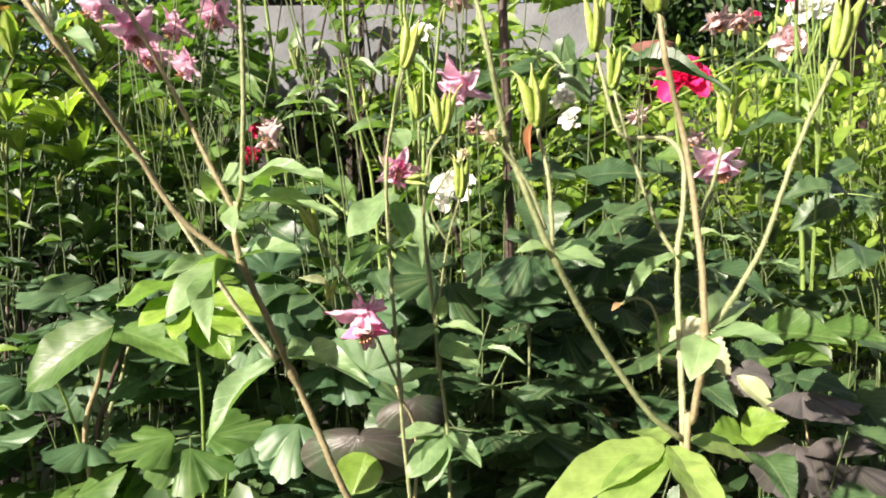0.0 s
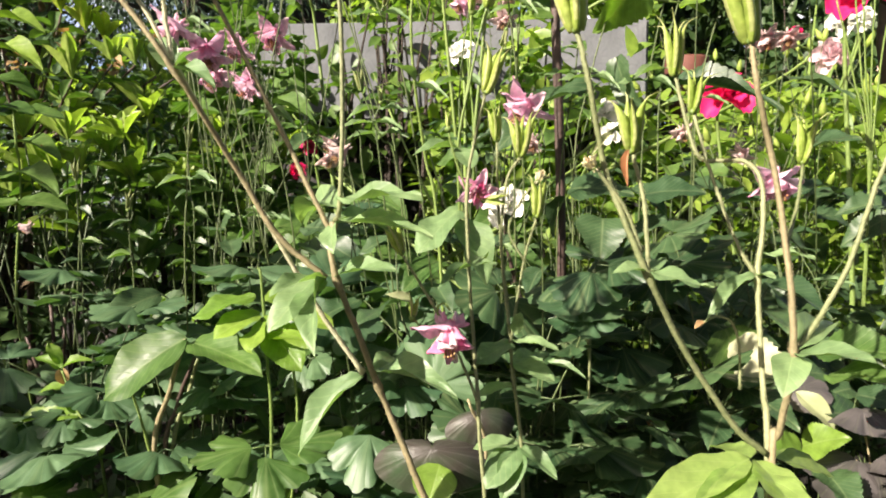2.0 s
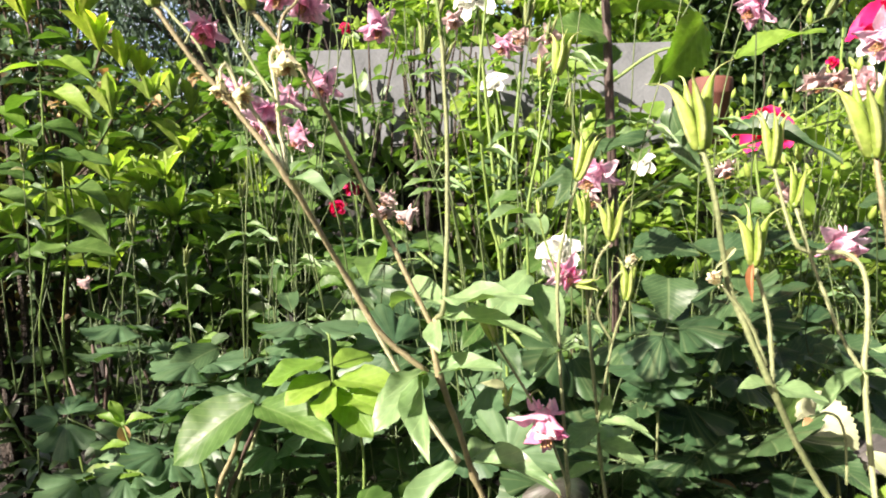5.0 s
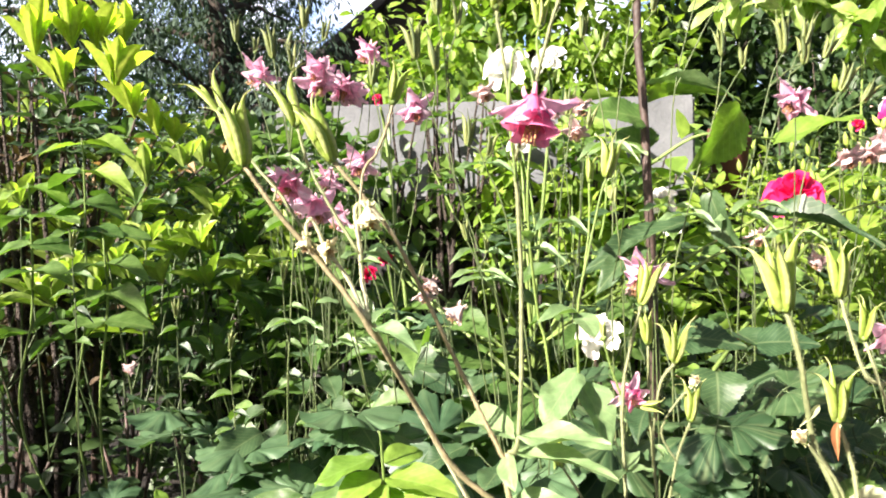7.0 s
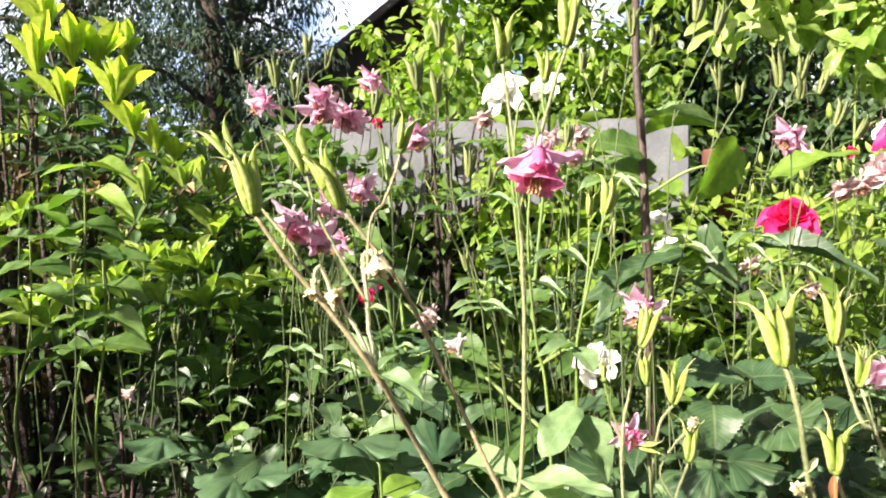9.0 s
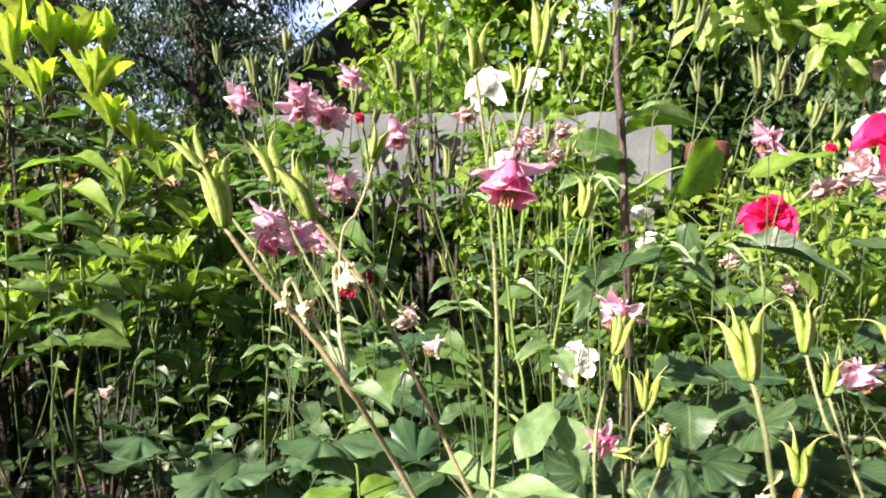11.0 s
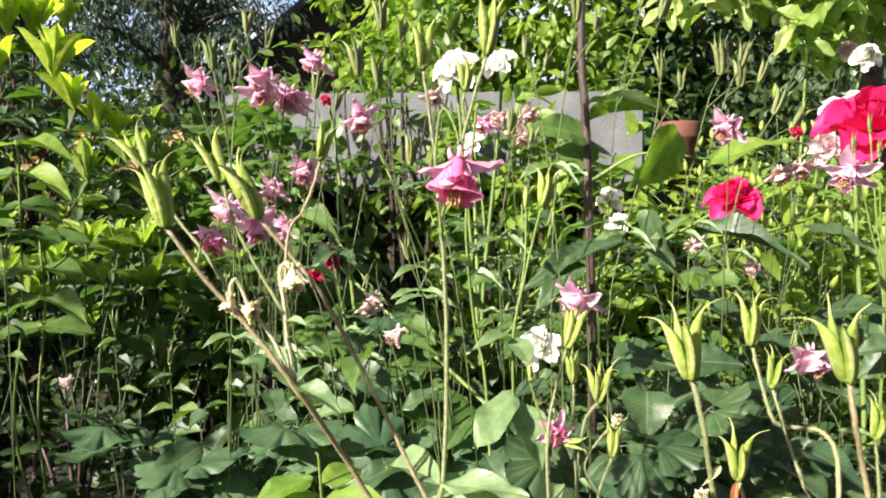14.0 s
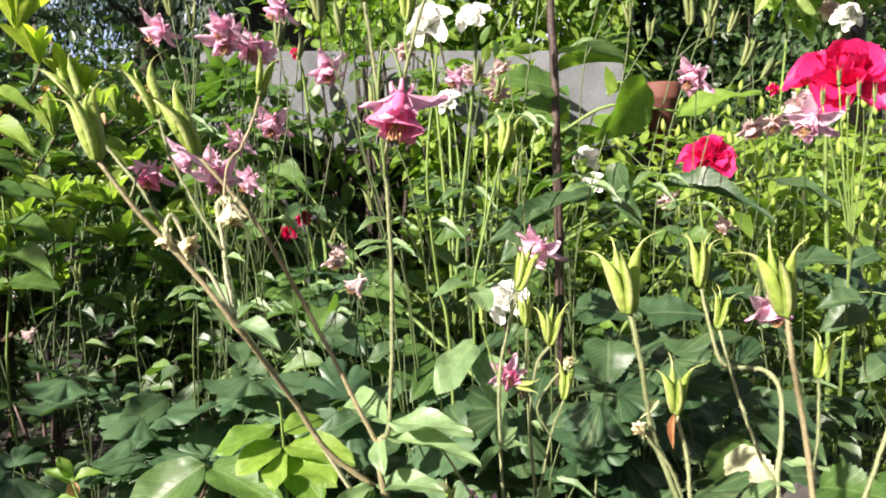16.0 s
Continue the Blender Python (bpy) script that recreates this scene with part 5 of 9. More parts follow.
stem(thin_columbine, [(-0.1515, 0.625, 0.6782), (-0.1471, 0.625, 0.7047), (-0.1481, 0.625, 0.7195)], 0.0008, 0.0006, "stalk_olive")
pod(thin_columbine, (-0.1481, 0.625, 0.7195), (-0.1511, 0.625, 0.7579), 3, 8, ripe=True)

thin_columbine = thing("columbine", (-0.04, 0.68, 0), "thin columbine stalk ending in green seed pods", "columbine", "columbines gone to seed")
stem(thin_columbine, [(-0.04, 0.68, 0), (-0.0876, 0.647, 0.4695), (-0.11, 0.647, 0.5479), (-0.1348, 0.647, 0.6312), (-0.1401, 0.647, 0.7298), (-0.1471, 0.647, 0.7787)], 0.0009, 0.0006, "stalk_olive")
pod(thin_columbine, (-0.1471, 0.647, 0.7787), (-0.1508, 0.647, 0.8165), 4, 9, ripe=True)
leaf(thin_columbine, pick("bract"), (-0.11, 0.647, 0.5479), (-0.0791, 0.617, 0.5462), 0.008)
leaf(thin_columbine, pick("bract"), (-0.11, 0.647, 0.5479), (-0.136, 0.627, 0.5468), 0.009)
stem(thin_columbine, [(-0.1401, 0.647, 0.7298), (-0.1315, 0.647, 0.7542), (-0.1284, 0.647, 0.7667)], 0.0008, 0.0006, "stalk_olive")
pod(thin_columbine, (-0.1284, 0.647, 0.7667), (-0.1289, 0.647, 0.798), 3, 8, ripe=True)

thin_columbine = thing("columbine", (-0.02, 0.66, 0), "thin columbine stalk ending in green seed pods", "columbine", "columbines gone to seed")
stem(thin_columbine, [(-0.02, 0.66, 0), (-0.0711, 0.617, 0.5077), (-0.103, 0.617, 0.6299), (-0.1178, 0.617, 0.6468)], 0.0009, 0.0006, "stalk_olive")
pod(thin_columbine, (-0.1178, 0.617, 0.6468), (-0.1146, 0.617, 0.6824), 4, 9, ripe=True)
leaf(thin_columbine, pick("bract"), (-0.103, 0.617, 0.6299), (-0.0739, 0.587, 0.6246), 0.008)
leaf(thin_columbine, pick("bract"), (-0.103, 0.617, 0.6299), (-0.1278, 0.597, 0.6266), 0.009)
stem(thin_columbine, [(-0.103, 0.617, 0.6299), (-0.0988, 0.617, 0.6383), (-0.0998, 0.617, 0.6352)], 0.0008, 0.0006, "stalk_olive")
pod(thin_columbine, (-0.0998, 0.617, 0.6352), (-0.0935, 0.617, 0.6645), 3, 8, ripe=True)

thin_columbine = thing("columbine", (-0.06, 0.64, 0), "thin columbine stalk ending in green seed pods", "columbine", "columbines gone to seed")
stem(thin_columbine, [(-0.06, 0.64, 0), (-0.1, 0.607, 0.4667), (-0.1089, 0.607, 0.5301), (-0.1194, 0.607, 0.559)], 0.0009, 0.0006, "stalk_olive")
pod(thin_columbine, (-0.1194, 0.607, 0.559), (-0.1235, 0.607, 0.5826), 4, 9, ripe=True)
leaf(thin_columbine, pick("bract"), (-0.1089, 0.607, 0.5301), (-0.0797, 0.577, 0.5297), 0.008)
leaf(thin_columbine, pick("bract"), (-0.1089, 0.607, 0.5301), (-0.1333, 0.587, 0.5298), 0.009)
stem(thin_columbine, [(-0.1089, 0.607, 0.5301), (-0.1026, 0.607, 0.5446), (-0.1015, 0.607, 0.5475)], 0.0008, 0.0006, "stalk_olive")
pod(thin_columbine, (-0.1015, 0.607, 0.5475), (-0.1026, 0.607, 0.5648), 3, 8, ripe=True)

thin_columbine = thing("columbine", (0.04, 0.7, 0), "thin columbine stalk ending in green seed pods", "columbine", "columbines gone to seed")
stem(thin_columbine, [(0.04, 0.7, 0), (0.0307, 0.657, 0.4569), (0.0138, 0.647, 0.6474), (0.0007, 0.647, 0.7236), (-0.0087, 0.647, 0.7506)], 0.0009, 0.0006, "stalk_olive")
pod(thin_columbine, (-0.0087, 0.647, 0.7506), (-0.0062, 0.647, 0.7802), 4, 9, ripe=True)
leaf(thin_columbine, pick("bract"), (0.0138, 0.647, 0.6474), (0.0387, 0.617, 0.6412), 0.008)
leaf(thin_columbine, pick("bract"), (0.0138, 0.647, 0.6474), (-0.0153, 0.627, 0.6435), 0.009)
stem(thin_columbine, [(0.0007, 0.647, 0.7236), (0.0079, 0.647, 0.737), (0.0098, 0.647, 0.7386)], 0.0008, 0.0006, "stalk_olive")
pod(thin_columbine, (0.0098, 0.647, 0.7386), (0.0156, 0.647, 0.7617), 3, 8, ripe=True)

thin_columbine = thing("columbine", (0.1, 0.7, 0), "thin columbine stalk ending in green seed pods", "columbine", "columbines gone to seed")
stem(thin_columbine, [(0.1, 0.7, 0), (0.0799, 0.677, 0.4529), (0.0954, 0.677, 0.5806), (0.1223, 0.677, 0.6774), (0.1298, 0.677, 0.7365)], 0.0009, 0.0006, "stalk_olive")
pod(thin_columbine, (0.1298, 0.677, 0.7365), (0.1265, 0.677, 0.7701), 4, 9, ripe=True)
leaf(thin_columbine, pick("bract"), (0.0954, 0.677, 0.5806), (0.1182, 0.647, 0.5772), 0.008)
leaf(thin_columbine, pick("bract"), (0.0954, 0.677, 0.5806), (0.063, 0.657, 0.5784), 0.009)
stem(thin_columbine, [(0.1223, 0.677, 0.6774), (0.1384, 0.677, 0.707), (0.1491, 0.677, 0.7241)], 0.0008, 0.0006, "stalk_olive")
pod(thin_columbine, (0.1491, 0.677, 0.7241), (0.1492, 0.677, 0.751), 3, 8, ripe=True)

thin_columbine = thing("columbine", (0.14, 0.72, 0), "thin columbine stalk ending in green seed pods", "columbine", "columbines gone to seed")
stem(thin_columbine, [(0.14, 0.72, 0), (0.1491, 0.697, 0.4492), (0.1556, 0.697, 0.58), (0.1822, 0.697, 0.7083), (0.1959, 0.697, 0.7428)], 0.0009, 0.0006, "stalk_olive")
pod(thin_columbine, (0.1959, 0.697, 0.7428), (0.1921, 0.697, 0.7886), 4, 9, ripe=True)
leaf(thin_columbine, pick("bract"), (0.1556, 0.697, 0.58), (0.1769, 0.667, 0.5765), 0.008)
leaf(thin_columbine, pick("bract"), (0.1556, 0.697, 0.58), (0.121, 0.677, 0.5777), 0.009)
stem(thin_columbine, [(0.1822, 0.697, 0.7083), (0.2017, 0.697, 0.7255), (0.2156, 0.697, 0.73)], 0.0008, 0.0006, "stalk_olive")
pod(thin_columbine, (0.2156, 0.697, 0.73), (0.2154, 0.697, 0.769), 3, 8, ripe=True)

thin_columbine = thing("columbine", (0.17, 0.72, 0), "thin columbine stalk ending in green seed pods", "columbine", "columbines gone to seed")
stem(thin_columbine, [(0.17, 0.72, 0), (0.1667, 0.697, 0.4493), (0.17, 0.697, 0.5918), (0.2021, 0.697, 0.7197), (0.2158, 0.697, 0.7484)], 0.0009, 0.0006, "stalk_olive")
pod(thin_columbine, (0.2158, 0.697, 0.7484), (0.2236, 0.697, 0.7827), 4, 9, ripe=True)
leaf(thin_columbine, pick("bract"), (0.17, 0.697, 0.5918), (0.1906, 0.667, 0.5878), 0.008)
leaf(thin_columbine, pick("bract"), (0.17, 0.697, 0.5918), (0.135, 0.677, 0.5892), 0.009)
stem(thin_columbine, [(0.2021, 0.697, 0.7197), (0.2216, 0.697, 0.734), (0.2355, 0.697, 0.7356)], 0.0008, 0.0006, "stalk_olive")
pod(thin_columbine, (0.2355, 0.697, 0.7356), (0.2469, 0.697, 0.7631), 3, 8, ripe=True)

thin_columbine = thing("columbine", (0.2, 0.72, 0), "thin columbine stalk ending in green seed pods", "columbine", "columbines gone to seed")
stem(thin_columbine, [(0.2, 0.72, 0), (0.2019, 0.697, 0.4495), (0.2054, 0.697, 0.5624), (0.2265, 0.697, 0.656), (0.2512, 0.697, 0.7022)], 0.0009, 0.0006, "stalk_olive")
pod(thin_columbine, (0.2512, 0.697, 0.7022), (0.2646, 0.697, 0.7366), 4, 9, ripe=True)
leaf(thin_columbine, pick("bract"), (0.2054, 0.697, 0.5624), (0.2245, 0.667, 0.5596), 0.008)
leaf(thin_columbine, pick("bract"), (0.2054, 0.697, 0.5624), (0.1695, 0.677, 0.5606), 0.009)
stem(thin_columbine, [(0.2265, 0.697, 0.656), (0.2515, 0.697, 0.6791), (0.2709, 0.697, 0.6894)], 0.0008, 0.0006, "stalk_olive")
pod(thin_columbine, (0.2709, 0.697, 0.6894), (0.2879, 0.697, 0.717), 3, 8, ripe=True)

thin_columbine = thing("columbine", (0, 0.7, 0), "thin columbine stalk ending in green seed pods", "columbine", "columbines gone to seed")
stem(thin_columbine, [(0, 0.7, 0), (-0.0284, 0.657, 0.4564), (-0.0318, 0.657, 0.5755), (-0.0184, 0.657, 0.6758), (-0.0223, 0.657, 0.6786)], 0.0009, 0.0006, "stalk_olive")
pod(thin_columbine, (-0.0223, 0.657, 0.6786), (-0.0186, 0.657, 0.7117), 4, 9, ripe=True)
leaf(thin_columbine, pick("bract"), (-0.0318, 0.657, 0.5755), (-0.0042, 0.627, 0.5724), 0.008)
leaf(thin_columbine, pick("bract"), (-0.0318, 0.657, 0.5755), (-0.0602, 0.637, 0.5735), 0.009)
stem(thin_columbine, [(-0.0184, 0.657, 0.6758), (-0.0081, 0.657, 0.6772), (-0.0033, 0.657, 0.6664)], 0.0008, 0.0006, "stalk_olive")
pod(thin_columbine, (-0.0033, 0.657, 0.6664), (0.0037, 0.657, 0.6929), 3, 8, ripe=True)

thin_columbine = thing("columbine", (0.04, 0.72, 0), "thin columbine stalk ending in green seed pods", "columbine", "columbines gone to seed")
stem(thin_columbine, [(0.04, 0.72, 0), (0.0222, 0.677, 0.4525), (0.0263, 0.677, 0.6493), (0.0368, 0.677, 0.7399), (0.0447, 0.677, 0.7932)], 0.0009, 0.0006, "stalk_olive")
pod(thin_columbine, (0.0447, 0.677, 0.7932), (0.0444, 0.677, 0.8294), 4, 9, ripe=True)
leaf(thin_columbine, pick("bract"), (0.0263, 0.677, 0.6493), (0.0521, 0.647, 0.6429), 0.008)
leaf(thin_columbine, pick("bract"), (0.0263, 0.677, 0.6493), (-0.0043, 0.657, 0.6453), 0.009)
stem(thin_columbine, [(0.0368, 0.677, 0.7399), (0.0532, 0.677, 0.7665), (0.064, 0.677, 0.7807)], 0.0008, 0.0006, "stalk_olive")
pod(thin_columbine, (0.064, 0.677, 0.7807), (0.067, 0.677, 0.8102), 3, 8, ripe=True)

thin_columbine = thing("columbine", (0.07, 0.74, 0), "thin columbine stalk ending in green seed pods", "columbine", "columbines gone to seed")
stem(thin_columbine, [(0.07, 0.74, 0), (0.0684, 0.707, 0.4464), (0.0846, 0.707, 0.5915), (0.092, 0.707, 0.7102), (0.1169, 0.707, 0.8151)], 0.0009, 0.0006, "stalk_olive")
pod(thin_columbine, (0.1169, 0.707, 0.8151), (0.1249, 0.707, 0.8612), 4, 9, ripe=True)
leaf(thin_columbine, pick("bract"), (0.0846, 0.707, 0.5915), (0.1095, 0.677, 0.5875), 0.008)
leaf(thin_columbine, pick("bract"), (0.0846, 0.707, 0.5915), (0.0514, 0.687, 0.5889), 0.009)
stem(thin_columbine, [(0.092, 0.707, 0.7102), (0.1173, 0.707, 0.7628), (0.1369, 0.707, 0.8021)], 0.0008, 0.0006, "stalk_olive")
pod(thin_columbine, (0.1369, 0.707, 0.8021), (0.1484, 0.707, 0.8413), 3, 8, ripe=True)

thin_columbine = thing("columbine", (-0.16, 0.7, 0), "thin columbine stalk ending in green seed pods", "columbine", "columbines gone to seed")
stem(thin_columbine, [(-0.16, 0.7, 0), (-0.2021, 0.657, 0.4552), (-0.2243, 0.657, 0.5468), (-0.2063, 0.657, 0.6485), (-0.2142, 0.657, 0.7155)], 0.0009, 0.0006, "stalk_olive")
pod(thin_columbine, (-0.2142, 0.657, 0.7155), (-0.2111, 0.657, 0.7488), 4, 9, ripe=True)
leaf(thin_columbine, pick("bract"), (-0.2243, 0.657, 0.5468), (-0.1877, 0.627, 0.545), 0.008)
leaf(thin_columbine, pick("bract"), (-0.2243, 0.657, 0.5468), (-0.2477, 0.637, 0.5456), 0.009)
stem(thin_columbine, [(-0.2063, 0.657, 0.6485), (-0.1978, 0.657, 0.682), (-0.1951, 0.657, 0.7032)], 0.0008, 0.0006, "stalk_olive")
pod(thin_columbine, (-0.1951, 0.657, 0.7032), (-0.1888, 0.657, 0.7298), 3, 8, ripe=True)

thin_columbine = thing("columbine", (-0.3, 0.74, 0), "thin columbine stalk ending in green seed pods", "columbine", "columbines gone to seed")
stem(thin_columbine, [(-0.3, 0.74, 0), (-0.313, 0.717, 0.4917), (-0.3356, 0.717, 0.6527), (-0.3639, 0.717, 0.7443), (-0.3769, 0.717, 0.7807)], 0.0009, 0.0006, "stalk_olive")
pod(thin_columbine, (-0.3769, 0.717, 0.7807), (-0.3794, 0.717, 0.8108), 4, 9, ripe=True)
leaf(thin_columbine, pick("bract"), (-0.3356, 0.717, 0.6527), (-0.2923, 0.687, 0.6459), 0.008)
leaf(thin_columbine, pick("bract"), (-0.3356, 0.717, 0.6527), (-0.359, 0.697, 0.6485), 0.009)
stem(thin_columbine, [(-0.3639, 0.717, 0.7443), (-0.3568, 0.717, 0.7624), (-0.3561, 0.717, 0.7672)], 0.0008, 0.0006, "stalk_olive")
pod(thin_columbine, (-0.3561, 0.717, 0.7672), (-0.355, 0.717, 0.7901), 3, 8, ripe=True)

thin_columbine = thing("columbine", (-0.26, 0.74, 0), "thin columbine stalk ending in green seed pods", "columbine", "columbines gone to seed")
stem(thin_columbine, [(-0.26, 0.74, 0), (-0.3067, 0.717, 0.4917), (-0.3202, 0.717, 0.6404), (-0.3093, 0.717, 0.75), (-0.2995, 0.717, 0.7921)], 0.0009, 0.0006, "stalk_olive")
pod(thin_columbine, (-0.2995, 0.717, 0.7921), (-0.299, 0.717, 0.828), 4, 9, ripe=True)
leaf(thin_columbine, pick("bract"), (-0.3202, 0.717, 0.6404), (-0.2776, 0.687, 0.6342), 0.008)
leaf(thin_columbine, pick("bract"), (-0.3202, 0.717, 0.6404), (-0.344, 0.697, 0.6365), 0.009)
stem(thin_columbine, [(-0.3093, 0.717, 0.75), (-0.2909, 0.717, 0.771), (-0.2788, 0.717, 0.7787)], 0.0008, 0.0006, "stalk_olive")
pod(thin_columbine, (-0.2788, 0.717, 0.7787), (-0.2747, 0.717, 0.8075), 3, 8, ripe=True)

thin_columbine = thing("columbine", (-0.3, 0.66, 0), "thin columbine stalk ending in green seed pods", "columbine", "columbines gone to seed")
stem(thin_columbine, [(-0.3, 0.66, 0), (-0.3006, 0.637, 0.3681), (-0.2961, 0.637, 0.4812), (-0.2921, 0.637, 0.5648), (-0.2936, 0.637, 0.6474), (-0.3088, 0.637, 0.7399)], 0.0009, 0.0006, "stalk_olive")
pod(thin_columbine, (-0.3088, 0.637, 0.7399), (-0.3137, 0.637, 0.7776), 4, 9, ripe=True)
leaf(thin_columbine, pick("bract"), (-0.2961, 0.637, 0.4812), (-0.2567, 0.607, 0.4827), 0.008)
leaf(thin_columbine, pick("bract"), (-0.2961, 0.637, 0.4812), (-0.3168, 0.617, 0.482), 0.009)
stem(thin_columbine, [(-0.2936, 0.637, 0.6474), (-0.2891, 0.637, 0.6937), (-0.2902, 0.637, 0.7279)], 0.0008, 0.0006, "stalk_olive")
pod(thin_columbine, (-0.2902, 0.637, 0.7279), (-0.292, 0.637, 0.7591), 3, 8, ripe=True)

pink_columbine = thing("columbine", (-0.3, 0.76, 0), "columbine in bloom with nodding soft pink flowers", "columbine", "columbines in bloom")
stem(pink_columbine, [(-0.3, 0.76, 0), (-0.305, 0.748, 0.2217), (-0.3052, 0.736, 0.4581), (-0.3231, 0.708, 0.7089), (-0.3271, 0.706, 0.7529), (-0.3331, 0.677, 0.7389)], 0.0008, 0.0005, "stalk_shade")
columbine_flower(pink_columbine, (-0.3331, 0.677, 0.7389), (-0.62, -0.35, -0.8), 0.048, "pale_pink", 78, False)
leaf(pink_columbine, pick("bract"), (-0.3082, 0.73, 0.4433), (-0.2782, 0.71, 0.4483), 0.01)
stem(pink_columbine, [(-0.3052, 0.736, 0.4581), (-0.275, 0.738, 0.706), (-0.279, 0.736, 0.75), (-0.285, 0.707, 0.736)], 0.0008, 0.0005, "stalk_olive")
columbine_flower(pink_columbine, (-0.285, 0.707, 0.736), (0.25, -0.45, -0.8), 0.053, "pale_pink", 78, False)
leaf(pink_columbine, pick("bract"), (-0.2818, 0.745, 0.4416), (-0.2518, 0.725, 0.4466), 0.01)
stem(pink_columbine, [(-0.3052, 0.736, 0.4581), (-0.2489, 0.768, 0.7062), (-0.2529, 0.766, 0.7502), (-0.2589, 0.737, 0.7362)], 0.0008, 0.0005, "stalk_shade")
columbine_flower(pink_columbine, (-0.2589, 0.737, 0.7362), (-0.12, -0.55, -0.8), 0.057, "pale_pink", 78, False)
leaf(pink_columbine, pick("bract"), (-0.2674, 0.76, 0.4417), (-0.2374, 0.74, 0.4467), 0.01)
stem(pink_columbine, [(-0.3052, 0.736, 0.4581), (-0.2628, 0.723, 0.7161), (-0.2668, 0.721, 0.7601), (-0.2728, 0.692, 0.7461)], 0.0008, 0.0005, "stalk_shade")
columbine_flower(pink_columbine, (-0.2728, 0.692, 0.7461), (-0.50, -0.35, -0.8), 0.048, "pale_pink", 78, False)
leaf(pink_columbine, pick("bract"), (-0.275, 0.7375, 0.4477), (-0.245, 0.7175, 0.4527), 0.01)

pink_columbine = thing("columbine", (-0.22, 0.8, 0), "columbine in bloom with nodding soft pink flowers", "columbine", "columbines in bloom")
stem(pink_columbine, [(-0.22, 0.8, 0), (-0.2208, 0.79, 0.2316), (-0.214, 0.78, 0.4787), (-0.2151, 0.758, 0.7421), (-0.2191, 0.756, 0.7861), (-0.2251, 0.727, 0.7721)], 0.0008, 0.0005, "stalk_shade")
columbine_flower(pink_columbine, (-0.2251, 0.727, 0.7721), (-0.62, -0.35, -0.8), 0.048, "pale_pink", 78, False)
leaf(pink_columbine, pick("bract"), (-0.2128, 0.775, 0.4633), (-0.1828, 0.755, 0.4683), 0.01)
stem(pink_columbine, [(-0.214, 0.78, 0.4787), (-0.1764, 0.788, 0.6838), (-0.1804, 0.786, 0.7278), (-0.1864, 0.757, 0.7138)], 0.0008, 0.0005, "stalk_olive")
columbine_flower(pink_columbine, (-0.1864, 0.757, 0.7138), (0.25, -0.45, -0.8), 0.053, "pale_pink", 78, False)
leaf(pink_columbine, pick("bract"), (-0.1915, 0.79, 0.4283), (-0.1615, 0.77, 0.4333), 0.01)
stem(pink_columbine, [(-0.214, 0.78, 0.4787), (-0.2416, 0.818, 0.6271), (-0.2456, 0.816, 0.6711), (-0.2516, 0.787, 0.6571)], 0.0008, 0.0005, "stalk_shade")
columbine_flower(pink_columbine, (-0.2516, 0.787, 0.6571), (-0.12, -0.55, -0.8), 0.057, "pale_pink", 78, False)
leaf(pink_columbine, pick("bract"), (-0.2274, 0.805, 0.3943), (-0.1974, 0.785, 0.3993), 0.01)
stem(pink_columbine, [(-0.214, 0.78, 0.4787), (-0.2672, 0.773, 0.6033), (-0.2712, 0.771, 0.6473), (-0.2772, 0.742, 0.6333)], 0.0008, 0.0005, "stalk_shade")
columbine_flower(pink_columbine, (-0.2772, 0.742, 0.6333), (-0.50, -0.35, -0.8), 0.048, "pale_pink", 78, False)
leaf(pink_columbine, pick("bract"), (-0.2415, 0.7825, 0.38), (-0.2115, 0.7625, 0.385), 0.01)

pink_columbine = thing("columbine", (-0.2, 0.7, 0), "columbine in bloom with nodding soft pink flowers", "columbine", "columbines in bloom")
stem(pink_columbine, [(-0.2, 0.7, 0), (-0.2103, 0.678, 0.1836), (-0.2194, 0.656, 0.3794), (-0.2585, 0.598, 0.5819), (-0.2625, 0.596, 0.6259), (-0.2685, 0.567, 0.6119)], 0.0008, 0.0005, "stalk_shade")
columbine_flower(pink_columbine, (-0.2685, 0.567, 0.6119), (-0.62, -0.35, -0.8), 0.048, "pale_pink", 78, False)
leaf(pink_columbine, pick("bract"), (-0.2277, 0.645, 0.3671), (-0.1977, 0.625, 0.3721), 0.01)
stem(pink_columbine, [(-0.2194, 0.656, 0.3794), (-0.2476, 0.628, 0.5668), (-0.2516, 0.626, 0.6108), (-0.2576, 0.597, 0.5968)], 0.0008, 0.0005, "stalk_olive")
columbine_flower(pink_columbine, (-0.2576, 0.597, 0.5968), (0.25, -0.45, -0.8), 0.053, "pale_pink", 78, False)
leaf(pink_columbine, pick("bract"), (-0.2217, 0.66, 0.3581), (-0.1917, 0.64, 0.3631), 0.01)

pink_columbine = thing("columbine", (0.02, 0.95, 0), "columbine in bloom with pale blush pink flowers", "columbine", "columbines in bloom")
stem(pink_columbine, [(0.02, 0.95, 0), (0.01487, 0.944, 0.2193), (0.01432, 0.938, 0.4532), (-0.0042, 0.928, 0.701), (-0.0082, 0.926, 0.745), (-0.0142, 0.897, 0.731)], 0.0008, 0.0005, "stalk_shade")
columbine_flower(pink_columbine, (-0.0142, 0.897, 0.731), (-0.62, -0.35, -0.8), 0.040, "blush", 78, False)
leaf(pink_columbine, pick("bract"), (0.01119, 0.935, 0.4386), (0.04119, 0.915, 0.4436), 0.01)
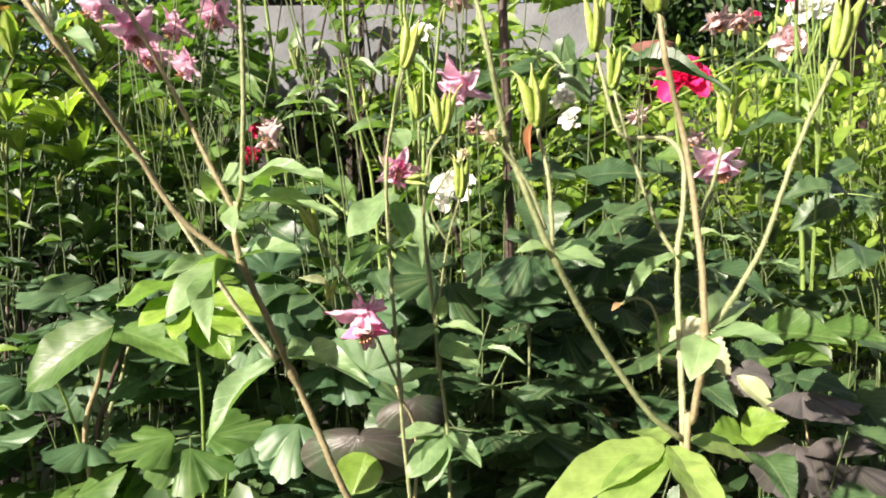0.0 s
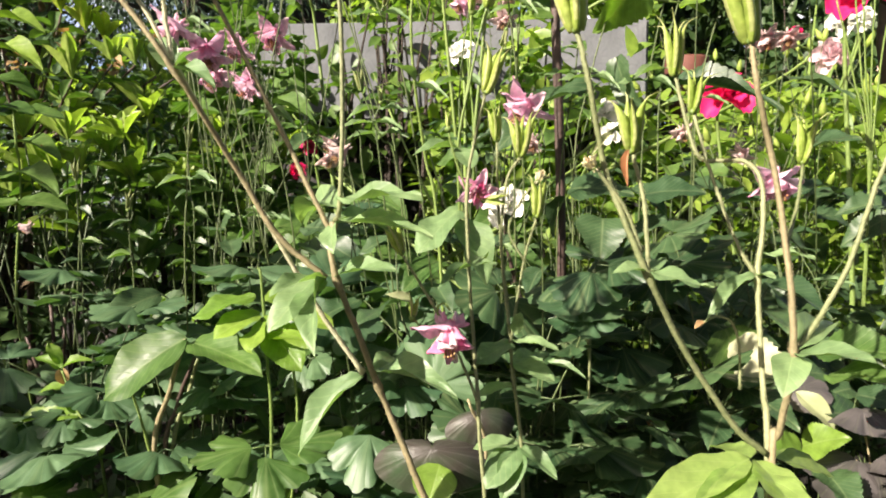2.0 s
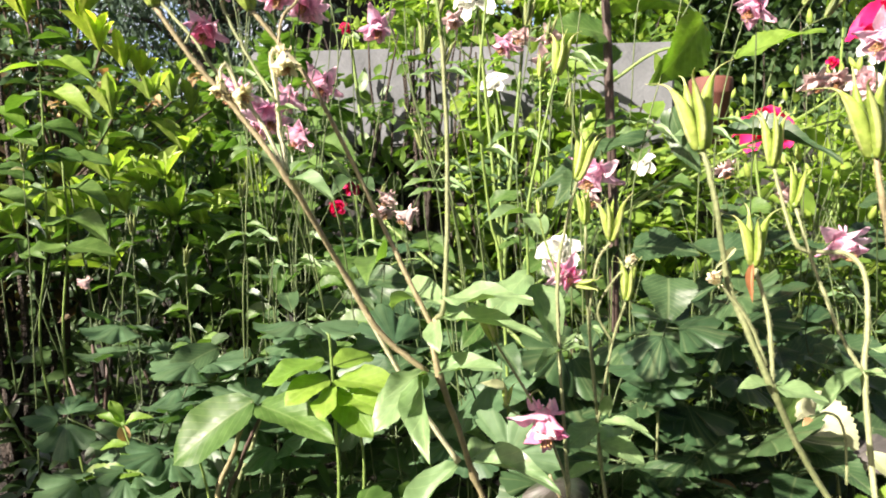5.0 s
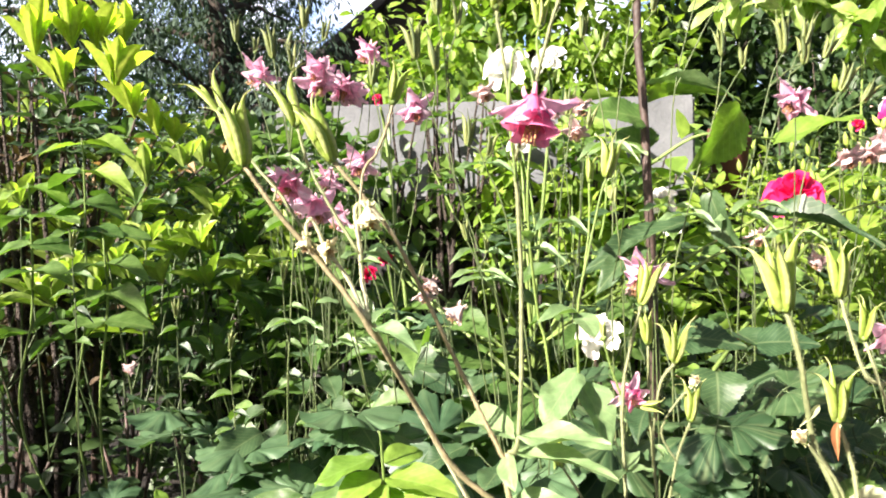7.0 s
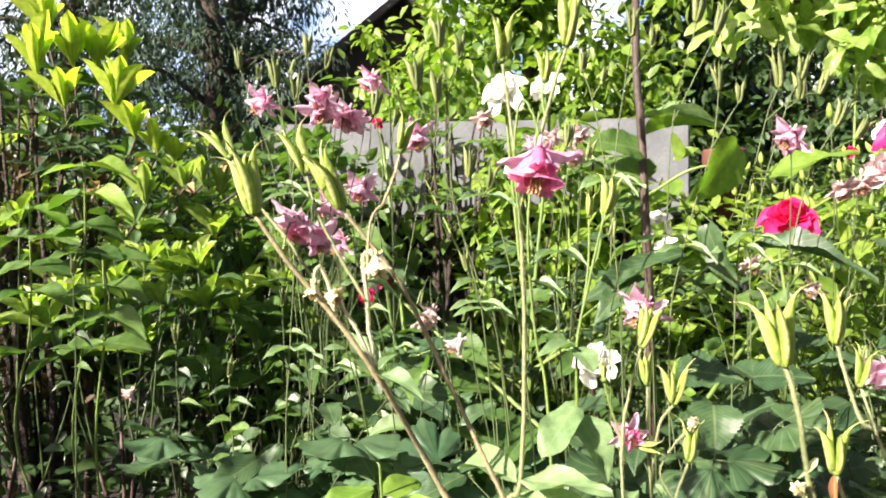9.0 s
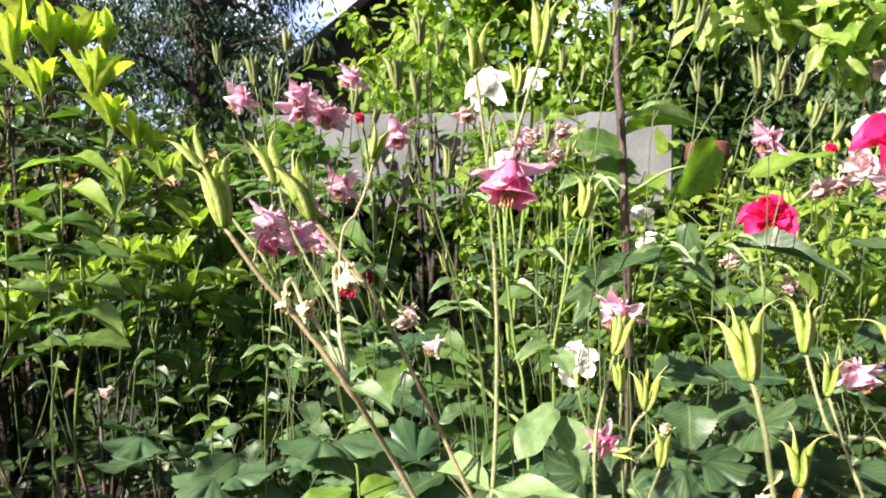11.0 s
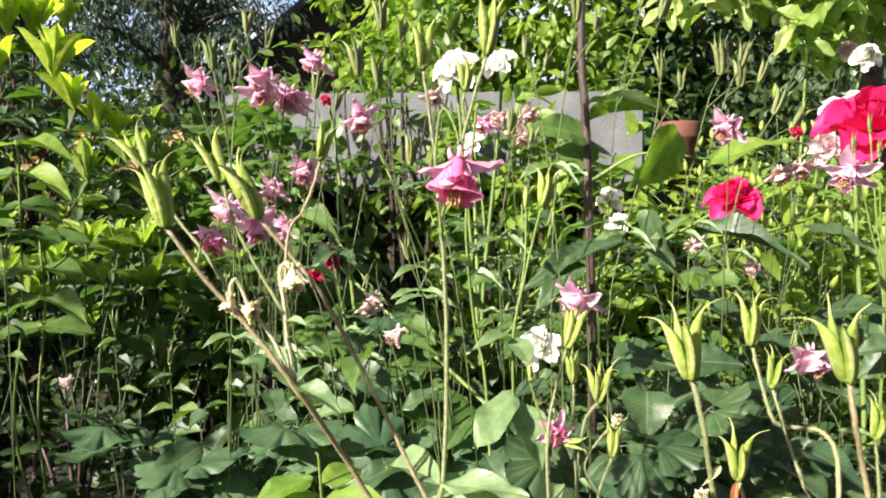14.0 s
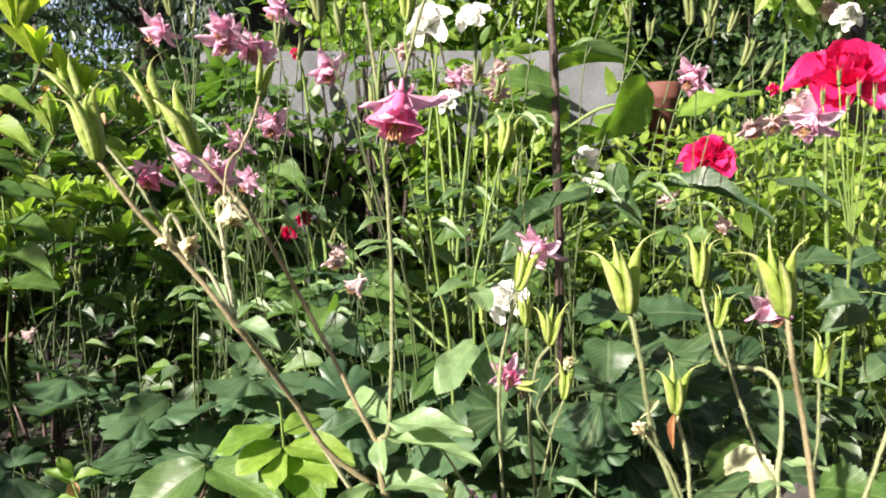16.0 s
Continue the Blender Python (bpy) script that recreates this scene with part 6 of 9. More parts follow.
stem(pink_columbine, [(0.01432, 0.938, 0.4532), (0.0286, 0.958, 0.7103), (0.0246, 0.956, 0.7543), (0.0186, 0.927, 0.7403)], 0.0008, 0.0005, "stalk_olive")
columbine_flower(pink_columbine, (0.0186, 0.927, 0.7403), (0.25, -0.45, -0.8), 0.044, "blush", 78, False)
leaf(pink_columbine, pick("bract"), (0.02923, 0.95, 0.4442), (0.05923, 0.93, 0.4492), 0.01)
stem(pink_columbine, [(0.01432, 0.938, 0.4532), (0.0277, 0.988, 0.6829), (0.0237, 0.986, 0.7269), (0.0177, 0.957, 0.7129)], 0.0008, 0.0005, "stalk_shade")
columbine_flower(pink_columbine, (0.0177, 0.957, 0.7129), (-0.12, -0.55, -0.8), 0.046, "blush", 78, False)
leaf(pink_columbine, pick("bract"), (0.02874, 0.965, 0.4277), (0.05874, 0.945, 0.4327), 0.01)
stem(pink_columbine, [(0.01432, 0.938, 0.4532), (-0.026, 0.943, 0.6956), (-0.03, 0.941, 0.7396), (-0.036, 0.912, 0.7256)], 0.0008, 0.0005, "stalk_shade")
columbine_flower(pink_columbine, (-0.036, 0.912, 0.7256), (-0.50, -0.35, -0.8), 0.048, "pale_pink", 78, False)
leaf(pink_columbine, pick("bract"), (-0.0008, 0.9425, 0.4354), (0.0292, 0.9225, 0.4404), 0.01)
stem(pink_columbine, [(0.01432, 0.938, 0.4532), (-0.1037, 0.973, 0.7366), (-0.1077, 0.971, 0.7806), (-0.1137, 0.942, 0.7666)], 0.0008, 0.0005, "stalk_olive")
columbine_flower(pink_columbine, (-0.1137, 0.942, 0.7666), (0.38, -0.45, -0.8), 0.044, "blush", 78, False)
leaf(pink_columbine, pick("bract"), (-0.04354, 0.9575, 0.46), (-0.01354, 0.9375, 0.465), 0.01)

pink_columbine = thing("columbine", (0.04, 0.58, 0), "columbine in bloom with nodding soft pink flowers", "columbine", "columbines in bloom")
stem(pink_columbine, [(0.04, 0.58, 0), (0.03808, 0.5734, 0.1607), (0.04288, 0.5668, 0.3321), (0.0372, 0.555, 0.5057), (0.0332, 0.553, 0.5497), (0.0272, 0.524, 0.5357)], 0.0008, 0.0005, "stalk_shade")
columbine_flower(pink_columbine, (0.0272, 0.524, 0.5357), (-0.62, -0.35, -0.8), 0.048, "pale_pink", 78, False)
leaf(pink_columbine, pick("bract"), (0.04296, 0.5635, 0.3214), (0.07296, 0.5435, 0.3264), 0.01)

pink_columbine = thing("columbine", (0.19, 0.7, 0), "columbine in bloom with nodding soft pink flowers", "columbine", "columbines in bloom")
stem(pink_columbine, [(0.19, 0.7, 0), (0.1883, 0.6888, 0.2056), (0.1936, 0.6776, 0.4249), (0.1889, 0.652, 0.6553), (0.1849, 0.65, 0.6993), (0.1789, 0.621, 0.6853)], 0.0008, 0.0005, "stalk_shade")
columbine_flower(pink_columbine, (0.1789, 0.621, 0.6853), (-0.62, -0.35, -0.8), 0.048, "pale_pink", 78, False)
leaf(pink_columbine, pick("bract"), (0.1939, 0.672, 0.4112), (0.2239, 0.652, 0.4162), 0.01)

pink_columbine = thing("columbine", (-0.1, 0.75, 0), "columbine in bloom with nodding soft pink flowers", "columbine", "columbines in bloom")
stem(pink_columbine, [(-0.1, 0.75, 0), (-0.1114, 0.754, 0.1594), (-0.1225, 0.758, 0.3293), (-0.1663, 0.778, 0.5012), (-0.1703, 0.776, 0.5452), (-0.1763, 0.747, 0.5312)], 0.0008, 0.0005, "stalk_shade")
pod(pink_columbine, (-0.1763, 0.747, 0.5312), (-0.1803, 0.743, 0.5112), 3, 5, ripe=True)
leaf(pink_columbine, pick("bract"), (-0.132, 0.76, 0.3187), (-0.102, 0.74, 0.3237), 0.01)

pink_columbine = thing("columbine", (-0.07, 0.62, 0), "columbine in bloom with nodding soft pink flowers", "columbine", "columbines in bloom")
stem(pink_columbine, [(-0.07, 0.62, 0), (-0.07771, 0.61, 0.1513), (-0.08256, 0.6, 0.3127), (-0.1114, 0.578, 0.4744), (-0.1154, 0.576, 0.5184), (-0.1214, 0.547, 0.5044)], 0.0008, 0.0005, "stalk_shade")
columbine_flower(pink_columbine, (-0.1214, 0.547, 0.5044), (-0.62, -0.35, -0.8), 0.034, "blush", 38, False)
leaf(pink_columbine, pick("bract"), (-0.08827, 0.595, 0.3026), (-0.05827, 0.575, 0.3076), 0.01)

pink_columbine = thing("columbine", (0.35, 0.75, 0), "columbine in bloom with nodding soft pink flowers", "columbine", "columbines in bloom")
stem(pink_columbine, [(0.35, 0.75, 0), (0.3348, 0.714, 0.1917), (0.3175, 0.678, 0.3962), (0.2588, 0.578, 0.609), (0.2548, 0.576, 0.653), (0.2488, 0.547, 0.639)], 0.0008, 0.0005, "stalk_shade")
columbine_flower(pink_columbine, (0.2488, 0.547, 0.639), (-0.62, -0.35, -0.8), 0.048, "pale_pink", 78, False)
leaf(pink_columbine, pick("bract"), (0.3043, 0.66, 0.3834), (0.3343, 0.64, 0.3884), 0.01)
stem(pink_columbine, [(0.3175, 0.678, 0.3962), (0.2416, 0.608, 0.4515), (0.2376, 0.606, 0.4955), (0.2316, 0.577, 0.4815)], 0.0008, 0.0005, "stalk_olive")
columbine_flower(pink_columbine, (0.2316, 0.577, 0.4815), (0.25, -0.45, -0.8), 0.053, "pale_pink", 78, False)
leaf(pink_columbine, pick("bract"), (0.2949, 0.675, 0.2889), (0.3249, 0.655, 0.2939), 0.01)

pink_columbine = thing("columbine", (0.38, 0.9, 0), "columbine in bloom with pale blush pink flowers", "columbine", "columbines in bloom")
stem(pink_columbine, [(0.38, 0.9, 0), (0.3566, 0.884, 0.1674), (0.3256, 0.868, 0.346), (0.2339, 0.828, 0.528), (0.2299, 0.826, 0.572), (0.2239, 0.797, 0.558)], 0.0008, 0.0005, "stalk_shade")
pod(pink_columbine, (0.2239, 0.797, 0.558), (0.2199, 0.793, 0.538), 3, 5, ripe=True)
leaf(pink_columbine, pick("bract"), (0.3041, 0.86, 0.3348), (0.3341, 0.84, 0.3398), 0.01)
stem(pink_columbine, [(0.3256, 0.868, 0.346), (0.3243, 0.858, 0.623), (0.3203, 0.856, 0.667), (0.3143, 0.827, 0.653)], 0.0008, 0.0005, "stalk_olive")
columbine_flower(pink_columbine, (0.3143, 0.827, 0.653), (0.25, -0.45, -0.8), 0.044, "blush", 78, False)
leaf(pink_columbine, pick("bract"), (0.3539, 0.875, 0.3918), (0.3839, 0.855, 0.3968), 0.01)
stem(pink_columbine, [(0.3256, 0.868, 0.346), (0.3657, 0.888, 0.6317), (0.3617, 0.886, 0.6757), (0.3557, 0.857, 0.6617)], 0.0008, 0.0005, "stalk_shade")
columbine_flower(pink_columbine, (0.3557, 0.857, 0.6617), (-0.12, -0.55, -0.8), 0.046, "blush", 78, False)
leaf(pink_columbine, pick("bract"), (0.3766, 0.89, 0.397), (0.4066, 0.87, 0.402), 0.01)

pink_columbine = thing("columbine", (0.3, 1, 0), "columbine in bloom with pale blush pink flowers", "columbine", "columbines in bloom")
stem(pink_columbine, [(0.3, 1, 0), (0.3061, 0.994, 0.1579), (0.3243, 0.988, 0.3262), (0.3508, 0.978, 0.4962), (0.3468, 0.976, 0.5402), (0.3408, 0.947, 0.5262)], 0.0008, 0.0005, "stalk_shade")
columbine_flower(pink_columbine, (0.3408, 0.947, 0.5262), (-0.62, -0.35, -0.8), 0.040, "blush", 78, False)
leaf(pink_columbine, pick("bract"), (0.3324, 0.985, 0.3157), (0.3624, 0.965, 0.3207), 0.01)
stem(pink_columbine, [(0.3243, 0.988, 0.3262), (0.2743, 1.008, 0.5303), (0.2703, 1.006, 0.5743), (0.2643, 0.977, 0.5603)], 0.0008, 0.0005, "stalk_olive")
columbine_flower(pink_columbine, (0.2643, 0.977, 0.5603), (0.25, -0.45, -0.8), 0.044, "blush", 78, False)
leaf(pink_columbine, pick("bract"), (0.2904, 1, 0.3362), (0.3204, 0.98, 0.3412), 0.01)

pink_columbine = thing("columbine", (-0.33, 0.74, 0), "columbine in bloom with pale blush pink flowers", "columbine", "columbines in bloom")
stem(pink_columbine, [(-0.33, 0.74, 0), (-0.35, 0.726, 0.1309), (-0.3754, 0.712, 0.2706), (-0.4534, 0.678, 0.4064), (-0.4574, 0.676, 0.4504), (-0.4634, 0.647, 0.4364)], 0.0008, 0.0005, "stalk_shade")
columbine_flower(pink_columbine, (-0.4634, 0.647, 0.4364), (-0.62, -0.35, -0.8), 0.024, "blush", 38, False)
leaf(pink_columbine, pick("bract"), (-0.3934, 0.705, 0.2618), (-0.3634, 0.685, 0.2668), 0.01)

pink_columbine = thing("columbine", (-0.3, 0.8, 0), "columbine in bloom with nodding soft pink flowers", "columbine", "columbines in bloom")
stem(pink_columbine, [(-0.3, 0.8, 0), (-0.2928, 0.794, 0.2195), (-0.2727, 0.788, 0.4536), (-0.2418, 0.778, 0.7016), (-0.2458, 0.776, 0.7456), (-0.2518, 0.747, 0.7316)], 0.0008, 0.0005, "stalk_shade")
columbine_flower(pink_columbine, (-0.2518, 0.747, 0.7316), (-0.62, -0.35, -0.8), 0.048, "pale_pink", 78, False)
leaf(pink_columbine, pick("bract"), (-0.2635, 0.785, 0.439), (-0.2335, 0.765, 0.444), 0.01)

pink_columbine = thing("columbine", (-0.27, 0.86, 0), "columbine in bloom with nodding soft pink flowers", "columbine", "columbines in bloom")
stem(pink_columbine, [(-0.27, 0.86, 0), (-0.2763, 0.834, 0.2355), (-0.2787, 0.808, 0.4866), (-0.3017, 0.738, 0.7549), (-0.3057, 0.736, 0.7989), (-0.3117, 0.707, 0.7849)], 0.0008, 0.0005, "stalk_shade")
pod(pink_columbine, (-0.3117, 0.707, 0.7849), (-0.3157, 0.703, 0.7649), 3, 5, ripe=True)
leaf(pink_columbine, pick("bract"), (-0.2829, 0.795, 0.4709), (-0.2529, 0.775, 0.4759), 0.01)
stem(pink_columbine, [(-0.2787, 0.808, 0.4866), (-0.3128, 0.798, 0.5823), (-0.3168, 0.796, 0.6263), (-0.3228, 0.78, 0.6123)], 0.0008, 0.0005, "stalk_shade")
columbine_flower(pink_columbine, (-0.3228, 0.78, 0.6123), (-0.12, -0.55, -0.8), 0.057, "pale_pink", 78, False)
leaf(pink_columbine, pick("bract"), (-0.289, 0.825, 0.3674), (-0.259, 0.805, 0.3724), 0.01)
stem(pink_columbine, [(-0.2787, 0.808, 0.4866), (-0.2542, 0.753, 0.5611), (-0.2582, 0.751, 0.6051), (-0.2642, 0.735, 0.5911)], 0.0008, 0.0005, "stalk_shade")
columbine_flower(pink_columbine, (-0.2642, 0.735, 0.5911), (-0.50, -0.35, -0.8), 0.048, "pale_pink", 78, False)
leaf(pink_columbine, pick("bract"), (-0.2568, 0.8025, 0.3547), (-0.2268, 0.7825, 0.3597), 0.01)

pink_columbine = thing("columbine", (0, 0.9, 0), "columbine in bloom with nodding soft pink flowers", "columbine", "columbines in bloom")
stem(pink_columbine, [(0, 0.9, 0), (0.00156, 0.838, 0.1814), (0.01216, 0.776, 0.375), (0.0204, 0.598, 0.5748), (0.0164, 0.596, 0.6188), (0.0104, 0.58, 0.6048)], 0.0008, 0.0005, "stalk_shade")
pod(pink_columbine, (0.0104, 0.58, 0.6048), (0.0064, 0.576, 0.5848), 3, 5, ripe=True)
leaf(pink_columbine, pick("bract"), (0.01572, 0.745, 0.3629), (0.04572, 0.725, 0.3679), 0.01)
stem(pink_columbine, [(0.01216, 0.776, 0.375), (0.0475, 0.658, 0.4888), (0.0435, 0.656, 0.5328), (0.0375, 0.64, 0.5188)], 0.0008, 0.0005, "stalk_shade")
columbine_flower(pink_columbine, (0.0375, 0.64, 0.5188), (-0.12, -0.55, -0.8), 0.034, "blush", 38, False)
leaf(pink_columbine, pick("bract"), (0.03062, 0.775, 0.3113), (0.06062, 0.755, 0.3163), 0.01)

pink_columbine = thing("columbine", (0.25, 0.9, 0), "columbine in bloom with pale blush pink flowers", "columbine", "columbines in bloom")
stem(pink_columbine, [(0.25, 0.9, 0), (0.2516, 0.854, 0.1451), (0.2623, 0.808, 0.2998), (0.2708, 0.678, 0.4536), (0.2668, 0.676, 0.4976), (0.2608, 0.66, 0.4836)], 0.0008, 0.0005, "stalk_shade")
pod(pink_columbine, (0.2608, 0.66, 0.4836), (0.2568, 0.656, 0.4636), 3, 5, ripe=True)
leaf(pink_columbine, pick("bract"), (0.2659, 0.785, 0.2902), (0.2959, 0.765, 0.2952), 0.01)

pink_columbine = thing("columbine", (-0.12, 0.7, 0), "columbine in bloom with pale blush pink flowers", "columbine", "columbines in bloom")
stem(pink_columbine, [(-0.12, 0.7, 0), (-0.1252, 0.694, 0.1559), (-0.1259, 0.688, 0.3222), (-0.1447, 0.678, 0.4896), (-0.1487, 0.676, 0.5336), (-0.1547, 0.66, 0.5196)], 0.0008, 0.0005, "stalk_shade")
columbine_flower(pink_columbine, (-0.1547, 0.66, 0.5196), (-0.62, -0.35, -0.8), 0.032, "blush", 50, False)
leaf(pink_columbine, pick("bract"), (-0.1291, 0.685, 0.3118), (-0.09909, 0.665, 0.3168), 0.01)
stem(pink_columbine, [(-0.1259, 0.688, 0.3222), (-0.16, 0.708, 0.4777), (-0.164, 0.706, 0.5217), (-0.17, 0.69, 0.5077)], 0.0008, 0.0005, "stalk_olive")
columbine_flower(pink_columbine, (-0.17, 0.69, 0.5077), (0.25, -0.45, -0.8), 0.034, "blush", 46, False)
leaf(pink_columbine, pick("bract"), (-0.1375, 0.7, 0.3046), (-0.1075, 0.68, 0.3096), 0.01)


# ---- single plants low between them ----

broad_plant = thing("young_shrub", (-0.27, 0.6, 0), "young shrub with brown canes, a broad toothed leaf and lime leaves", "shrub")
stem(broad_plant, [(-0.27, 0.6, 0), (-0.3124, 0.59, 0.2077), (-0.2838, 0.565, 0.2953), (-0.2585, 0.541, 0.3434)], 0.0032, 0.0016, "stalk_red", name="cane")
stem(broad_plant, [(-0.265, 0.605, 0), (-0.304, 0.595, 0.2059), (-0.2848, 0.58, 0.2755), (-0.2618, 0.565, 0.321)], 0.003, 0.0016, "cane", name="cane")
stem(broad_plant, [(-0.262, 0.61, 0), (-0.2998, 0.6, 0.2041), (-0.2772, 0.59, 0.2886), (-0.2655, 0.58, 0.3174)], 0.0028, 0.0014, "stalk", name="cane")
stem(broad_plant, [(-0.28, 0.61, 0), (-0.3126, 0.59, 0.2023), (-0.3159, 0.57, 0.2675), (-0.3135, 0.55, 0.2988)], 0.0018, 0.001, "stalk_green", name="cane")
leaf(broad_plant, LEAF["mid_leaf"][0], (-0.2575, 0.541, 0.3444), (-0.32, 0.508, 0.3069), 0.048, (-0.05, -0.75, 0.7))
leaf(broad_plant, LEAF["mid_leaf"][0], (-0.259, 0.55, 0.3382), (-0.1846, 0.49, 0.3432), 0.034, (0.1, -0.6, 0.8))
leaf(broad_plant, pick("blue_leaf_lobed"), (-0.2668, 0.56, 0.342), (-0.3094, 0.55, 0.3555), 0.03)

lime_plant = thing("young_shrub", (-0.2, 0.56, 0), "young shrub with glossy lime green rounded leaves", "shrub")
stem(lime_plant, [(-0.2, 0.56, 0), (-0.1858, 0.54, 0.2509), (-0.185, 0.53, 0.3304), (-0.1872, 0.525, 0.3962), (-0.1894, 0.525, 0.4054)], 0.0018, 0.001, "stalk_green")
stem(lime_plant, [(-0.2, 0.565, 0), (-0.1677, 0.55, 0.2478), (-0.1666, 0.54, 0.3237), (-0.1673, 0.535, 0.3532)], 0.0015, 0.001, "stalk_green")
leaf(lime_plant, pick("lime_leaf"), (-0.1937, 0.53, 0.3817), (-0.2398, 0.51, 0.3704), 0.0288, (0, -0.3, 1))
leaf(lime_plant, pick("lime_leaf"), (-0.1901, 0.53, 0.3678), (-0.2178, 0.5, 0.359), 0.0288, (0, -0.5, 1))
leaf(lime_plant, pick("lime_leaf"), (-0.1893, 0.53, 0.3608), (-0.1863, 0.49, 0.3484), 0.024, (-0.3, -0.8, 0.5))
leaf(lime_plant, pick("lime_leaf"), (-0.1846, 0.53, 0.3585), (-0.1511, 0.5, 0.3335), 0.0312, (0.2, -0.9, 0.4))
leaf(lime_plant, pick("lime_leaf"), (-0.1845, 0.53, 0.3655), (-0.1265, 0.5, 0.3735), 0.0312, (0, -0.4, 1))
leaf(lime_plant, pick("lime_leaf"), (-0.1867, 0.53, 0.3771), (-0.1566, 0.55, 0.3865), 0.0264, (0, -0.5, 1))
leaf(lime_plant, pick("lime_leaf"), (-0.18, 0.53, 0.3539), (-0.1374, 0.49, 0.3557), 0.0288, (0.1, -0.5, 0.9))

young_shoot = thing("rose_shoot", (-0.37, 0.62, 0), "young rose shoot with yellow-bronze tip leaves", "rose shoot")
stem(young_shoot, [(-0.37, 0.62, 0), (-0.3698, 0.6, 0.2075), (-0.3919, 0.598, 0.2623), (-0.406, 0.598, 0.3027)], 0.0016, 0.001, "stalk_green")
leaf(young_shoot, pick("lime_leaf"), (-0.4044, 0.598, 0.3), (-0.4287, 0.598, 0.3184), 0.014)
leaf(young_shoot, pick("dry"), (-0.406, 0.598, 0.3027), (-0.4033, 0.598, 0.2838), 0.012)
leaf(young_shoot, pick("lime_leaf"), (-0.4043, 0.598, 0.3027), (-0.3818, 0.598, 0.3166), 0.014)
leaf(young_shoot, pick("lime_leaf"), (-0.4059, 0.598, 0.3054), (-0.4173, 0.598, 0.3267), 0.012)
leaf(young_shoot, pick("lime_leaf"), (-0.4022, 0.598, 0.2838), (-0.43, 0.598, 0.2832), 0.014)
leaf(young_shoot, pick("lime_leaf_toothed"), (-0.3893, 0.598, 0.257), (-0.4731, 0.598, 0.2561), 0.022)
leaf(young_shoot, pick("mid_leaf_toothed"), (-0.3866, 0.598, 0.2543), (-0.4149, 0.598, 0.2372), 0.014)
leaf(young_shoot, pick("mid_leaf_toothed"), (-0.3919, 0.598, 0.2596), (-0.4079, 0.598, 0.2783), 0.012)
leaf(young_shoot, pick("lime_leaf"), (-0.3707, 0.598, 0.2302), (-0.3567, 0.598, 0.2387), 0.01)
leaf(young_shoot, pick("lime_leaf"), (-0.3683, 0.598, 0.2193), (-0.3649, 0.598, 0.2412), 0.01)

dark_coral_bells = thing("coral_bells", (-0.03, 0.5, 0), "dark purple-bronze rounded leaf with a satin sheen", "coral bells")
stem(dark_coral_bells, [(-0.03, 0.5, 0), (-0.0051, 0.46, 0.2605), (-0.0172, 0.44, 0.3252)], 0.0014, 0.001, "stalk_red")
leaf(dark_coral_bells, LEAF["purple_leaf_heart"][0], (-0.0418, 0.44, 0.2903), (-0.0409, 0.422, 0.2574), 0.076, (0.05, -0.7, 0.7))
leaf(dark_coral_bells, LEAF["purple_leaf_heart"][0], (-0.0087, 0.475, 0.3049), (-0.0015, 0.46, 0.2838), 0.05, (0.1, -0.6, 0.7))
leaf(dark_coral_bells, LEAF["blue_leaf_lobed"][1], (-0.0895, 0.4700, 0.2887), (-0.0964, 0.4300, 0.2515), 0.05, (0, -0.6, 0.8))
leaf(dark_coral_bells, LEAF["mid_leaf_trefoil"][0], (-0.1676, 0.4700, 0.2784), (-0.1532, 0.4250, 0.2599), 0.062, (0, -0.6, 0.8))
leaf(dark_coral_bells, LEAF["blue_leaf_lobed"][0], (-0.0432, 0.49, 0.3207), (-0.0218, 0.49, 0.3576), 0.066, (0, -0.9, 0.4))
leaf(dark_coral_bells, pick("lime_leaf"), (-0.0357, 0.43, 0.2837), (-0.0418, 0.41, 0.2674), 0.03, (0, -0.8, 0.5))

chewed_plant = thing("bramble", (0.22, 0.62, 0), "low plant with a chewed leaf, its sunlit half painted as a paler leaf", "bramble")
stem(chewed_plant, [(0.22, 0.62, 0), (0.2482, 0.6, 0.2097), (0.2365, 0.59, 0.2942), (0.2234, 0.585, 0.3447)], 0.0014, 0.001, "stalk")
# one leaf in two: green for its shaded half, pale for its sunlit half
leaf(chewed_plant, LEAF["mid_leaf_toothed"][0], (0.2019, 0.59, 0.3482), (0.2229, 0.57, 0.2959), 0.056, (0.25, -0.9, 0.35))
leaf(chewed_plant, LEAF["pale_leaf_toothed"][0], (0.2109, 0.585, 0.3413), (0.2527, 0.56, 0.281), 0.04, (-0.3, -0.8, 0.5))
leaf(chewed_plant, LEAF["pale_leaf"][1], (0.254, 0.57, 0.2993), (0.2826, 0.55, 0.2771), 0.017, (-0.2, -0.7, 0.6))
leaf(chewed_plant, pick("purple_leaf_lobed"), (0.2651, 0.58, 0.3016), (0.2756, 0.56, 0.2771), 0.04, (0.1, -0.8, 0.5))
leaf(chewed_plant, pick("lime_leaf_toothed"), (0.2483, 0.54, 0.2626), (0.27, 0.52, 0.2816), 0.034, (0, -0.6, 0.8))
leaf(chewed_plant, pick("lime_leaf_toothed"), (0.2484, 0.54, 0.2603), (0.2221, 0.52, 0.2692), 0.03, (0, -0.6, 0.8))
leaf(chewed_plant, pick("dry"), (0.1357, 0.59, 0.2667), (0.1572, 0.57, 0.2565), 0.012)
leaf(chewed_plant, pick("mid_leaf_toothed"), (0.2389, 0.49, 0.3497), (0.2664, 0.45, 0.3696), 0.04, (0, -0.6, 0.8))
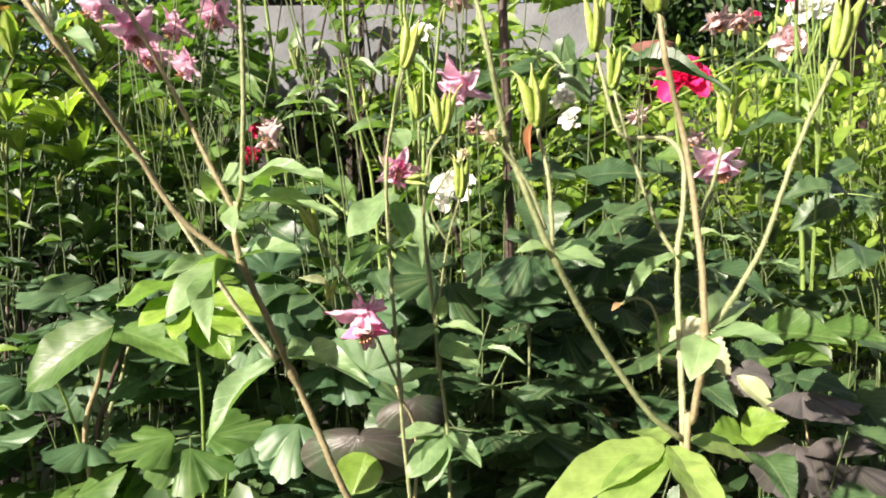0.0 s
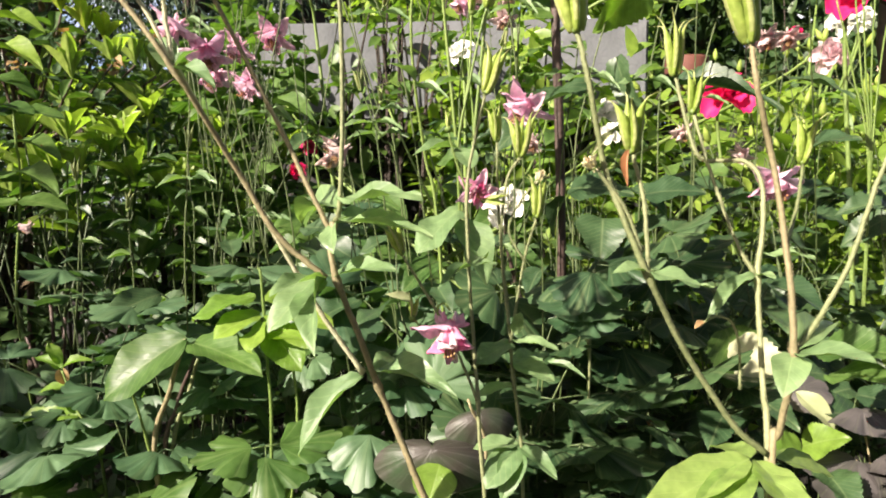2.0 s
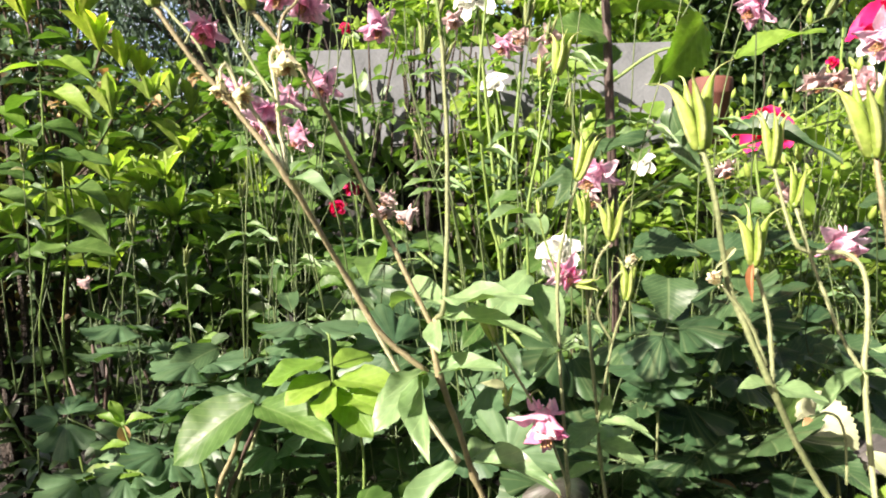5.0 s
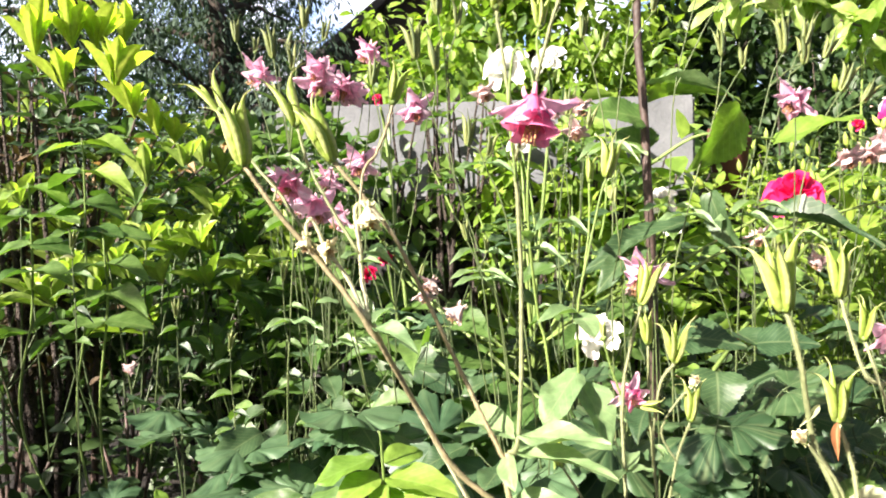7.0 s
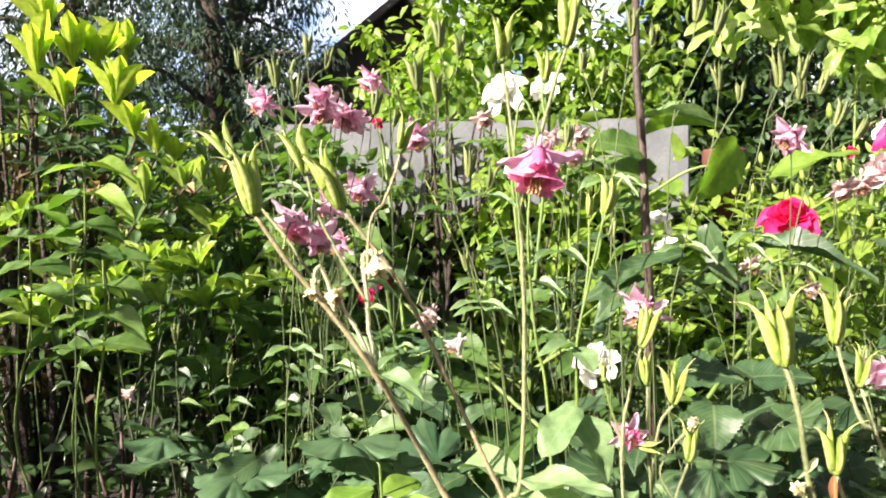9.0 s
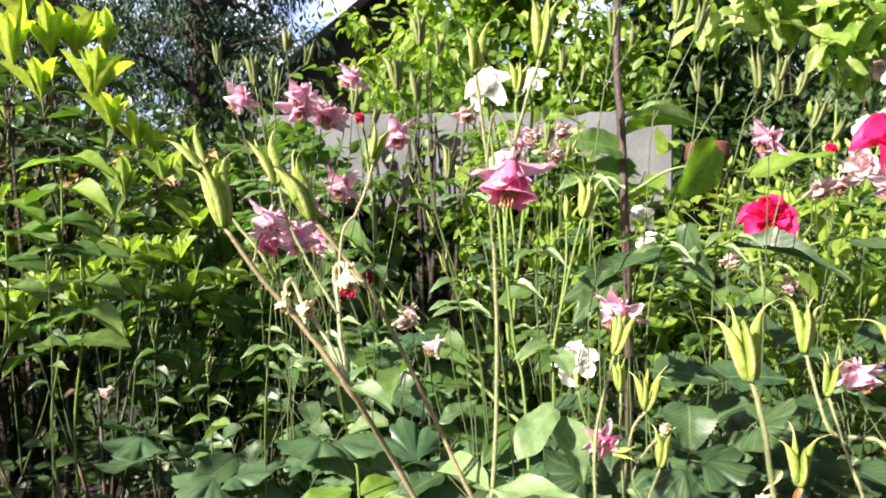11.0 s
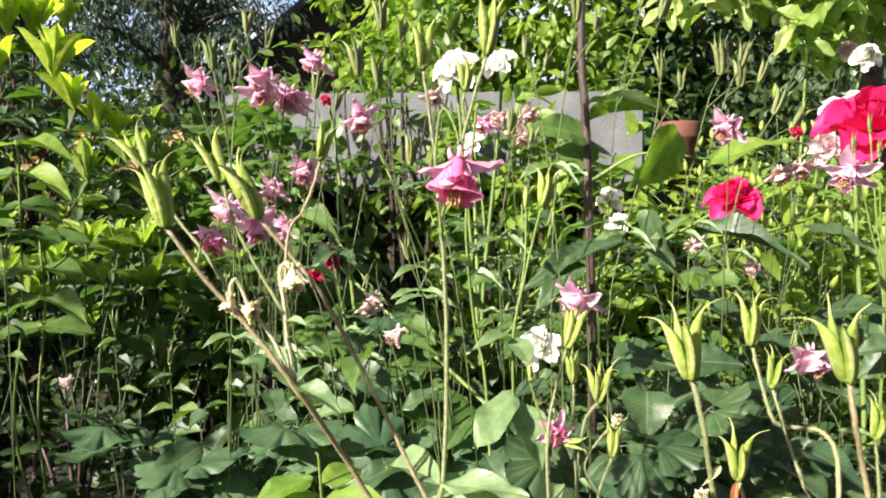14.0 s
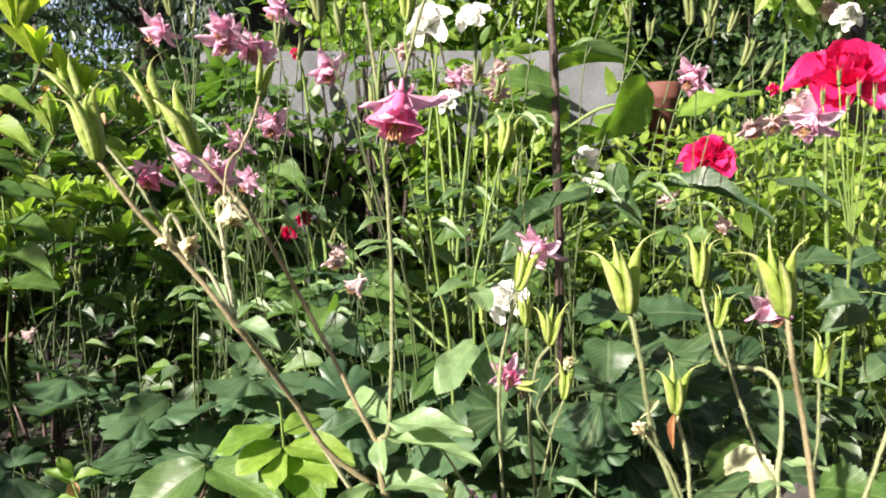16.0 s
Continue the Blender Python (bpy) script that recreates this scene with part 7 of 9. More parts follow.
leaf(chewed_plant, pick("mid_leaf"), (0.2395, 0.49, 0.3332), (0.2655, 0.45, 0.347), 0.03, (0, -0.5, 0.9))
leaf(chewed_plant, pick("mid_leaf_toothed"), (0.2782, 0.49, 0.354), (0.2971, 0.45, 0.3661), 0.04, (0, -0.6, 0.8))

purple_leaves = thing("coral_bells", (0.28, 0.58, 0), "clump of dusky purple lobed leaves catching the sun", "coral bells")
stem(purple_leaves, [(0.28, 0.58, 0), (0.308, 0.555, 0.209), (0.3027, 0.56, 0.2882)], 0.0012, 0.0008, "stalk_red")
leaf(purple_leaves, LEAF["purple_leaf_lobed"][0], (0.3027, 0.56, 0.2882), (0.3132, 0.492, 0.2785), 0.066, (0.1, -0.6, 0.8))
stem(purple_leaves, [(0.28, 0.58, 0), (0.3057, 0.555, 0.209), (0.2901, 0.54, 0.2526)], 0.0012, 0.0008, "stalk_red")
leaf(purple_leaves, LEAF["purple_leaf_lobed"][0], (0.2901, 0.54, 0.2526), (0.2384, 0.489, 0.2261), 0.066, (0.1, -0.6, 0.8))
stem(purple_leaves, [(0.28, 0.58, 0), (0.3125, 0.555, 0.2091), (0.3035, 0.54, 0.2482)], 0.0012, 0.0008, "stalk_red")
leaf(purple_leaves, LEAF["purple_leaf_lobed"][0], (0.3035, 0.54, 0.2482), (0.2914, 0.472, 0.2227), 0.066, (0.1, -0.6, 0.8))
stem(purple_leaves, [(0.28, 0.58, 0), (0.3193, 0.555, 0.2093), (0.3216, 0.55, 0.254)], 0.0012, 0.0008, "stalk_red")
leaf(purple_leaves, LEAF["purple_leaf_lobed"][0], (0.3216, 0.55, 0.254), (0.3377, 0.499, 0.2577), 0.066, (0.1, -0.6, 0.8))
stem(purple_leaves, [(0.28, 0.58, 0), (0.3283, 0.555, 0.2094), (0.329, 0.53, 0.2388)], 0.0012, 0.0008, "stalk_red")
leaf(purple_leaves, LEAF["purple_leaf_lobed"][0], (0.329, 0.53, 0.2388), (0.3358, 0.479, 0.2305), 0.066, (0.1, -0.6, 0.8))

grey_leaves = thing("columbine_leaves", (0.07, 0.58, 0), "broad grey-green lobed columbine leaf in half shade", "leafy plant")
stem(grey_leaves, [(0.07, 0.58, 0), (0.0812, 0.56, 0.2994), (0.0677, 0.54, 0.3765)], 0.0012, 0.0008, "stalk")
leaf(grey_leaves, LEAF["blue_leaf_lobed"][0], (0.0677, 0.54, 0.3765), (0.0442, 0.49, 0.3712), 0.05, (0, -0.5, 0.9))
stem(grey_leaves, [(0.07, 0.58, 0), (0.0812, 0.56, 0.2994), (0.0766, 0.54, 0.3789)], 0.0012, 0.0008, "stalk")
leaf(grey_leaves, LEAF["blue_leaf_lobed"][0], (0.0766, 0.54, 0.3789), (0.0997, 0.5, 0.3681), 0.05, (0, -0.5, 0.9))
stem(grey_leaves, [(0.07, 0.58, 0), (0.0812, 0.56, 0.2994), (0.0708, 0.53, 0.3713)], 0.0012, 0.0008, "stalk")
leaf(grey_leaves, LEAF["blue_leaf_lobed"][0], (0.0708, 0.53, 0.3713), (0.0676, 0.48, 0.3548), 0.05, (0, -0.5, 0.9))

broad_left = thing("hydrangea", (-0.6, 0.88, 0), "bushy plant with broad bright green leaves in pairs", "shrub")
stem(broad_left, [(-0.6, 0.88, 0), (-0.6548, 0.847, 0.2907), (-0.6287, 0.827, 0.4738), (-0.6141, 0.807, 0.6487), (-0.6164, 0.807, 0.6903)], 0.002, 0.0012, "stalk_green")
leaf(broad_left, pick("lime_leaf"), (-0.6194, 0.817, 0.6872), (-0.5494, 0.805, 0.6885), 0.036, (0.15, -0.3, 1))
leaf(broad_left, pick("lime_leaf"), (-0.6194, 0.817, 0.6872), (-0.66, 0.785, 0.6808), 0.036, (-0.15, -0.3, 1))
leaf(broad_left, pick("lime_leaf"), (-0.6205, 0.817, 0.6507), (-0.5432, 0.785, 0.6454), 0.036, (0.15, -0.4, 1))
leaf(broad_left, pick("mid_leaf"), (-0.6205, 0.817, 0.6507), (-0.6858, 0.825, 0.6413), 0.036, (-0.15, -0.4, 1))
leaf(broad_left, pick("mid_leaf"), (-0.6217, 0.817, 0.6141), (-0.5718, 0.825, 0.6042), 0.036, (0.15, -0.5, 1))
leaf(broad_left, pick("mid_leaf"), (-0.6217, 0.817, 0.6141), (-0.6687, 0.805, 0.5979), 0.036, (-0.15, -0.5, 1))
leaf(broad_left, pick("mid_leaf"), (-0.6228, 0.817, 0.5773), (-0.5652, 0.805, 0.5774), 0.036, (0.15, -0.3, 1))
leaf(broad_left, pick("mid_leaf"), (-0.6228, 0.817, 0.5773), (-0.6511, 0.785, 0.5717), 0.036, (-0.15, -0.3, 1))
stem(broad_left, [(-0.6, 0.88, 0), (-0.7312, 0.847, 0.2898), (-0.7026, 0.827, 0.4735), (-0.6874, 0.807, 0.5965), (-0.6895, 0.807, 0.6384)], 0.002, 0.0012, "stalk_green")
leaf(broad_left, pick("lime_leaf"), (-0.6934, 0.817, 0.6346), (-0.6349, 0.805, 0.6244), 0.036, (0.15, -0.3, 1))
leaf(broad_left, pick("lime_leaf"), (-0.6934, 0.817, 0.6346), (-0.7195, 0.785, 0.6178), 0.036, (-0.15, -0.3, 1))
leaf(broad_left, pick("mid_leaf"), (-0.6947, 0.817, 0.5978), (-0.6098, 0.785, 0.5977), 0.036, (0.15, -0.4, 1))
leaf(broad_left, pick("mid_leaf"), (-0.6947, 0.817, 0.5978), (-0.7655, 0.825, 0.5909), 0.036, (-0.15, -0.4, 1))
leaf(broad_left, pick("mid_leaf"), (-0.6959, 0.817, 0.5609), (-0.6419, 0.825, 0.5537), 0.036, (0.15, -0.5, 1))
leaf(broad_left, pick("mid_leaf"), (-0.6959, 0.817, 0.5609), (-0.7467, 0.805, 0.5483), 0.036, (-0.15, -0.5, 1))
leaf(broad_left, pick("mid_leaf"), (-0.6972, 0.817, 0.5237), (-0.6337, 0.805, 0.5279), 0.036, (0.15, -0.3, 1))
leaf(broad_left, pick("mid_leaf"), (-0.6972, 0.817, 0.5237), (-0.7273, 0.785, 0.5231), 0.036, (-0.15, -0.3, 1))
stem(broad_left, [(-0.6, 0.88, 0), (-0.6243, 0.847, 0.291), (-0.5993, 0.827, 0.474), (-0.589, 0.807, 0.5334), (-0.5914, 0.807, 0.5755)], 0.002, 0.0012, "stalk_green")
leaf(broad_left, pick("mid_leaf"), (-0.5941, 0.817, 0.571), (-0.5392, 0.825, 0.5736), 0.036, (0.15, -0.5, 1))
leaf(broad_left, pick("mid_leaf"), (-0.5941, 0.817, 0.571), (-0.6453, 0.805, 0.5678), 0.036, (-0.15, -0.5, 1))
leaf(broad_left, pick("mid_leaf"), (-0.5951, 0.817, 0.534), (-0.5337, 0.805, 0.5317), 0.036, (0.15, -0.3, 1))
leaf(broad_left, pick("mid_leaf"), (-0.5951, 0.817, 0.534), (-0.6288, 0.785, 0.5269), 0.036, (-0.15, -0.3, 1))
leaf(broad_left, pick("mid_leaf"), (-0.5962, 0.817, 0.4969), (-0.5279, 0.785, 0.4916), 0.036, (0.15, -0.4, 1))
leaf(broad_left, pick("mid_leaf"), (-0.5962, 0.817, 0.4969), (-0.653, 0.825, 0.4791), 0.036, (-0.15, -0.4, 1))
leaf(broad_left, pick("mid_leaf"), (-0.5973, 0.817, 0.4597), (-0.5378, 0.825, 0.4583), 0.036, (0.15, -0.5, 1))
leaf(broad_left, pick("mid_leaf"), (-0.5973, 0.817, 0.4597), (-0.6533, 0.805, 0.4546), 0.036, (-0.15, -0.5, 1))

tall_azalea = thing("azalea_shrub", (-0.86, 1.2, 0), "evergreen shrub topped with bright yellow-green upright leaf tufts", "shrub", "azalea shrubs")
stem(tall_azalea, [(-0.86, 1.2, 0), (-0.85, 1.2, 0.3), (-0.84, 1.19, 0.55)], 0.008, 0.005, "cane", name="twig")
stem(tall_azalea, [(-0.84, 1.19, 0.55), (-0.7928, 1.148, 0.6815), (-0.7456, 1.107, 0.8192)], 0.003, 0.0018, "cane", name="twig")
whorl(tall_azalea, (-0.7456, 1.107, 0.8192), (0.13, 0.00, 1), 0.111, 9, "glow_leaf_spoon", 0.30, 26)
# whorls darken downwards: the shrub's inner shade is put into leaf colour
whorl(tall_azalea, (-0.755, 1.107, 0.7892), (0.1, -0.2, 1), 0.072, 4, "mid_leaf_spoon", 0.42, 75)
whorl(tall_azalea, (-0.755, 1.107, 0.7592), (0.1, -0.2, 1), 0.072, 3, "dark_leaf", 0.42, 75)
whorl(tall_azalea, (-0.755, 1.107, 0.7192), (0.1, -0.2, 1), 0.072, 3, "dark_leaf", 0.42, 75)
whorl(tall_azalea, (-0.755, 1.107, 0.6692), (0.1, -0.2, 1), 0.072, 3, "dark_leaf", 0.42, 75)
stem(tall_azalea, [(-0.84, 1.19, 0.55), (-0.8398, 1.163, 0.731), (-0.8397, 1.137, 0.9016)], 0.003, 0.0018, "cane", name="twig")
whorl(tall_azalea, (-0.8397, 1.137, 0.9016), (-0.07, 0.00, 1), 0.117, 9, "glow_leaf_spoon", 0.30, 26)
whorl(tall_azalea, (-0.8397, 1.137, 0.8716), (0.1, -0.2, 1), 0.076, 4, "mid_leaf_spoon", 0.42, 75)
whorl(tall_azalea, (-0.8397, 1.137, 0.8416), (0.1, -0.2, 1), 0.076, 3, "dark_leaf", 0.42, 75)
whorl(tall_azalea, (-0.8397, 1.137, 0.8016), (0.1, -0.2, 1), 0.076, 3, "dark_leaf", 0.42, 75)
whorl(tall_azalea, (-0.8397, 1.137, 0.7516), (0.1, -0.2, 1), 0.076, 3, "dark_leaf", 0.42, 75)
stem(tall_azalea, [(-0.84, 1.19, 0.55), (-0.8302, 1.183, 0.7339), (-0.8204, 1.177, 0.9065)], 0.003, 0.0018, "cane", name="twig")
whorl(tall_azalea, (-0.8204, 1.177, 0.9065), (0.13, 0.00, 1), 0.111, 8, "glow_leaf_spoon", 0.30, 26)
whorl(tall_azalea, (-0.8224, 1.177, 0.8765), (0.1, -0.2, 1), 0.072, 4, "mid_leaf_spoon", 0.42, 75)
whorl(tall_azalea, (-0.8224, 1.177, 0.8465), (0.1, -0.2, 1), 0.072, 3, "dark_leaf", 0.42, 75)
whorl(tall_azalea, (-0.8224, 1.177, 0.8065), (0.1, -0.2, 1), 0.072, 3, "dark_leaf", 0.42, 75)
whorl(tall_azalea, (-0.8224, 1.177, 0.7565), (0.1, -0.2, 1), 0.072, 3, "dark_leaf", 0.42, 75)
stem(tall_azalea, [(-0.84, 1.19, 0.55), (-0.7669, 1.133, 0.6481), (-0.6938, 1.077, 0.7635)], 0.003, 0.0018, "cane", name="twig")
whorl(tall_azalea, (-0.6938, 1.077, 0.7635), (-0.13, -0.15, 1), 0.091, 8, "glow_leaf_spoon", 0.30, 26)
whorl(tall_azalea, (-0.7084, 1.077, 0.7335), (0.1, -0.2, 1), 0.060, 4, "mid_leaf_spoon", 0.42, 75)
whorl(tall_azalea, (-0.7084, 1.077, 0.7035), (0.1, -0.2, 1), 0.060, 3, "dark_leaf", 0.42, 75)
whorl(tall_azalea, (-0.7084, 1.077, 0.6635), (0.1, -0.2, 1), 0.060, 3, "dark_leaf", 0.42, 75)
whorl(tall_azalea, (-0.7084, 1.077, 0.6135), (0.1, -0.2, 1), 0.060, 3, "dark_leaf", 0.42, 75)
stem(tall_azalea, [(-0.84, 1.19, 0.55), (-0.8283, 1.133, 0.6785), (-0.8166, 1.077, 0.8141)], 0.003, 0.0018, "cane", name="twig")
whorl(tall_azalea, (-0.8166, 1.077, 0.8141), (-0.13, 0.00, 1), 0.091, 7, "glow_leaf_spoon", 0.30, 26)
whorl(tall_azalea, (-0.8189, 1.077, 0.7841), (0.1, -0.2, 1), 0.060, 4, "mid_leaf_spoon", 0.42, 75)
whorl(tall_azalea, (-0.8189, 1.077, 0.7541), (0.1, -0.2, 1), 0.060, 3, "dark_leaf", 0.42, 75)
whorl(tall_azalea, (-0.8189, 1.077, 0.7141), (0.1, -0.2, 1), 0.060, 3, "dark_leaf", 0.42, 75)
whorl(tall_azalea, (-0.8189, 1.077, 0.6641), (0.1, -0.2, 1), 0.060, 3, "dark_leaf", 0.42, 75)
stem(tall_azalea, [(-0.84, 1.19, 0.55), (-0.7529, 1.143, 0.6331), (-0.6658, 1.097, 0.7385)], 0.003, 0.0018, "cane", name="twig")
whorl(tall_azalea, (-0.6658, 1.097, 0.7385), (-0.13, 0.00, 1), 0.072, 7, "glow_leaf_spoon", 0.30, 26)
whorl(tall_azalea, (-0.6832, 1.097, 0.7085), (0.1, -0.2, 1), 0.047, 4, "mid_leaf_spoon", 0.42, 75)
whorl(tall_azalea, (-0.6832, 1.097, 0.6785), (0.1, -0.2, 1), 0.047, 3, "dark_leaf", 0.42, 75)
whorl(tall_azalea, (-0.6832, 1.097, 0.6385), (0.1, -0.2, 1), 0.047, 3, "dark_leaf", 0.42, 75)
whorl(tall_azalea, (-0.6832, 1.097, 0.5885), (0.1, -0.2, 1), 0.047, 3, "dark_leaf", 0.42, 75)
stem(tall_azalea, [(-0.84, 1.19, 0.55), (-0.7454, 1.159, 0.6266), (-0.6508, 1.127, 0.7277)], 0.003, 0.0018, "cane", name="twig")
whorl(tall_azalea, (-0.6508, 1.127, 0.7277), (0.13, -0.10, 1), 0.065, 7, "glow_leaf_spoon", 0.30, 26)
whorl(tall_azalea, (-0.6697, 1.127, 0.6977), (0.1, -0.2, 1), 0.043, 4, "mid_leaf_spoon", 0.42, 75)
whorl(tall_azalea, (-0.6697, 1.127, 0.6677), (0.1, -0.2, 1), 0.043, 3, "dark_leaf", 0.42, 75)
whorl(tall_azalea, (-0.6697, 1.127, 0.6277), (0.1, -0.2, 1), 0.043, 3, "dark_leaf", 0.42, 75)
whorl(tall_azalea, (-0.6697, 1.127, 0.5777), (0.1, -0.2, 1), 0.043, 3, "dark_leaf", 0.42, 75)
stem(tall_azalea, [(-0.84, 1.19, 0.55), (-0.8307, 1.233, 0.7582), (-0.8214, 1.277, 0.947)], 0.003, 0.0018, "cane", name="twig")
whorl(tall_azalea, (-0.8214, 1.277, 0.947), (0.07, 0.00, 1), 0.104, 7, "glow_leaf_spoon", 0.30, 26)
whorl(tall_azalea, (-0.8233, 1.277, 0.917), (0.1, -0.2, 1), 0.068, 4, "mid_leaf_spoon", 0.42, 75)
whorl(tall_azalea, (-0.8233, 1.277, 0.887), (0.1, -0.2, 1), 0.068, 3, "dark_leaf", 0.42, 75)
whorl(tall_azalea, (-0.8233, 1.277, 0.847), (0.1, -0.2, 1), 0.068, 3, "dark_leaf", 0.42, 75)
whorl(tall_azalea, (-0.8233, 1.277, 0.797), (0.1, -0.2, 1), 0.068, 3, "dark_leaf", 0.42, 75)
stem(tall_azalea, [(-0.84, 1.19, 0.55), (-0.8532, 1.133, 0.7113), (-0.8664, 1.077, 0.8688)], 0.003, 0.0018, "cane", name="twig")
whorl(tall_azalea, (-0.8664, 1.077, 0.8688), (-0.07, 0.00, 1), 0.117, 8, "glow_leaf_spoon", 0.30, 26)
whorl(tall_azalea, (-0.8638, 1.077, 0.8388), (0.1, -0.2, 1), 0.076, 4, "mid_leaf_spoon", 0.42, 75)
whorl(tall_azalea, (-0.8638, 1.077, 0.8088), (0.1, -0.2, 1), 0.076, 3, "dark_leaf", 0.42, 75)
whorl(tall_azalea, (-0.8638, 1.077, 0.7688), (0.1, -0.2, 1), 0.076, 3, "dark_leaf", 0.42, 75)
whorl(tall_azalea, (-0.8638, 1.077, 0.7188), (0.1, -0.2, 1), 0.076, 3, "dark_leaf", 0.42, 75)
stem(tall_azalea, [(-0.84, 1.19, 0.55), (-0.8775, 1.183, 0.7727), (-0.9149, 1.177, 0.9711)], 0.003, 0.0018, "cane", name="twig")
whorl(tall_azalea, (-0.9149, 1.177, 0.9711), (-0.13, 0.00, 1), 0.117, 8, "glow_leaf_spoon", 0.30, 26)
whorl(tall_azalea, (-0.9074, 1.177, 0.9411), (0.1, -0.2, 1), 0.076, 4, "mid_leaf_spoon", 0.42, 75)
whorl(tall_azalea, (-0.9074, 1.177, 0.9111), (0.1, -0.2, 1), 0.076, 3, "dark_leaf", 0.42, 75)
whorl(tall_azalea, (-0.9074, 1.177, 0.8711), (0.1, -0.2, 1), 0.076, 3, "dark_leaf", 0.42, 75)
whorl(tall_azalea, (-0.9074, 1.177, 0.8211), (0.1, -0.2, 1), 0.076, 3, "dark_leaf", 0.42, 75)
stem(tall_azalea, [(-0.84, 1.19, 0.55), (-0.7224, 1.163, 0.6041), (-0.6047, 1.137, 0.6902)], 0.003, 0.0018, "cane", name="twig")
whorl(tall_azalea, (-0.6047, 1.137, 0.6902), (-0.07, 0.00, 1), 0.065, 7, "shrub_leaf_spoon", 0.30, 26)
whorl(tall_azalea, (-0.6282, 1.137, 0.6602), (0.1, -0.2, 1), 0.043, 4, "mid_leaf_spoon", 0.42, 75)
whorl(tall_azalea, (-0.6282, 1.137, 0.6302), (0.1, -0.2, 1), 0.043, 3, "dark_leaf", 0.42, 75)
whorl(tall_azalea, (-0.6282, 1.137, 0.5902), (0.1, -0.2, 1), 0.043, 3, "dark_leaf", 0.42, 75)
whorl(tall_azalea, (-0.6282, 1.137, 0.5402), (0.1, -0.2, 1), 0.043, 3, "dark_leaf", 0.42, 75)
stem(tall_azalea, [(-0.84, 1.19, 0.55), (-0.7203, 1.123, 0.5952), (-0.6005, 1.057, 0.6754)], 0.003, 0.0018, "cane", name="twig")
whorl(tall_azalea, (-0.6005, 1.057, 0.6754), (-0.07, 0.00, 1), 0.072, 7, "shrub_leaf_spoon", 0.30, 26)
whorl(tall_azalea, (-0.6245, 1.057, 0.6454), (0.1, -0.2, 1), 0.047, 4, "mid_leaf_spoon", 0.42, 75)
whorl(tall_azalea, (-0.6245, 1.057, 0.6154), (0.1, -0.2, 1), 0.047, 3, "dark_leaf", 0.42, 75)
whorl(tall_azalea, (-0.6245, 1.057, 0.5754), (0.1, -0.2, 1), 0.047, 3, "dark_leaf", 0.42, 75)
whorl(tall_azalea, (-0.6245, 1.057, 0.5254), (0.1, -0.2, 1), 0.047, 3, "dark_leaf", 0.42, 75)
stem(tall_azalea, [(-0.84, 1.19, 0.55), (-0.7445, 1.108, 0.5784), (-0.649, 1.027, 0.6473)], 0.003, 0.0018, "cane", name="twig")
whorl(tall_azalea, (-0.649, 1.027, 0.6473), (-0.07, 0.00, 1), 0.078, 7, "shrub_leaf_spoon", 0.30, 26)
whorl(tall_azalea, (-0.6681, 1.027, 0.6173), (0.1, -0.2, 1), 0.051, 4, "mid_leaf_spoon", 0.42, 75)
whorl(tall_azalea, (-0.6681, 1.027, 0.5873), (0.1, -0.2, 1), 0.051, 3, "dark_leaf", 0.42, 75)
whorl(tall_azalea, (-0.6681, 1.027, 0.5473), (0.1, -0.2, 1), 0.051, 3, "dark_leaf", 0.42, 75)
whorl(tall_azalea, (-0.6681, 1.027, 0.4973), (0.1, -0.2, 1), 0.051, 3, "dark_leaf", 0.42, 75)
stem(tall_azalea, [(-0.84, 1.19, 0.55), (-0.7139, 1.183, 0.5969), (-0.5878, 1.177, 0.6782)], 0.003, 0.0018, "cane", name="twig")
whorl(tall_azalea, (-0.5878, 1.177, 0.6782), (-0.07, 0.00, 1), 0.065, 6, "shrub_leaf_spoon", 0.30, 26)
whorl(tall_azalea, (-0.613, 1.177, 0.6482), (0.1, -0.2, 1), 0.043, 4, "mid_leaf_spoon", 0.42, 75)
whorl(tall_azalea, (-0.613, 1.177, 0.6182), (0.1, -0.2, 1), 0.043, 3, "dark_leaf", 0.42, 75)
whorl(tall_azalea, (-0.613, 1.177, 0.5782), (0.1, -0.2, 1), 0.043, 3, "dark_leaf", 0.42, 75)
whorl(tall_azalea, (-0.613, 1.177, 0.5282), (0.1, -0.2, 1), 0.043, 3, "dark_leaf", 0.42, 75)
stem(tall_azalea, [(-0.84, 1.19, 0.55), (-0.7061, 1.208, 0.6018), (-0.5722, 1.227, 0.6864)], 0.003, 0.0018, "cane", name="twig")
whorl(tall_azalea, (-0.5722, 1.227, 0.6864), (-0.07, 0.00, 1), 0.065, 6, "shrub_leaf_spoon", 0.30, 26)
whorl(tall_azalea, (-0.599, 1.227, 0.6564), (0.1, -0.2, 1), 0.043, 4, "mid_leaf_spoon", 0.42, 75)
whorl(tall_azalea, (-0.599, 1.227, 0.6264), (0.1, -0.2, 1), 0.043, 3, "dark_leaf", 0.42, 75)
whorl(tall_azalea, (-0.599, 1.227, 0.5864), (0.1, -0.2, 1), 0.043, 3, "dark_leaf", 0.42, 75)
whorl(tall_azalea, (-0.599, 1.227, 0.5364), (0.1, -0.2, 1), 0.043, 3, "dark_leaf", 0.42, 75)
leaf(tall_azalea, pick("dark_leaf"), (-0.7446, 1.027, 0.7479), (-0.7128, 1.007, 0.7366), 0.009)
leaf(tall_azalea, pick("dry_lance"), (-0.7224, 1.117, 0.7155), (-0.7026, 1.097, 0.7108), 0.012)
leaf(tall_azalea, pick("dry_lance"), (-0.688, 1.207, 0.6762), (-0.682, 1.187, 0.679), 0.015)
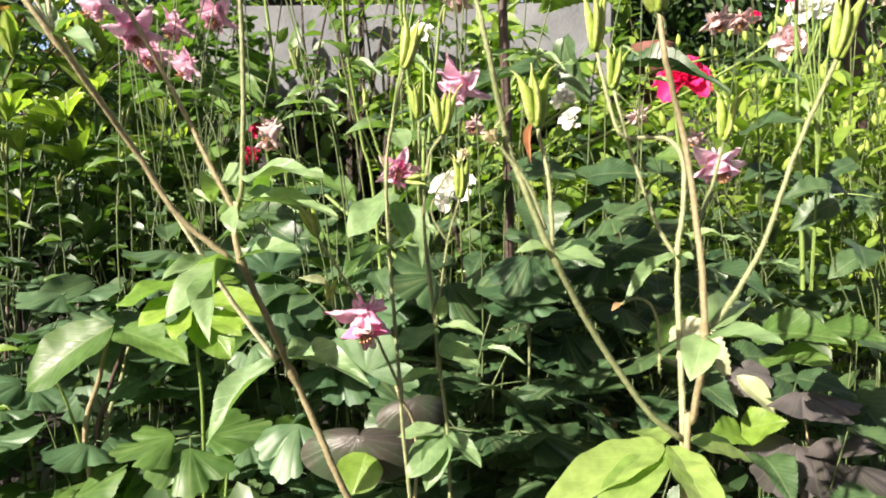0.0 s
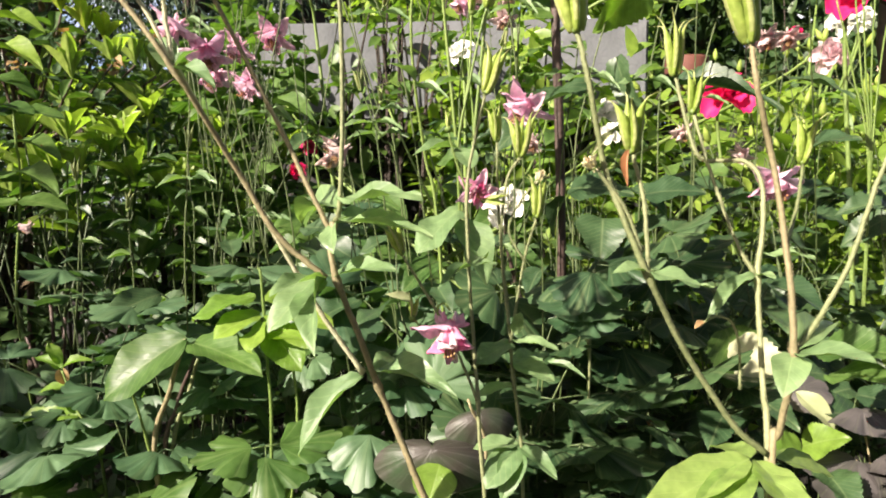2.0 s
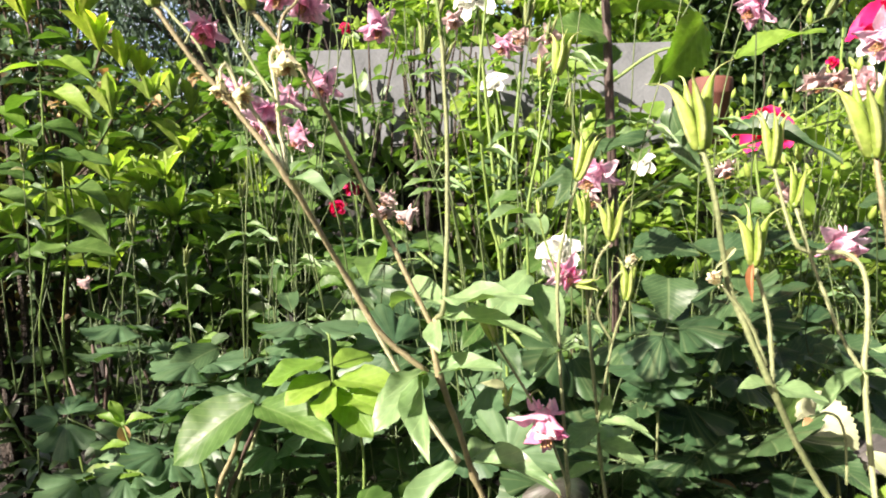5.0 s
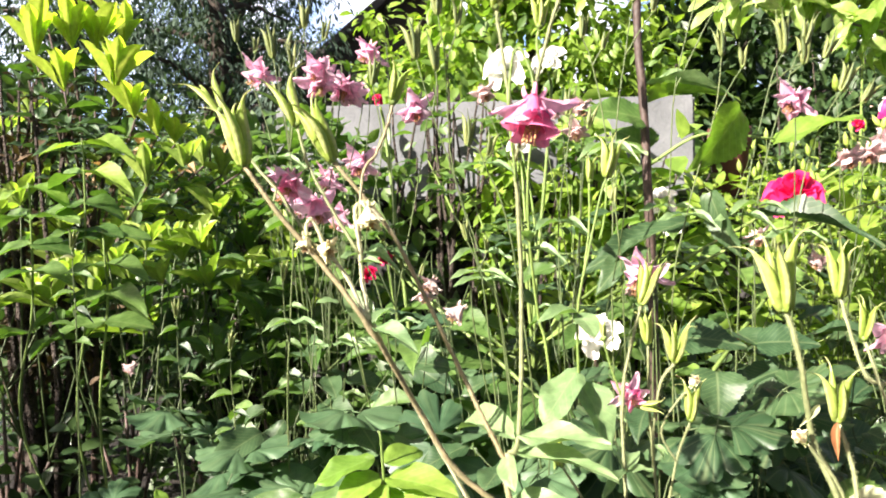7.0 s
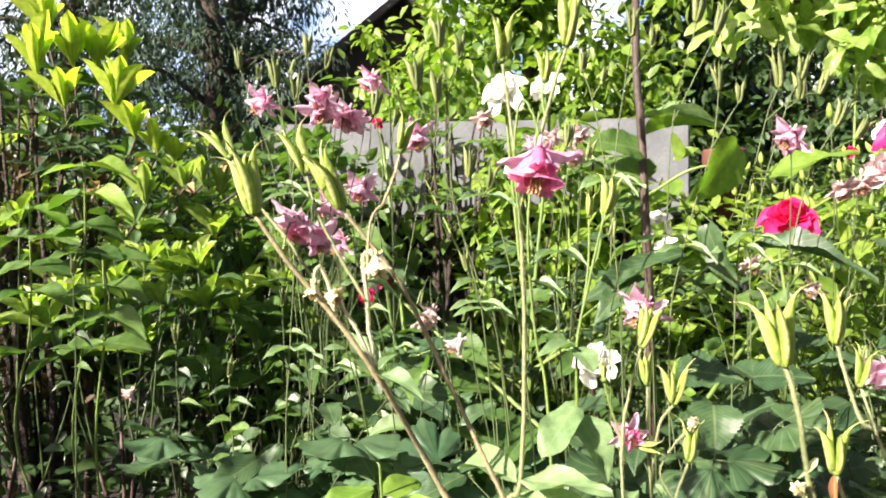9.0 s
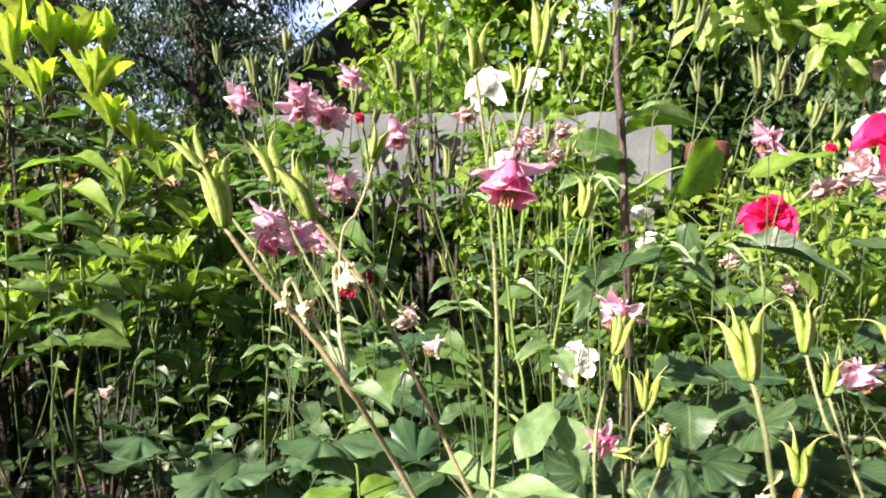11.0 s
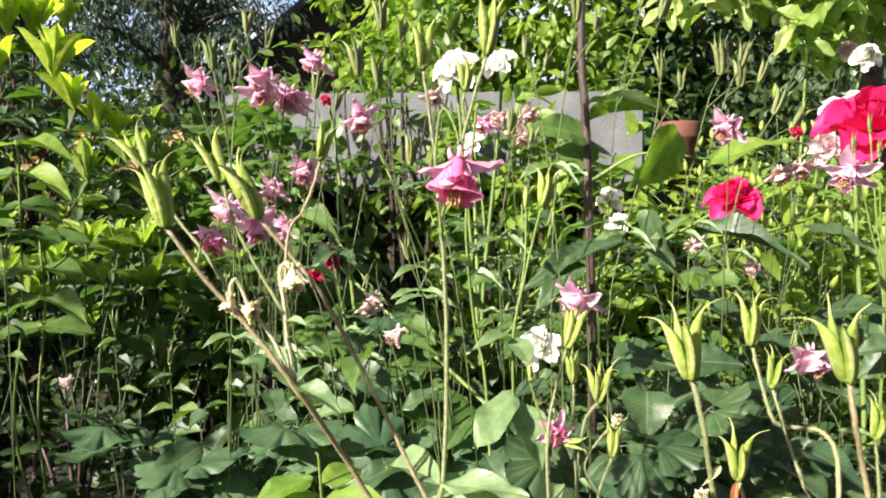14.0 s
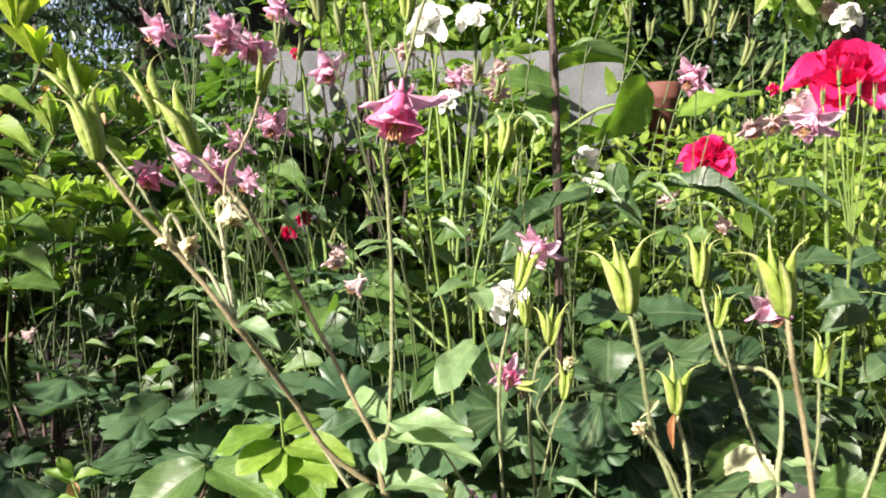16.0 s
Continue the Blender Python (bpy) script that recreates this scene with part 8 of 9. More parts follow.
leaf(tall_azalea, pick("dark_leaf"), (-0.5539, 1.097, 0.714), (-0.5609, 1.077, 0.7221), 0.009)
leaf(tall_azalea, pick("dry_lance"), (-0.8469, 1.187, 0.6763), (-0.8202, 1.167, 0.6672), 0.012)
leaf(tall_azalea, pick("dry_lance"), (-0.6979, 1.077, 0.7135), (-0.6857, 1.057, 0.7106), 0.015)
leaf(tall_azalea, pick("dark_leaf"), (-0.666, 1.167, 0.6758), (-0.6679, 1.147, 0.6804), 0.009)
leaf(tall_azalea, pick("dry_lance"), (-0.535, 1.057, 0.7119), (-0.5093, 1.037, 0.7212), 0.012)
leaf(tall_azalea, pick("dry_lance"), (-0.8194, 1.147, 0.6759), (-0.801, 1.127, 0.6689), 0.015)
leaf(tall_azalea, pick("dark_leaf"), (-0.6735, 1.037, 0.7112), (-0.6684, 1.017, 0.7101), 0.009)
leaf(tall_azalea, pick("dry_lance"), (-0.6442, 1.127, 0.6753), (-0.6534, 1.107, 0.6816), 0.012)
leaf(tall_azalea, pick("dry_lance"), (-0.6007, 1.217, 0.7298), (-0.5807, 1.197, 0.7429), 0.015)
leaf(tall_azalea, pick("dark_leaf"), (-0.7921, 1.107, 0.6753), (-0.7814, 1.087, 0.6703), 0.009)
leaf(tall_azalea, pick("dry_lance"), (-0.7613, 1.197, 0.7294), (-0.7653, 1.177, 0.7304), 0.012)
leaf(tall_azalea, pick("dry_lance"), (-0.6226, 1.087, 0.6746), (-0.5978, 1.067, 0.6824), 0.015)
leaf(tall_azalea, pick("dark_leaf"), (-0.5818, 1.177, 0.7278), (-0.5706, 1.157, 0.7169), 0.009)
leaf(tall_azalea, pick("dry_lance"), (-0.7649, 1.067, 0.6746), (-0.7615, 1.047, 0.6715), 0.012)
leaf(tall_azalea, pick("dry_lance"), (-0.7369, 1.157, 0.7272), (-0.7049, 1.137, 0.7299), 0.015)
leaf(tall_azalea, pick("dark_leaf"), (-0.6011, 1.047, 0.6739), (-0.5839, 1.027, 0.683), 0.009)
leaf(tall_azalea, pick("dry_lance"), (-0.563, 1.137, 0.7256), (-0.5595, 1.117, 0.7169), 0.012)
leaf(tall_azalea, pick("dry_lance"), (-0.7378, 1.027, 0.6737), (-0.7411, 1.007, 0.6725), 0.015)
leaf(tall_azalea, pick("dark_leaf"), (-0.7125, 1.117, 0.725), (-0.6889, 1.097, 0.7293), 0.009)
leaf(tall_azalea, pick("dry_lance"), (-0.6773, 1.207, 0.6863), (-0.6672, 1.187, 0.699), 0.012)
leaf(tall_azalea, pick("dry_lance"), (-0.5443, 1.097, 0.7232), (-0.548, 1.077, 0.7166), 0.015)
leaf(tall_azalea, pick("dark_leaf"), (-0.8362, 1.187, 0.6864), (-0.8054, 1.167, 0.687), 0.009)
leaf(tall_azalea, pick("dry_lance"), (-0.6883, 1.077, 0.7225), (-0.6724, 1.057, 0.7284), 0.012)
leaf(tall_azalea, pick("dry_lance"), (-0.6557, 1.167, 0.6856), (-0.6542, 1.147, 0.6746), 0.015)
leaf(tall_azalea, pick("dark_leaf"), (-0.5257, 1.057, 0.7207), (-0.5362, 1.037, 0.716), 0.009)
leaf(tall_azalea, pick("dry_lance"), (-0.8091, 1.147, 0.6856), (-0.7867, 1.127, 0.688), 0.012)
leaf(tall_azalea, pick("dry_lance"), (-0.6643, 1.037, 0.72), (-0.6556, 1.017, 0.7273), 0.015)
leaf(tall_azalea, pick("dark_leaf"), (-0.6343, 1.127, 0.6848), (-0.6401, 1.107, 0.6759), 0.009)
leaf(tall_azalea, pick("dry_lance"), (-0.5901, 1.217, 0.74), (-0.5665, 1.197, 0.7368), 0.012)
leaf(tall_azalea, pick("dry_lance"), (-0.7821, 1.107, 0.6847), (-0.7676, 1.087, 0.6888), 0.015)
leaf(tall_azalea, pick("dark_leaf"), (-0.7507, 1.197, 0.7395), (-0.7505, 1.177, 0.7502), 0.009)
leaf(tall_azalea, pick("dry_lance"), (-0.613, 1.087, 0.6838), (-0.585, 1.067, 0.6769), 0.012)
leaf(tall_azalea, pick("dry_lance"), (-0.5715, 1.177, 0.7376), (-0.5563, 1.157, 0.7363), 0.015)
leaf(tall_azalea, pick("dark_leaf"), (-0.7553, 1.067, 0.6837), (-0.7481, 1.047, 0.6893), 0.009)
leaf(tall_azalea, pick("dry_lance"), (-0.7266, 1.157, 0.737), (-0.7339, 1.137, 0.7492), 0.012)
leaf(tall_azalea, pick("dry_lance"), (-0.5918, 1.047, 0.6827), (-0.5716, 1.027, 0.6777), 0.015)
leaf(tall_azalea, pick("dark_leaf"), (-0.553, 1.137, 0.7351), (-0.5457, 1.117, 0.7356), 0.009)
leaf(tall_azalea, pick("dry_lance"), (-0.7286, 1.027, 0.6825), (-0.7283, 1.007, 0.6896), 0.012)
leaf(tall_azalea, pick("dry_lance"), (-0.7026, 1.117, 0.7344), (-0.6757, 1.097, 0.7237), 0.015)
leaf(tall_azalea, pick("dark_leaf"), (-0.6667, 1.207, 0.6965), (-0.653, 1.187, 0.693), 0.009)
leaf(tall_azalea, pick("dry_lance"), (-0.5347, 1.097, 0.7324), (-0.5347, 1.077, 0.7347), 0.012)
leaf(tall_azalea, pick("dry_lance"), (-0.8256, 1.187, 0.6964), (-0.7906, 1.167, 0.7067), 0.015)
leaf(tall_azalea, pick("dark_leaf"), (-0.6788, 1.077, 0.7316), (-0.6597, 1.057, 0.723), 0.009)

weed = thing("weed", (-0.5344, 0.66, 0), "thin upright weed with small narrow leaves and a green pod", "weed", "thin weeds")
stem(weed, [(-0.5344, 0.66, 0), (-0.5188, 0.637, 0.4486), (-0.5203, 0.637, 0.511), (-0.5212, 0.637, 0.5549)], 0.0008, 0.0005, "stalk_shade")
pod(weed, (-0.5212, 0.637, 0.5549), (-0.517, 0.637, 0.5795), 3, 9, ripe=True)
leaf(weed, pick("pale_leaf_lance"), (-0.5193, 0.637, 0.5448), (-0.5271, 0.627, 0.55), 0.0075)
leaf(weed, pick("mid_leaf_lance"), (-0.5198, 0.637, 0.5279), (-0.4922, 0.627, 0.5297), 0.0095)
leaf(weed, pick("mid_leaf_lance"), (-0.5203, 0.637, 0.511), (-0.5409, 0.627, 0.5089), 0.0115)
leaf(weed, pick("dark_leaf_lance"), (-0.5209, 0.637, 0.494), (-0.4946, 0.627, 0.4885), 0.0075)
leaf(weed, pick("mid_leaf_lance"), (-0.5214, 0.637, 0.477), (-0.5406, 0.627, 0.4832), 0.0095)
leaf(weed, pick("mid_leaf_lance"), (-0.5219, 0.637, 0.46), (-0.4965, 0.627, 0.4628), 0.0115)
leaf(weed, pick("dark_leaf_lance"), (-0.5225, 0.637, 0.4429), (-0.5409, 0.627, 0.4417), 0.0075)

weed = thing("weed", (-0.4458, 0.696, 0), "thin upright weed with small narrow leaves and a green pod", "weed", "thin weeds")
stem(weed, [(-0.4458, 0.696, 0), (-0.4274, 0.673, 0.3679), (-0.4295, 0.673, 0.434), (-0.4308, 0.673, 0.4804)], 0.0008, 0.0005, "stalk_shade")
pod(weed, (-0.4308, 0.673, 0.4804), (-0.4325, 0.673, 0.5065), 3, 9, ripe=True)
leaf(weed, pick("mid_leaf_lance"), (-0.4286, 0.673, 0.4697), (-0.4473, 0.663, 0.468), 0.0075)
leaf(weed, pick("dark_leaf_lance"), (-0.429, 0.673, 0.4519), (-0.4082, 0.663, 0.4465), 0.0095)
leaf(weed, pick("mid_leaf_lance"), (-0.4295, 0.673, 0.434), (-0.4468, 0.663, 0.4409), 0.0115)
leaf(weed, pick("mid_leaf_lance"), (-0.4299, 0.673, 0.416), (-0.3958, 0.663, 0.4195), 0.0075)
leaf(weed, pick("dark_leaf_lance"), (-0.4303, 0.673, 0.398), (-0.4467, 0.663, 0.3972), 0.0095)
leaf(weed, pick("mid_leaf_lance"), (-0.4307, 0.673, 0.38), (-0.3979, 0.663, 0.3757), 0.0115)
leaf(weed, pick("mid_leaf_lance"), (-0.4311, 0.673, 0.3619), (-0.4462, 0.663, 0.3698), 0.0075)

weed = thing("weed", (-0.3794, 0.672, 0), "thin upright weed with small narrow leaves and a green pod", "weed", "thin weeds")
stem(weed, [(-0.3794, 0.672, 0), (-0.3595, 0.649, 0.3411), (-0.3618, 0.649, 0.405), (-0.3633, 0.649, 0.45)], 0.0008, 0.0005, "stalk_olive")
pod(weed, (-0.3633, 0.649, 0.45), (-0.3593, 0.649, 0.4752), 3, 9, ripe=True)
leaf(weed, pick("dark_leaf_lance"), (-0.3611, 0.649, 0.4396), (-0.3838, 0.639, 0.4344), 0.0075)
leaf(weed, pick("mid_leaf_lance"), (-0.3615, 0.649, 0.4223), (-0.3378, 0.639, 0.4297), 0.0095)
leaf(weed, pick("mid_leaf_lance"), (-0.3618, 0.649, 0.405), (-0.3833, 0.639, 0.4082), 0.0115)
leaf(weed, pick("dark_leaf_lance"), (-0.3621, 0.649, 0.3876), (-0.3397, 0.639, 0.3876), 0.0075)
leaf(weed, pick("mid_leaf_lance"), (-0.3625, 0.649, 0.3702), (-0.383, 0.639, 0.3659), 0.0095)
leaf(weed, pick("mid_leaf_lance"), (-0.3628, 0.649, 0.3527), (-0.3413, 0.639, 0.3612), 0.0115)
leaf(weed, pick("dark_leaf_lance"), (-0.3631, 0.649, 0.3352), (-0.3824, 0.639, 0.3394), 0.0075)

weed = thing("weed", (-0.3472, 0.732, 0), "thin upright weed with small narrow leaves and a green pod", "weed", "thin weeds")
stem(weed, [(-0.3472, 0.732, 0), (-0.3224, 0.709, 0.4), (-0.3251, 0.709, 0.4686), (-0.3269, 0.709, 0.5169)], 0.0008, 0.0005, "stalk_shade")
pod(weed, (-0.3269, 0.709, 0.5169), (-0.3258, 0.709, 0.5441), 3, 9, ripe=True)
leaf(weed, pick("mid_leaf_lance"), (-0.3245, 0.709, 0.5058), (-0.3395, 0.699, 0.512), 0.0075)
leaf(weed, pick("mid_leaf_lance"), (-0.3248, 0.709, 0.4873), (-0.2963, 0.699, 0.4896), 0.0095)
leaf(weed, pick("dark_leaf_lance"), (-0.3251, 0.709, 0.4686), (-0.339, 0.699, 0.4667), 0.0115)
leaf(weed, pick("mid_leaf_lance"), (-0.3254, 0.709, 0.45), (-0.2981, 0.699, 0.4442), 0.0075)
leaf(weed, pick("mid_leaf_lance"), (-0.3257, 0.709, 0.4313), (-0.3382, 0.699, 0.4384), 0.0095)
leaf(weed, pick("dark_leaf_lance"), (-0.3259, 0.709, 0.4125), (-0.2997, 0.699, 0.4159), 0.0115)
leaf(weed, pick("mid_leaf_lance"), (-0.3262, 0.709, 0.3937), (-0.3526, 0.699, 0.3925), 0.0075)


# ---- roses ----

red_rose = thing("rose_bush", (0.4, 1.1, 0), "rose bush with one bright red double bloom and dark leaves", "rose", "roses")
stem(red_rose, [(0.4, 1.1, 0), (0.3982, 1.096, 0.259), (0.3576, 1.105, 0.5567), (0.3526, 1.085, 0.6107)], 0.004, 0.0018, "stalk_green", name="cane")
rose_flower(red_rose, (0.3526, 1.062, 0.6167), (-0.25, -0.62, 0.72), 0.074, "red_petal")
rose_leaves(red_rose, (0.3913, 1.091, 0.3824), 3)

tall_red_rose = thing("rose_bush", (0.44, 0.86, 0), "tall rose bush with a large crimson bloom in the sun", "rose", "roses")
stem(tall_red_rose, [(0.44, 0.86, 0), (0.4422, 0.8493, 0.292), (0.4137, 0.837, 0.6353), (0.4087, 0.817, 0.6893)], 0.004, 0.0018, "stalk_green", name="cane")
rose_flower(tall_red_rose, (0.4087, 0.794, 0.6953), (-0.3, -0.66, 0.68), 0.102, "red_petal")
rose_leaves(tall_red_rose, (0.4394, 0.8342, 0.4311), 3)

rose_buds = thing("rose_shoot", (0.42, 0.8, 0), "thin rose shoots carrying closed green buds", "rose shoot")
stem(rose_buds, [(0.42, 0.8, 0), (0.406, 0.757, 0.4568), (0.3752, 0.742, 0.5975), (0.3521, 0.732, 0.6668)], 0.0012, 0.0008, "stalk_green")
pod(rose_buds, (0.3521, 0.732, 0.6668), (0.3521, 0.732, 0.6882), 3, 2, 3, ripe=True)
stem(rose_buds, [(0.42, 0.8, 0), (0.406, 0.757, 0.4568), (0.3844, 0.742, 0.5975), (0.3689, 0.732, 0.6876)], 0.0012, 0.0008, "stalk_green")
pod(rose_buds, (0.3689, 0.732, 0.6876), (0.3689, 0.732, 0.7089), 3, 2, 3, ripe=True)
stem(rose_buds, [(0.42, 0.8, 0), (0.406, 0.757, 0.4568), (0.3891, 0.742, 0.5975), (0.3796, 0.732, 0.6607)], 0.0012, 0.0008, "stalk_green")
pod(rose_buds, (0.3796, 0.732, 0.6607), (0.3795, 0.732, 0.6822), 3, 2, 3, ripe=True)
stem(rose_buds, [(0.42, 0.8, 0), (0.406, 0.757, 0.4568), (0.3952, 0.742, 0.5975), (0.3907, 0.732, 0.6756)], 0.0012, 0.0008, "stalk_green")
pod(rose_buds, (0.3907, 0.732, 0.6756), (0.3906, 0.732, 0.697), 3, 2, 3, ripe=True)
stem(rose_buds, [(0.42, 0.8, 0), (0.406, 0.757, 0.4568), (0.4039, 0.742, 0.5975), (0.408, 0.732, 0.6697)], 0.0012, 0.0008, "stalk_green")
pod(rose_buds, (0.408, 0.732, 0.6697), (0.4078, 0.732, 0.6911), 3, 2, 3, ripe=True)

small_red_rose = thing("rose_bush", (-0.2, 0.98, 0), "small red rosebud low among the leaves", "rose", "roses")
stem(small_red_rose, [(-0.2, 0.98, 0), (-0.2137, 0.9975, 0.2124), (-0.2899, 1.07, 0.4457), (-0.2949, 1.05, 0.4997)], 0.004, 0.0018, "stalk_green", name="cane")
rose_flower(small_red_rose, (-0.2949, 1.027, 0.5057), (-0.2, -0.9, 0.4), 0.026, "red_petal")
rose_leaves(small_red_rose, (-0.2324, 1.022, 0.3135), 3)
stem(small_red_rose, [(-0.2137, 0.9975, 0.2124), (-0.2213, 0.988, 0.3084), (-0.2466, 0.97, 0.4725), (-0.2516, 0.95, 0.5265)], 0.004, 0.0018, "stalk_green", name="cane")
rose_flower(small_red_rose, (-0.2516, 0.927, 0.5325), (0.2, -0.9, 0.4), 0.02, "red_petal")
rose_leaves(small_red_rose, (-0.2108, 0.962, 0.3301), 3)
stem(small_red_rose, [(-0.2137, 0.9975, 0.2124), (-0.2244, 0.998, 0.3778), (-0.2623, 1.02, 0.7036), (-0.2673, 1, 0.7576)], 0.004, 0.0018, "stalk_green", name="cane")
rose_flower(small_red_rose, (-0.2673, 0.977, 0.7636), (0.2, -0.9, 0.4), 0.016, "red_petal")
rose_leaves(small_red_rose, (-0.2187, 0.992, 0.4734), 3)
stem(small_red_rose, [(-0.2137, 0.9975, 0.2124), (-0.07066, 1.038, 0.3696), (0.5066, 1.22, 0.6765), (0.5016, 1.2, 0.7305)], 0.004, 0.0018, "stalk_green", name="cane")
rose_flower(small_red_rose, (0.5016, 1.177, 0.7365), (0.2, -0.9, 0.4), 0.02, "red_petal")
rose_leaves(small_red_rose, (0.1658, 1.112, 0.4566), 3)

white_rose = thing("rose_bush", (-0.04, 1.12, 0), "white rose bush in bloom by the grey wall", "rose", "roses")
stem(white_rose, [(-0.04, 1.12, 0), (-0.03965, 1.1, 0.3406), (-0.0736, 1.06, 0.7509), (-0.0786, 1.04, 0.8049)], 0.004, 0.0018, "stalk_green", name="cane")
rose_flower(white_rose, (-0.0786, 1.017, 0.8109), (-0.45, -0.75, 0.45), 0.066, "white_petal", ((5, 72, 1.0, 2), (5, 46, 0.8, 1), (4, 18, 0.55, 0)))
rose_leaves(white_rose, (-0.0443, 1.072, 0.5028), 3)
stem(white_rose, [(-0.03965, 1.1, 0.3406), (-0.03456, 1.092, 0.4853), (-0.0092, 1.08, 0.7629), (-0.0142, 1.06, 0.8169)], 0.004, 0.0018, "stalk_green", name="cane")
rose_flower(white_rose, (-0.0142, 1.037, 0.8229), (-0.45, -0.75, 0.45), 0.05, "white_petal", ((5, 72, 1.0, 2), (5, 46, 0.8, 1), (4, 18, 0.55, 0)))
rose_leaves(white_rose, (-0.0121, 1.084, 0.5102), 3)
stem(white_rose, [(-0.03965, 1.1, 0.3406), (0.00958, 1.14, 0.4242), (0.2115, 1.32, 0.5594), (0.2065, 1.3, 0.6134)], 0.004, 0.0018, "stalk_green", name="cane")
rose_flower(white_rose, (0.2065, 1.277, 0.6194), (-0.45, -0.75, 0.45), 0.05, "white_petal", ((5, 72, 1.0, 2), (5, 46, 0.8, 1), (4, 18, 0.55, 0)))
rose_leaves(white_rose, (0.09825, 1.228, 0.384), 3)
stem(white_rose, [(-0.03965, 1.1, 0.3406), (-0.0425, 1.13, 0.4547), (-0.0489, 1.27, 0.6609), (-0.0539, 1.25, 0.7149)], 0.004, 0.0018, "stalk_green", name="cane")
rose_flower(white_rose, (-0.0539, 1.227, 0.7209), (-0.45, -0.75, 0.45), 0.045, "white_petal", ((5, 72, 1.0, 2), (5, 46, 0.8, 1), (4, 18, 0.55, 0)))
rose_leaves(white_rose, (-0.03195, 1.198, 0.447), 3)
stem(white_rose, [(-0.03965, 1.1, 0.3406), (0.01058, 1.13, 0.4118), (0.2165, 1.27, 0.518), (0.2115, 1.25, 0.572)], 0.004, 0.0018, "stalk_green", name="cane")
rose_flower(white_rose, (0.2115, 1.227, 0.578), (-0.45, -0.75, 0.45), 0.04, "white_petal", ((5, 72, 1.0, 2), (5, 46, 0.8, 1), (4, 18, 0.55, 0)))
rose_leaves(white_rose, (0.1007, 1.198, 0.3584), 3)

for x, y, z in ((-0.46, 1.42, 0.70), (-0.36, 1.36, 0.60), (-0.24, 1.40, 0.72), (-0.14, 1.34, 0.62), (-0.05, 1.42, 0.76), (0.05, 1.36, 0.66), (0.13, 1.42, 0.72), (0.22, 1.34, 0.62), (0.02, 1.3, 0.55), (-0.3, 1.3, 0.5)):
    stem(white_rose, [(-0.03965, 1.1, 0.3406), (x * 0.6, 1.2, z * 0.75), (x, y, z)], 0.003, 0.0014, "stalk_green", name="cane")
    rose_leaves(white_rose, (x, y, z), 3, 0.046, "mid_leaf_toothed")

low_white_rose = thing("rose_bush", (0.08, 0.84, 0), "white rose low among dark leaves", "rose", "roses")
stem(low_white_rose, [(0.08, 0.84, 0), (0.07382, 0.815, 0.1903), (0.0203, 0.76, 0.3932), (0.0153, 0.74, 0.4472)], 0.004, 0.0018, "cane", name="cane")
rose_flower(low_white_rose, (0.0153, 0.717, 0.4532), (-0.45, -0.75, 0.45), 0.045, "white_petal", ((5, 72, 1.0, 2), (5, 46, 0.8, 1), (4, 18, 0.55, 0)))
rose_leaves(low_white_rose, (0.06265, 0.78, 0.281), 3)
stem(low_white_rose, [(0.07382, 0.815, 0.1903), (0.00696, 0.852, 0.3063), (-0.2555, 1.02, 0.517), (-0.2605, 1, 0.571)], 0.004, 0.0018, "stalk_green", name="cane")
rose_flower(low_white_rose, (-0.2605, 0.977, 0.577), (-0.2, -0.7, 0.7), 0.022, "white_petal")
rose_leaves(low_white_rose, (-0.07525, 0.936, 0.3577), 3)
stem(low_white_rose, [(0.07382, 0.815, 0.1903), (0.1932, 0.932, 0.3731), (0.6758, 1.42, 0.7395), (0.6708, 1.4, 0.7935)], 0.004, 0.0018, "stalk_green", name="cane")
rose_flower(low_white_rose, (0.6708, 1.377, 0.7995), (-0.2, -0.9, 0.4), 0.055, "white_petal")
rose_leaves(low_white_rose, (0.3904, 1.176, 0.4957), 3)

blush_rose = thing("rose_bush", (0.5, 1.3, 0), "climbing rose with faded blush blooms, and white ones standing in for house wall", "rose", "roses")
# white blooms are added in place of bright house wall between the leaves
stem(blush_rose, [(0.5, 1.3, 0), (0.5955, 1.375, 0.3967), (0.8471, 1.62, 0.8846), (0.8421, 1.6, 0.9386)], 0.004, 0.0018, "stalk_green", name="cane")
rose_flower(blush_rose, (0.8421, 1.577, 0.9446), (-0.2, -0.9, 0.4), 0.06, "white_petal")
rose_leaves(blush_rose, (0.686, 1.48, 0.5857), 3)
stem(blush_rose, [(0.5955, 1.375, 0.3967), (0.6419, 1.43, 0.569), (0.8326, 1.67, 0.9111), (0.8276, 1.65, 0.9651)], 0.004, 0.0018, "stalk_green", name="cane")
rose_flower(blush_rose, (0.8276, 1.627, 0.9711), (-0.4, -0.9, 0.3), 0.045, "pink_tip")
rose_leaves(blush_rose, (0.6788, 1.51, 0.6021), 3)
stem(blush_rose, [(0.5955, 1.375, 0.3967), (0.6281, 1.4, 0.527), (0.7635, 1.52, 0.7711), (0.7585, 1.5, 0.8251)], 0.004, 0.0018, "stalk_green", name="cane")
rose_flower(blush_rose, (0.7585, 1.477, 0.8311), (0.1, -0.9, 0.3), 0.05, "white_petal")
rose_leaves(blush_rose, (0.6442, 1.42, 0.5153), 3)
stem(blush_rose, [(0.5955, 1.375, 0.3967), (0.6308, 1.44, 0.5786), (0.7767, 1.72, 0.9429), (0.7717, 1.7, 0.9969)], 0.004, 0.0018, "stalk_green", name="cane")
rose_flower(blush_rose, (0.7717, 1.677, 1.003), (0.1, -0.9, 0.3), 0.035, "white_petal")
rose_leaves(blush_rose, (0.6509, 1.54, 0.6218), 3)
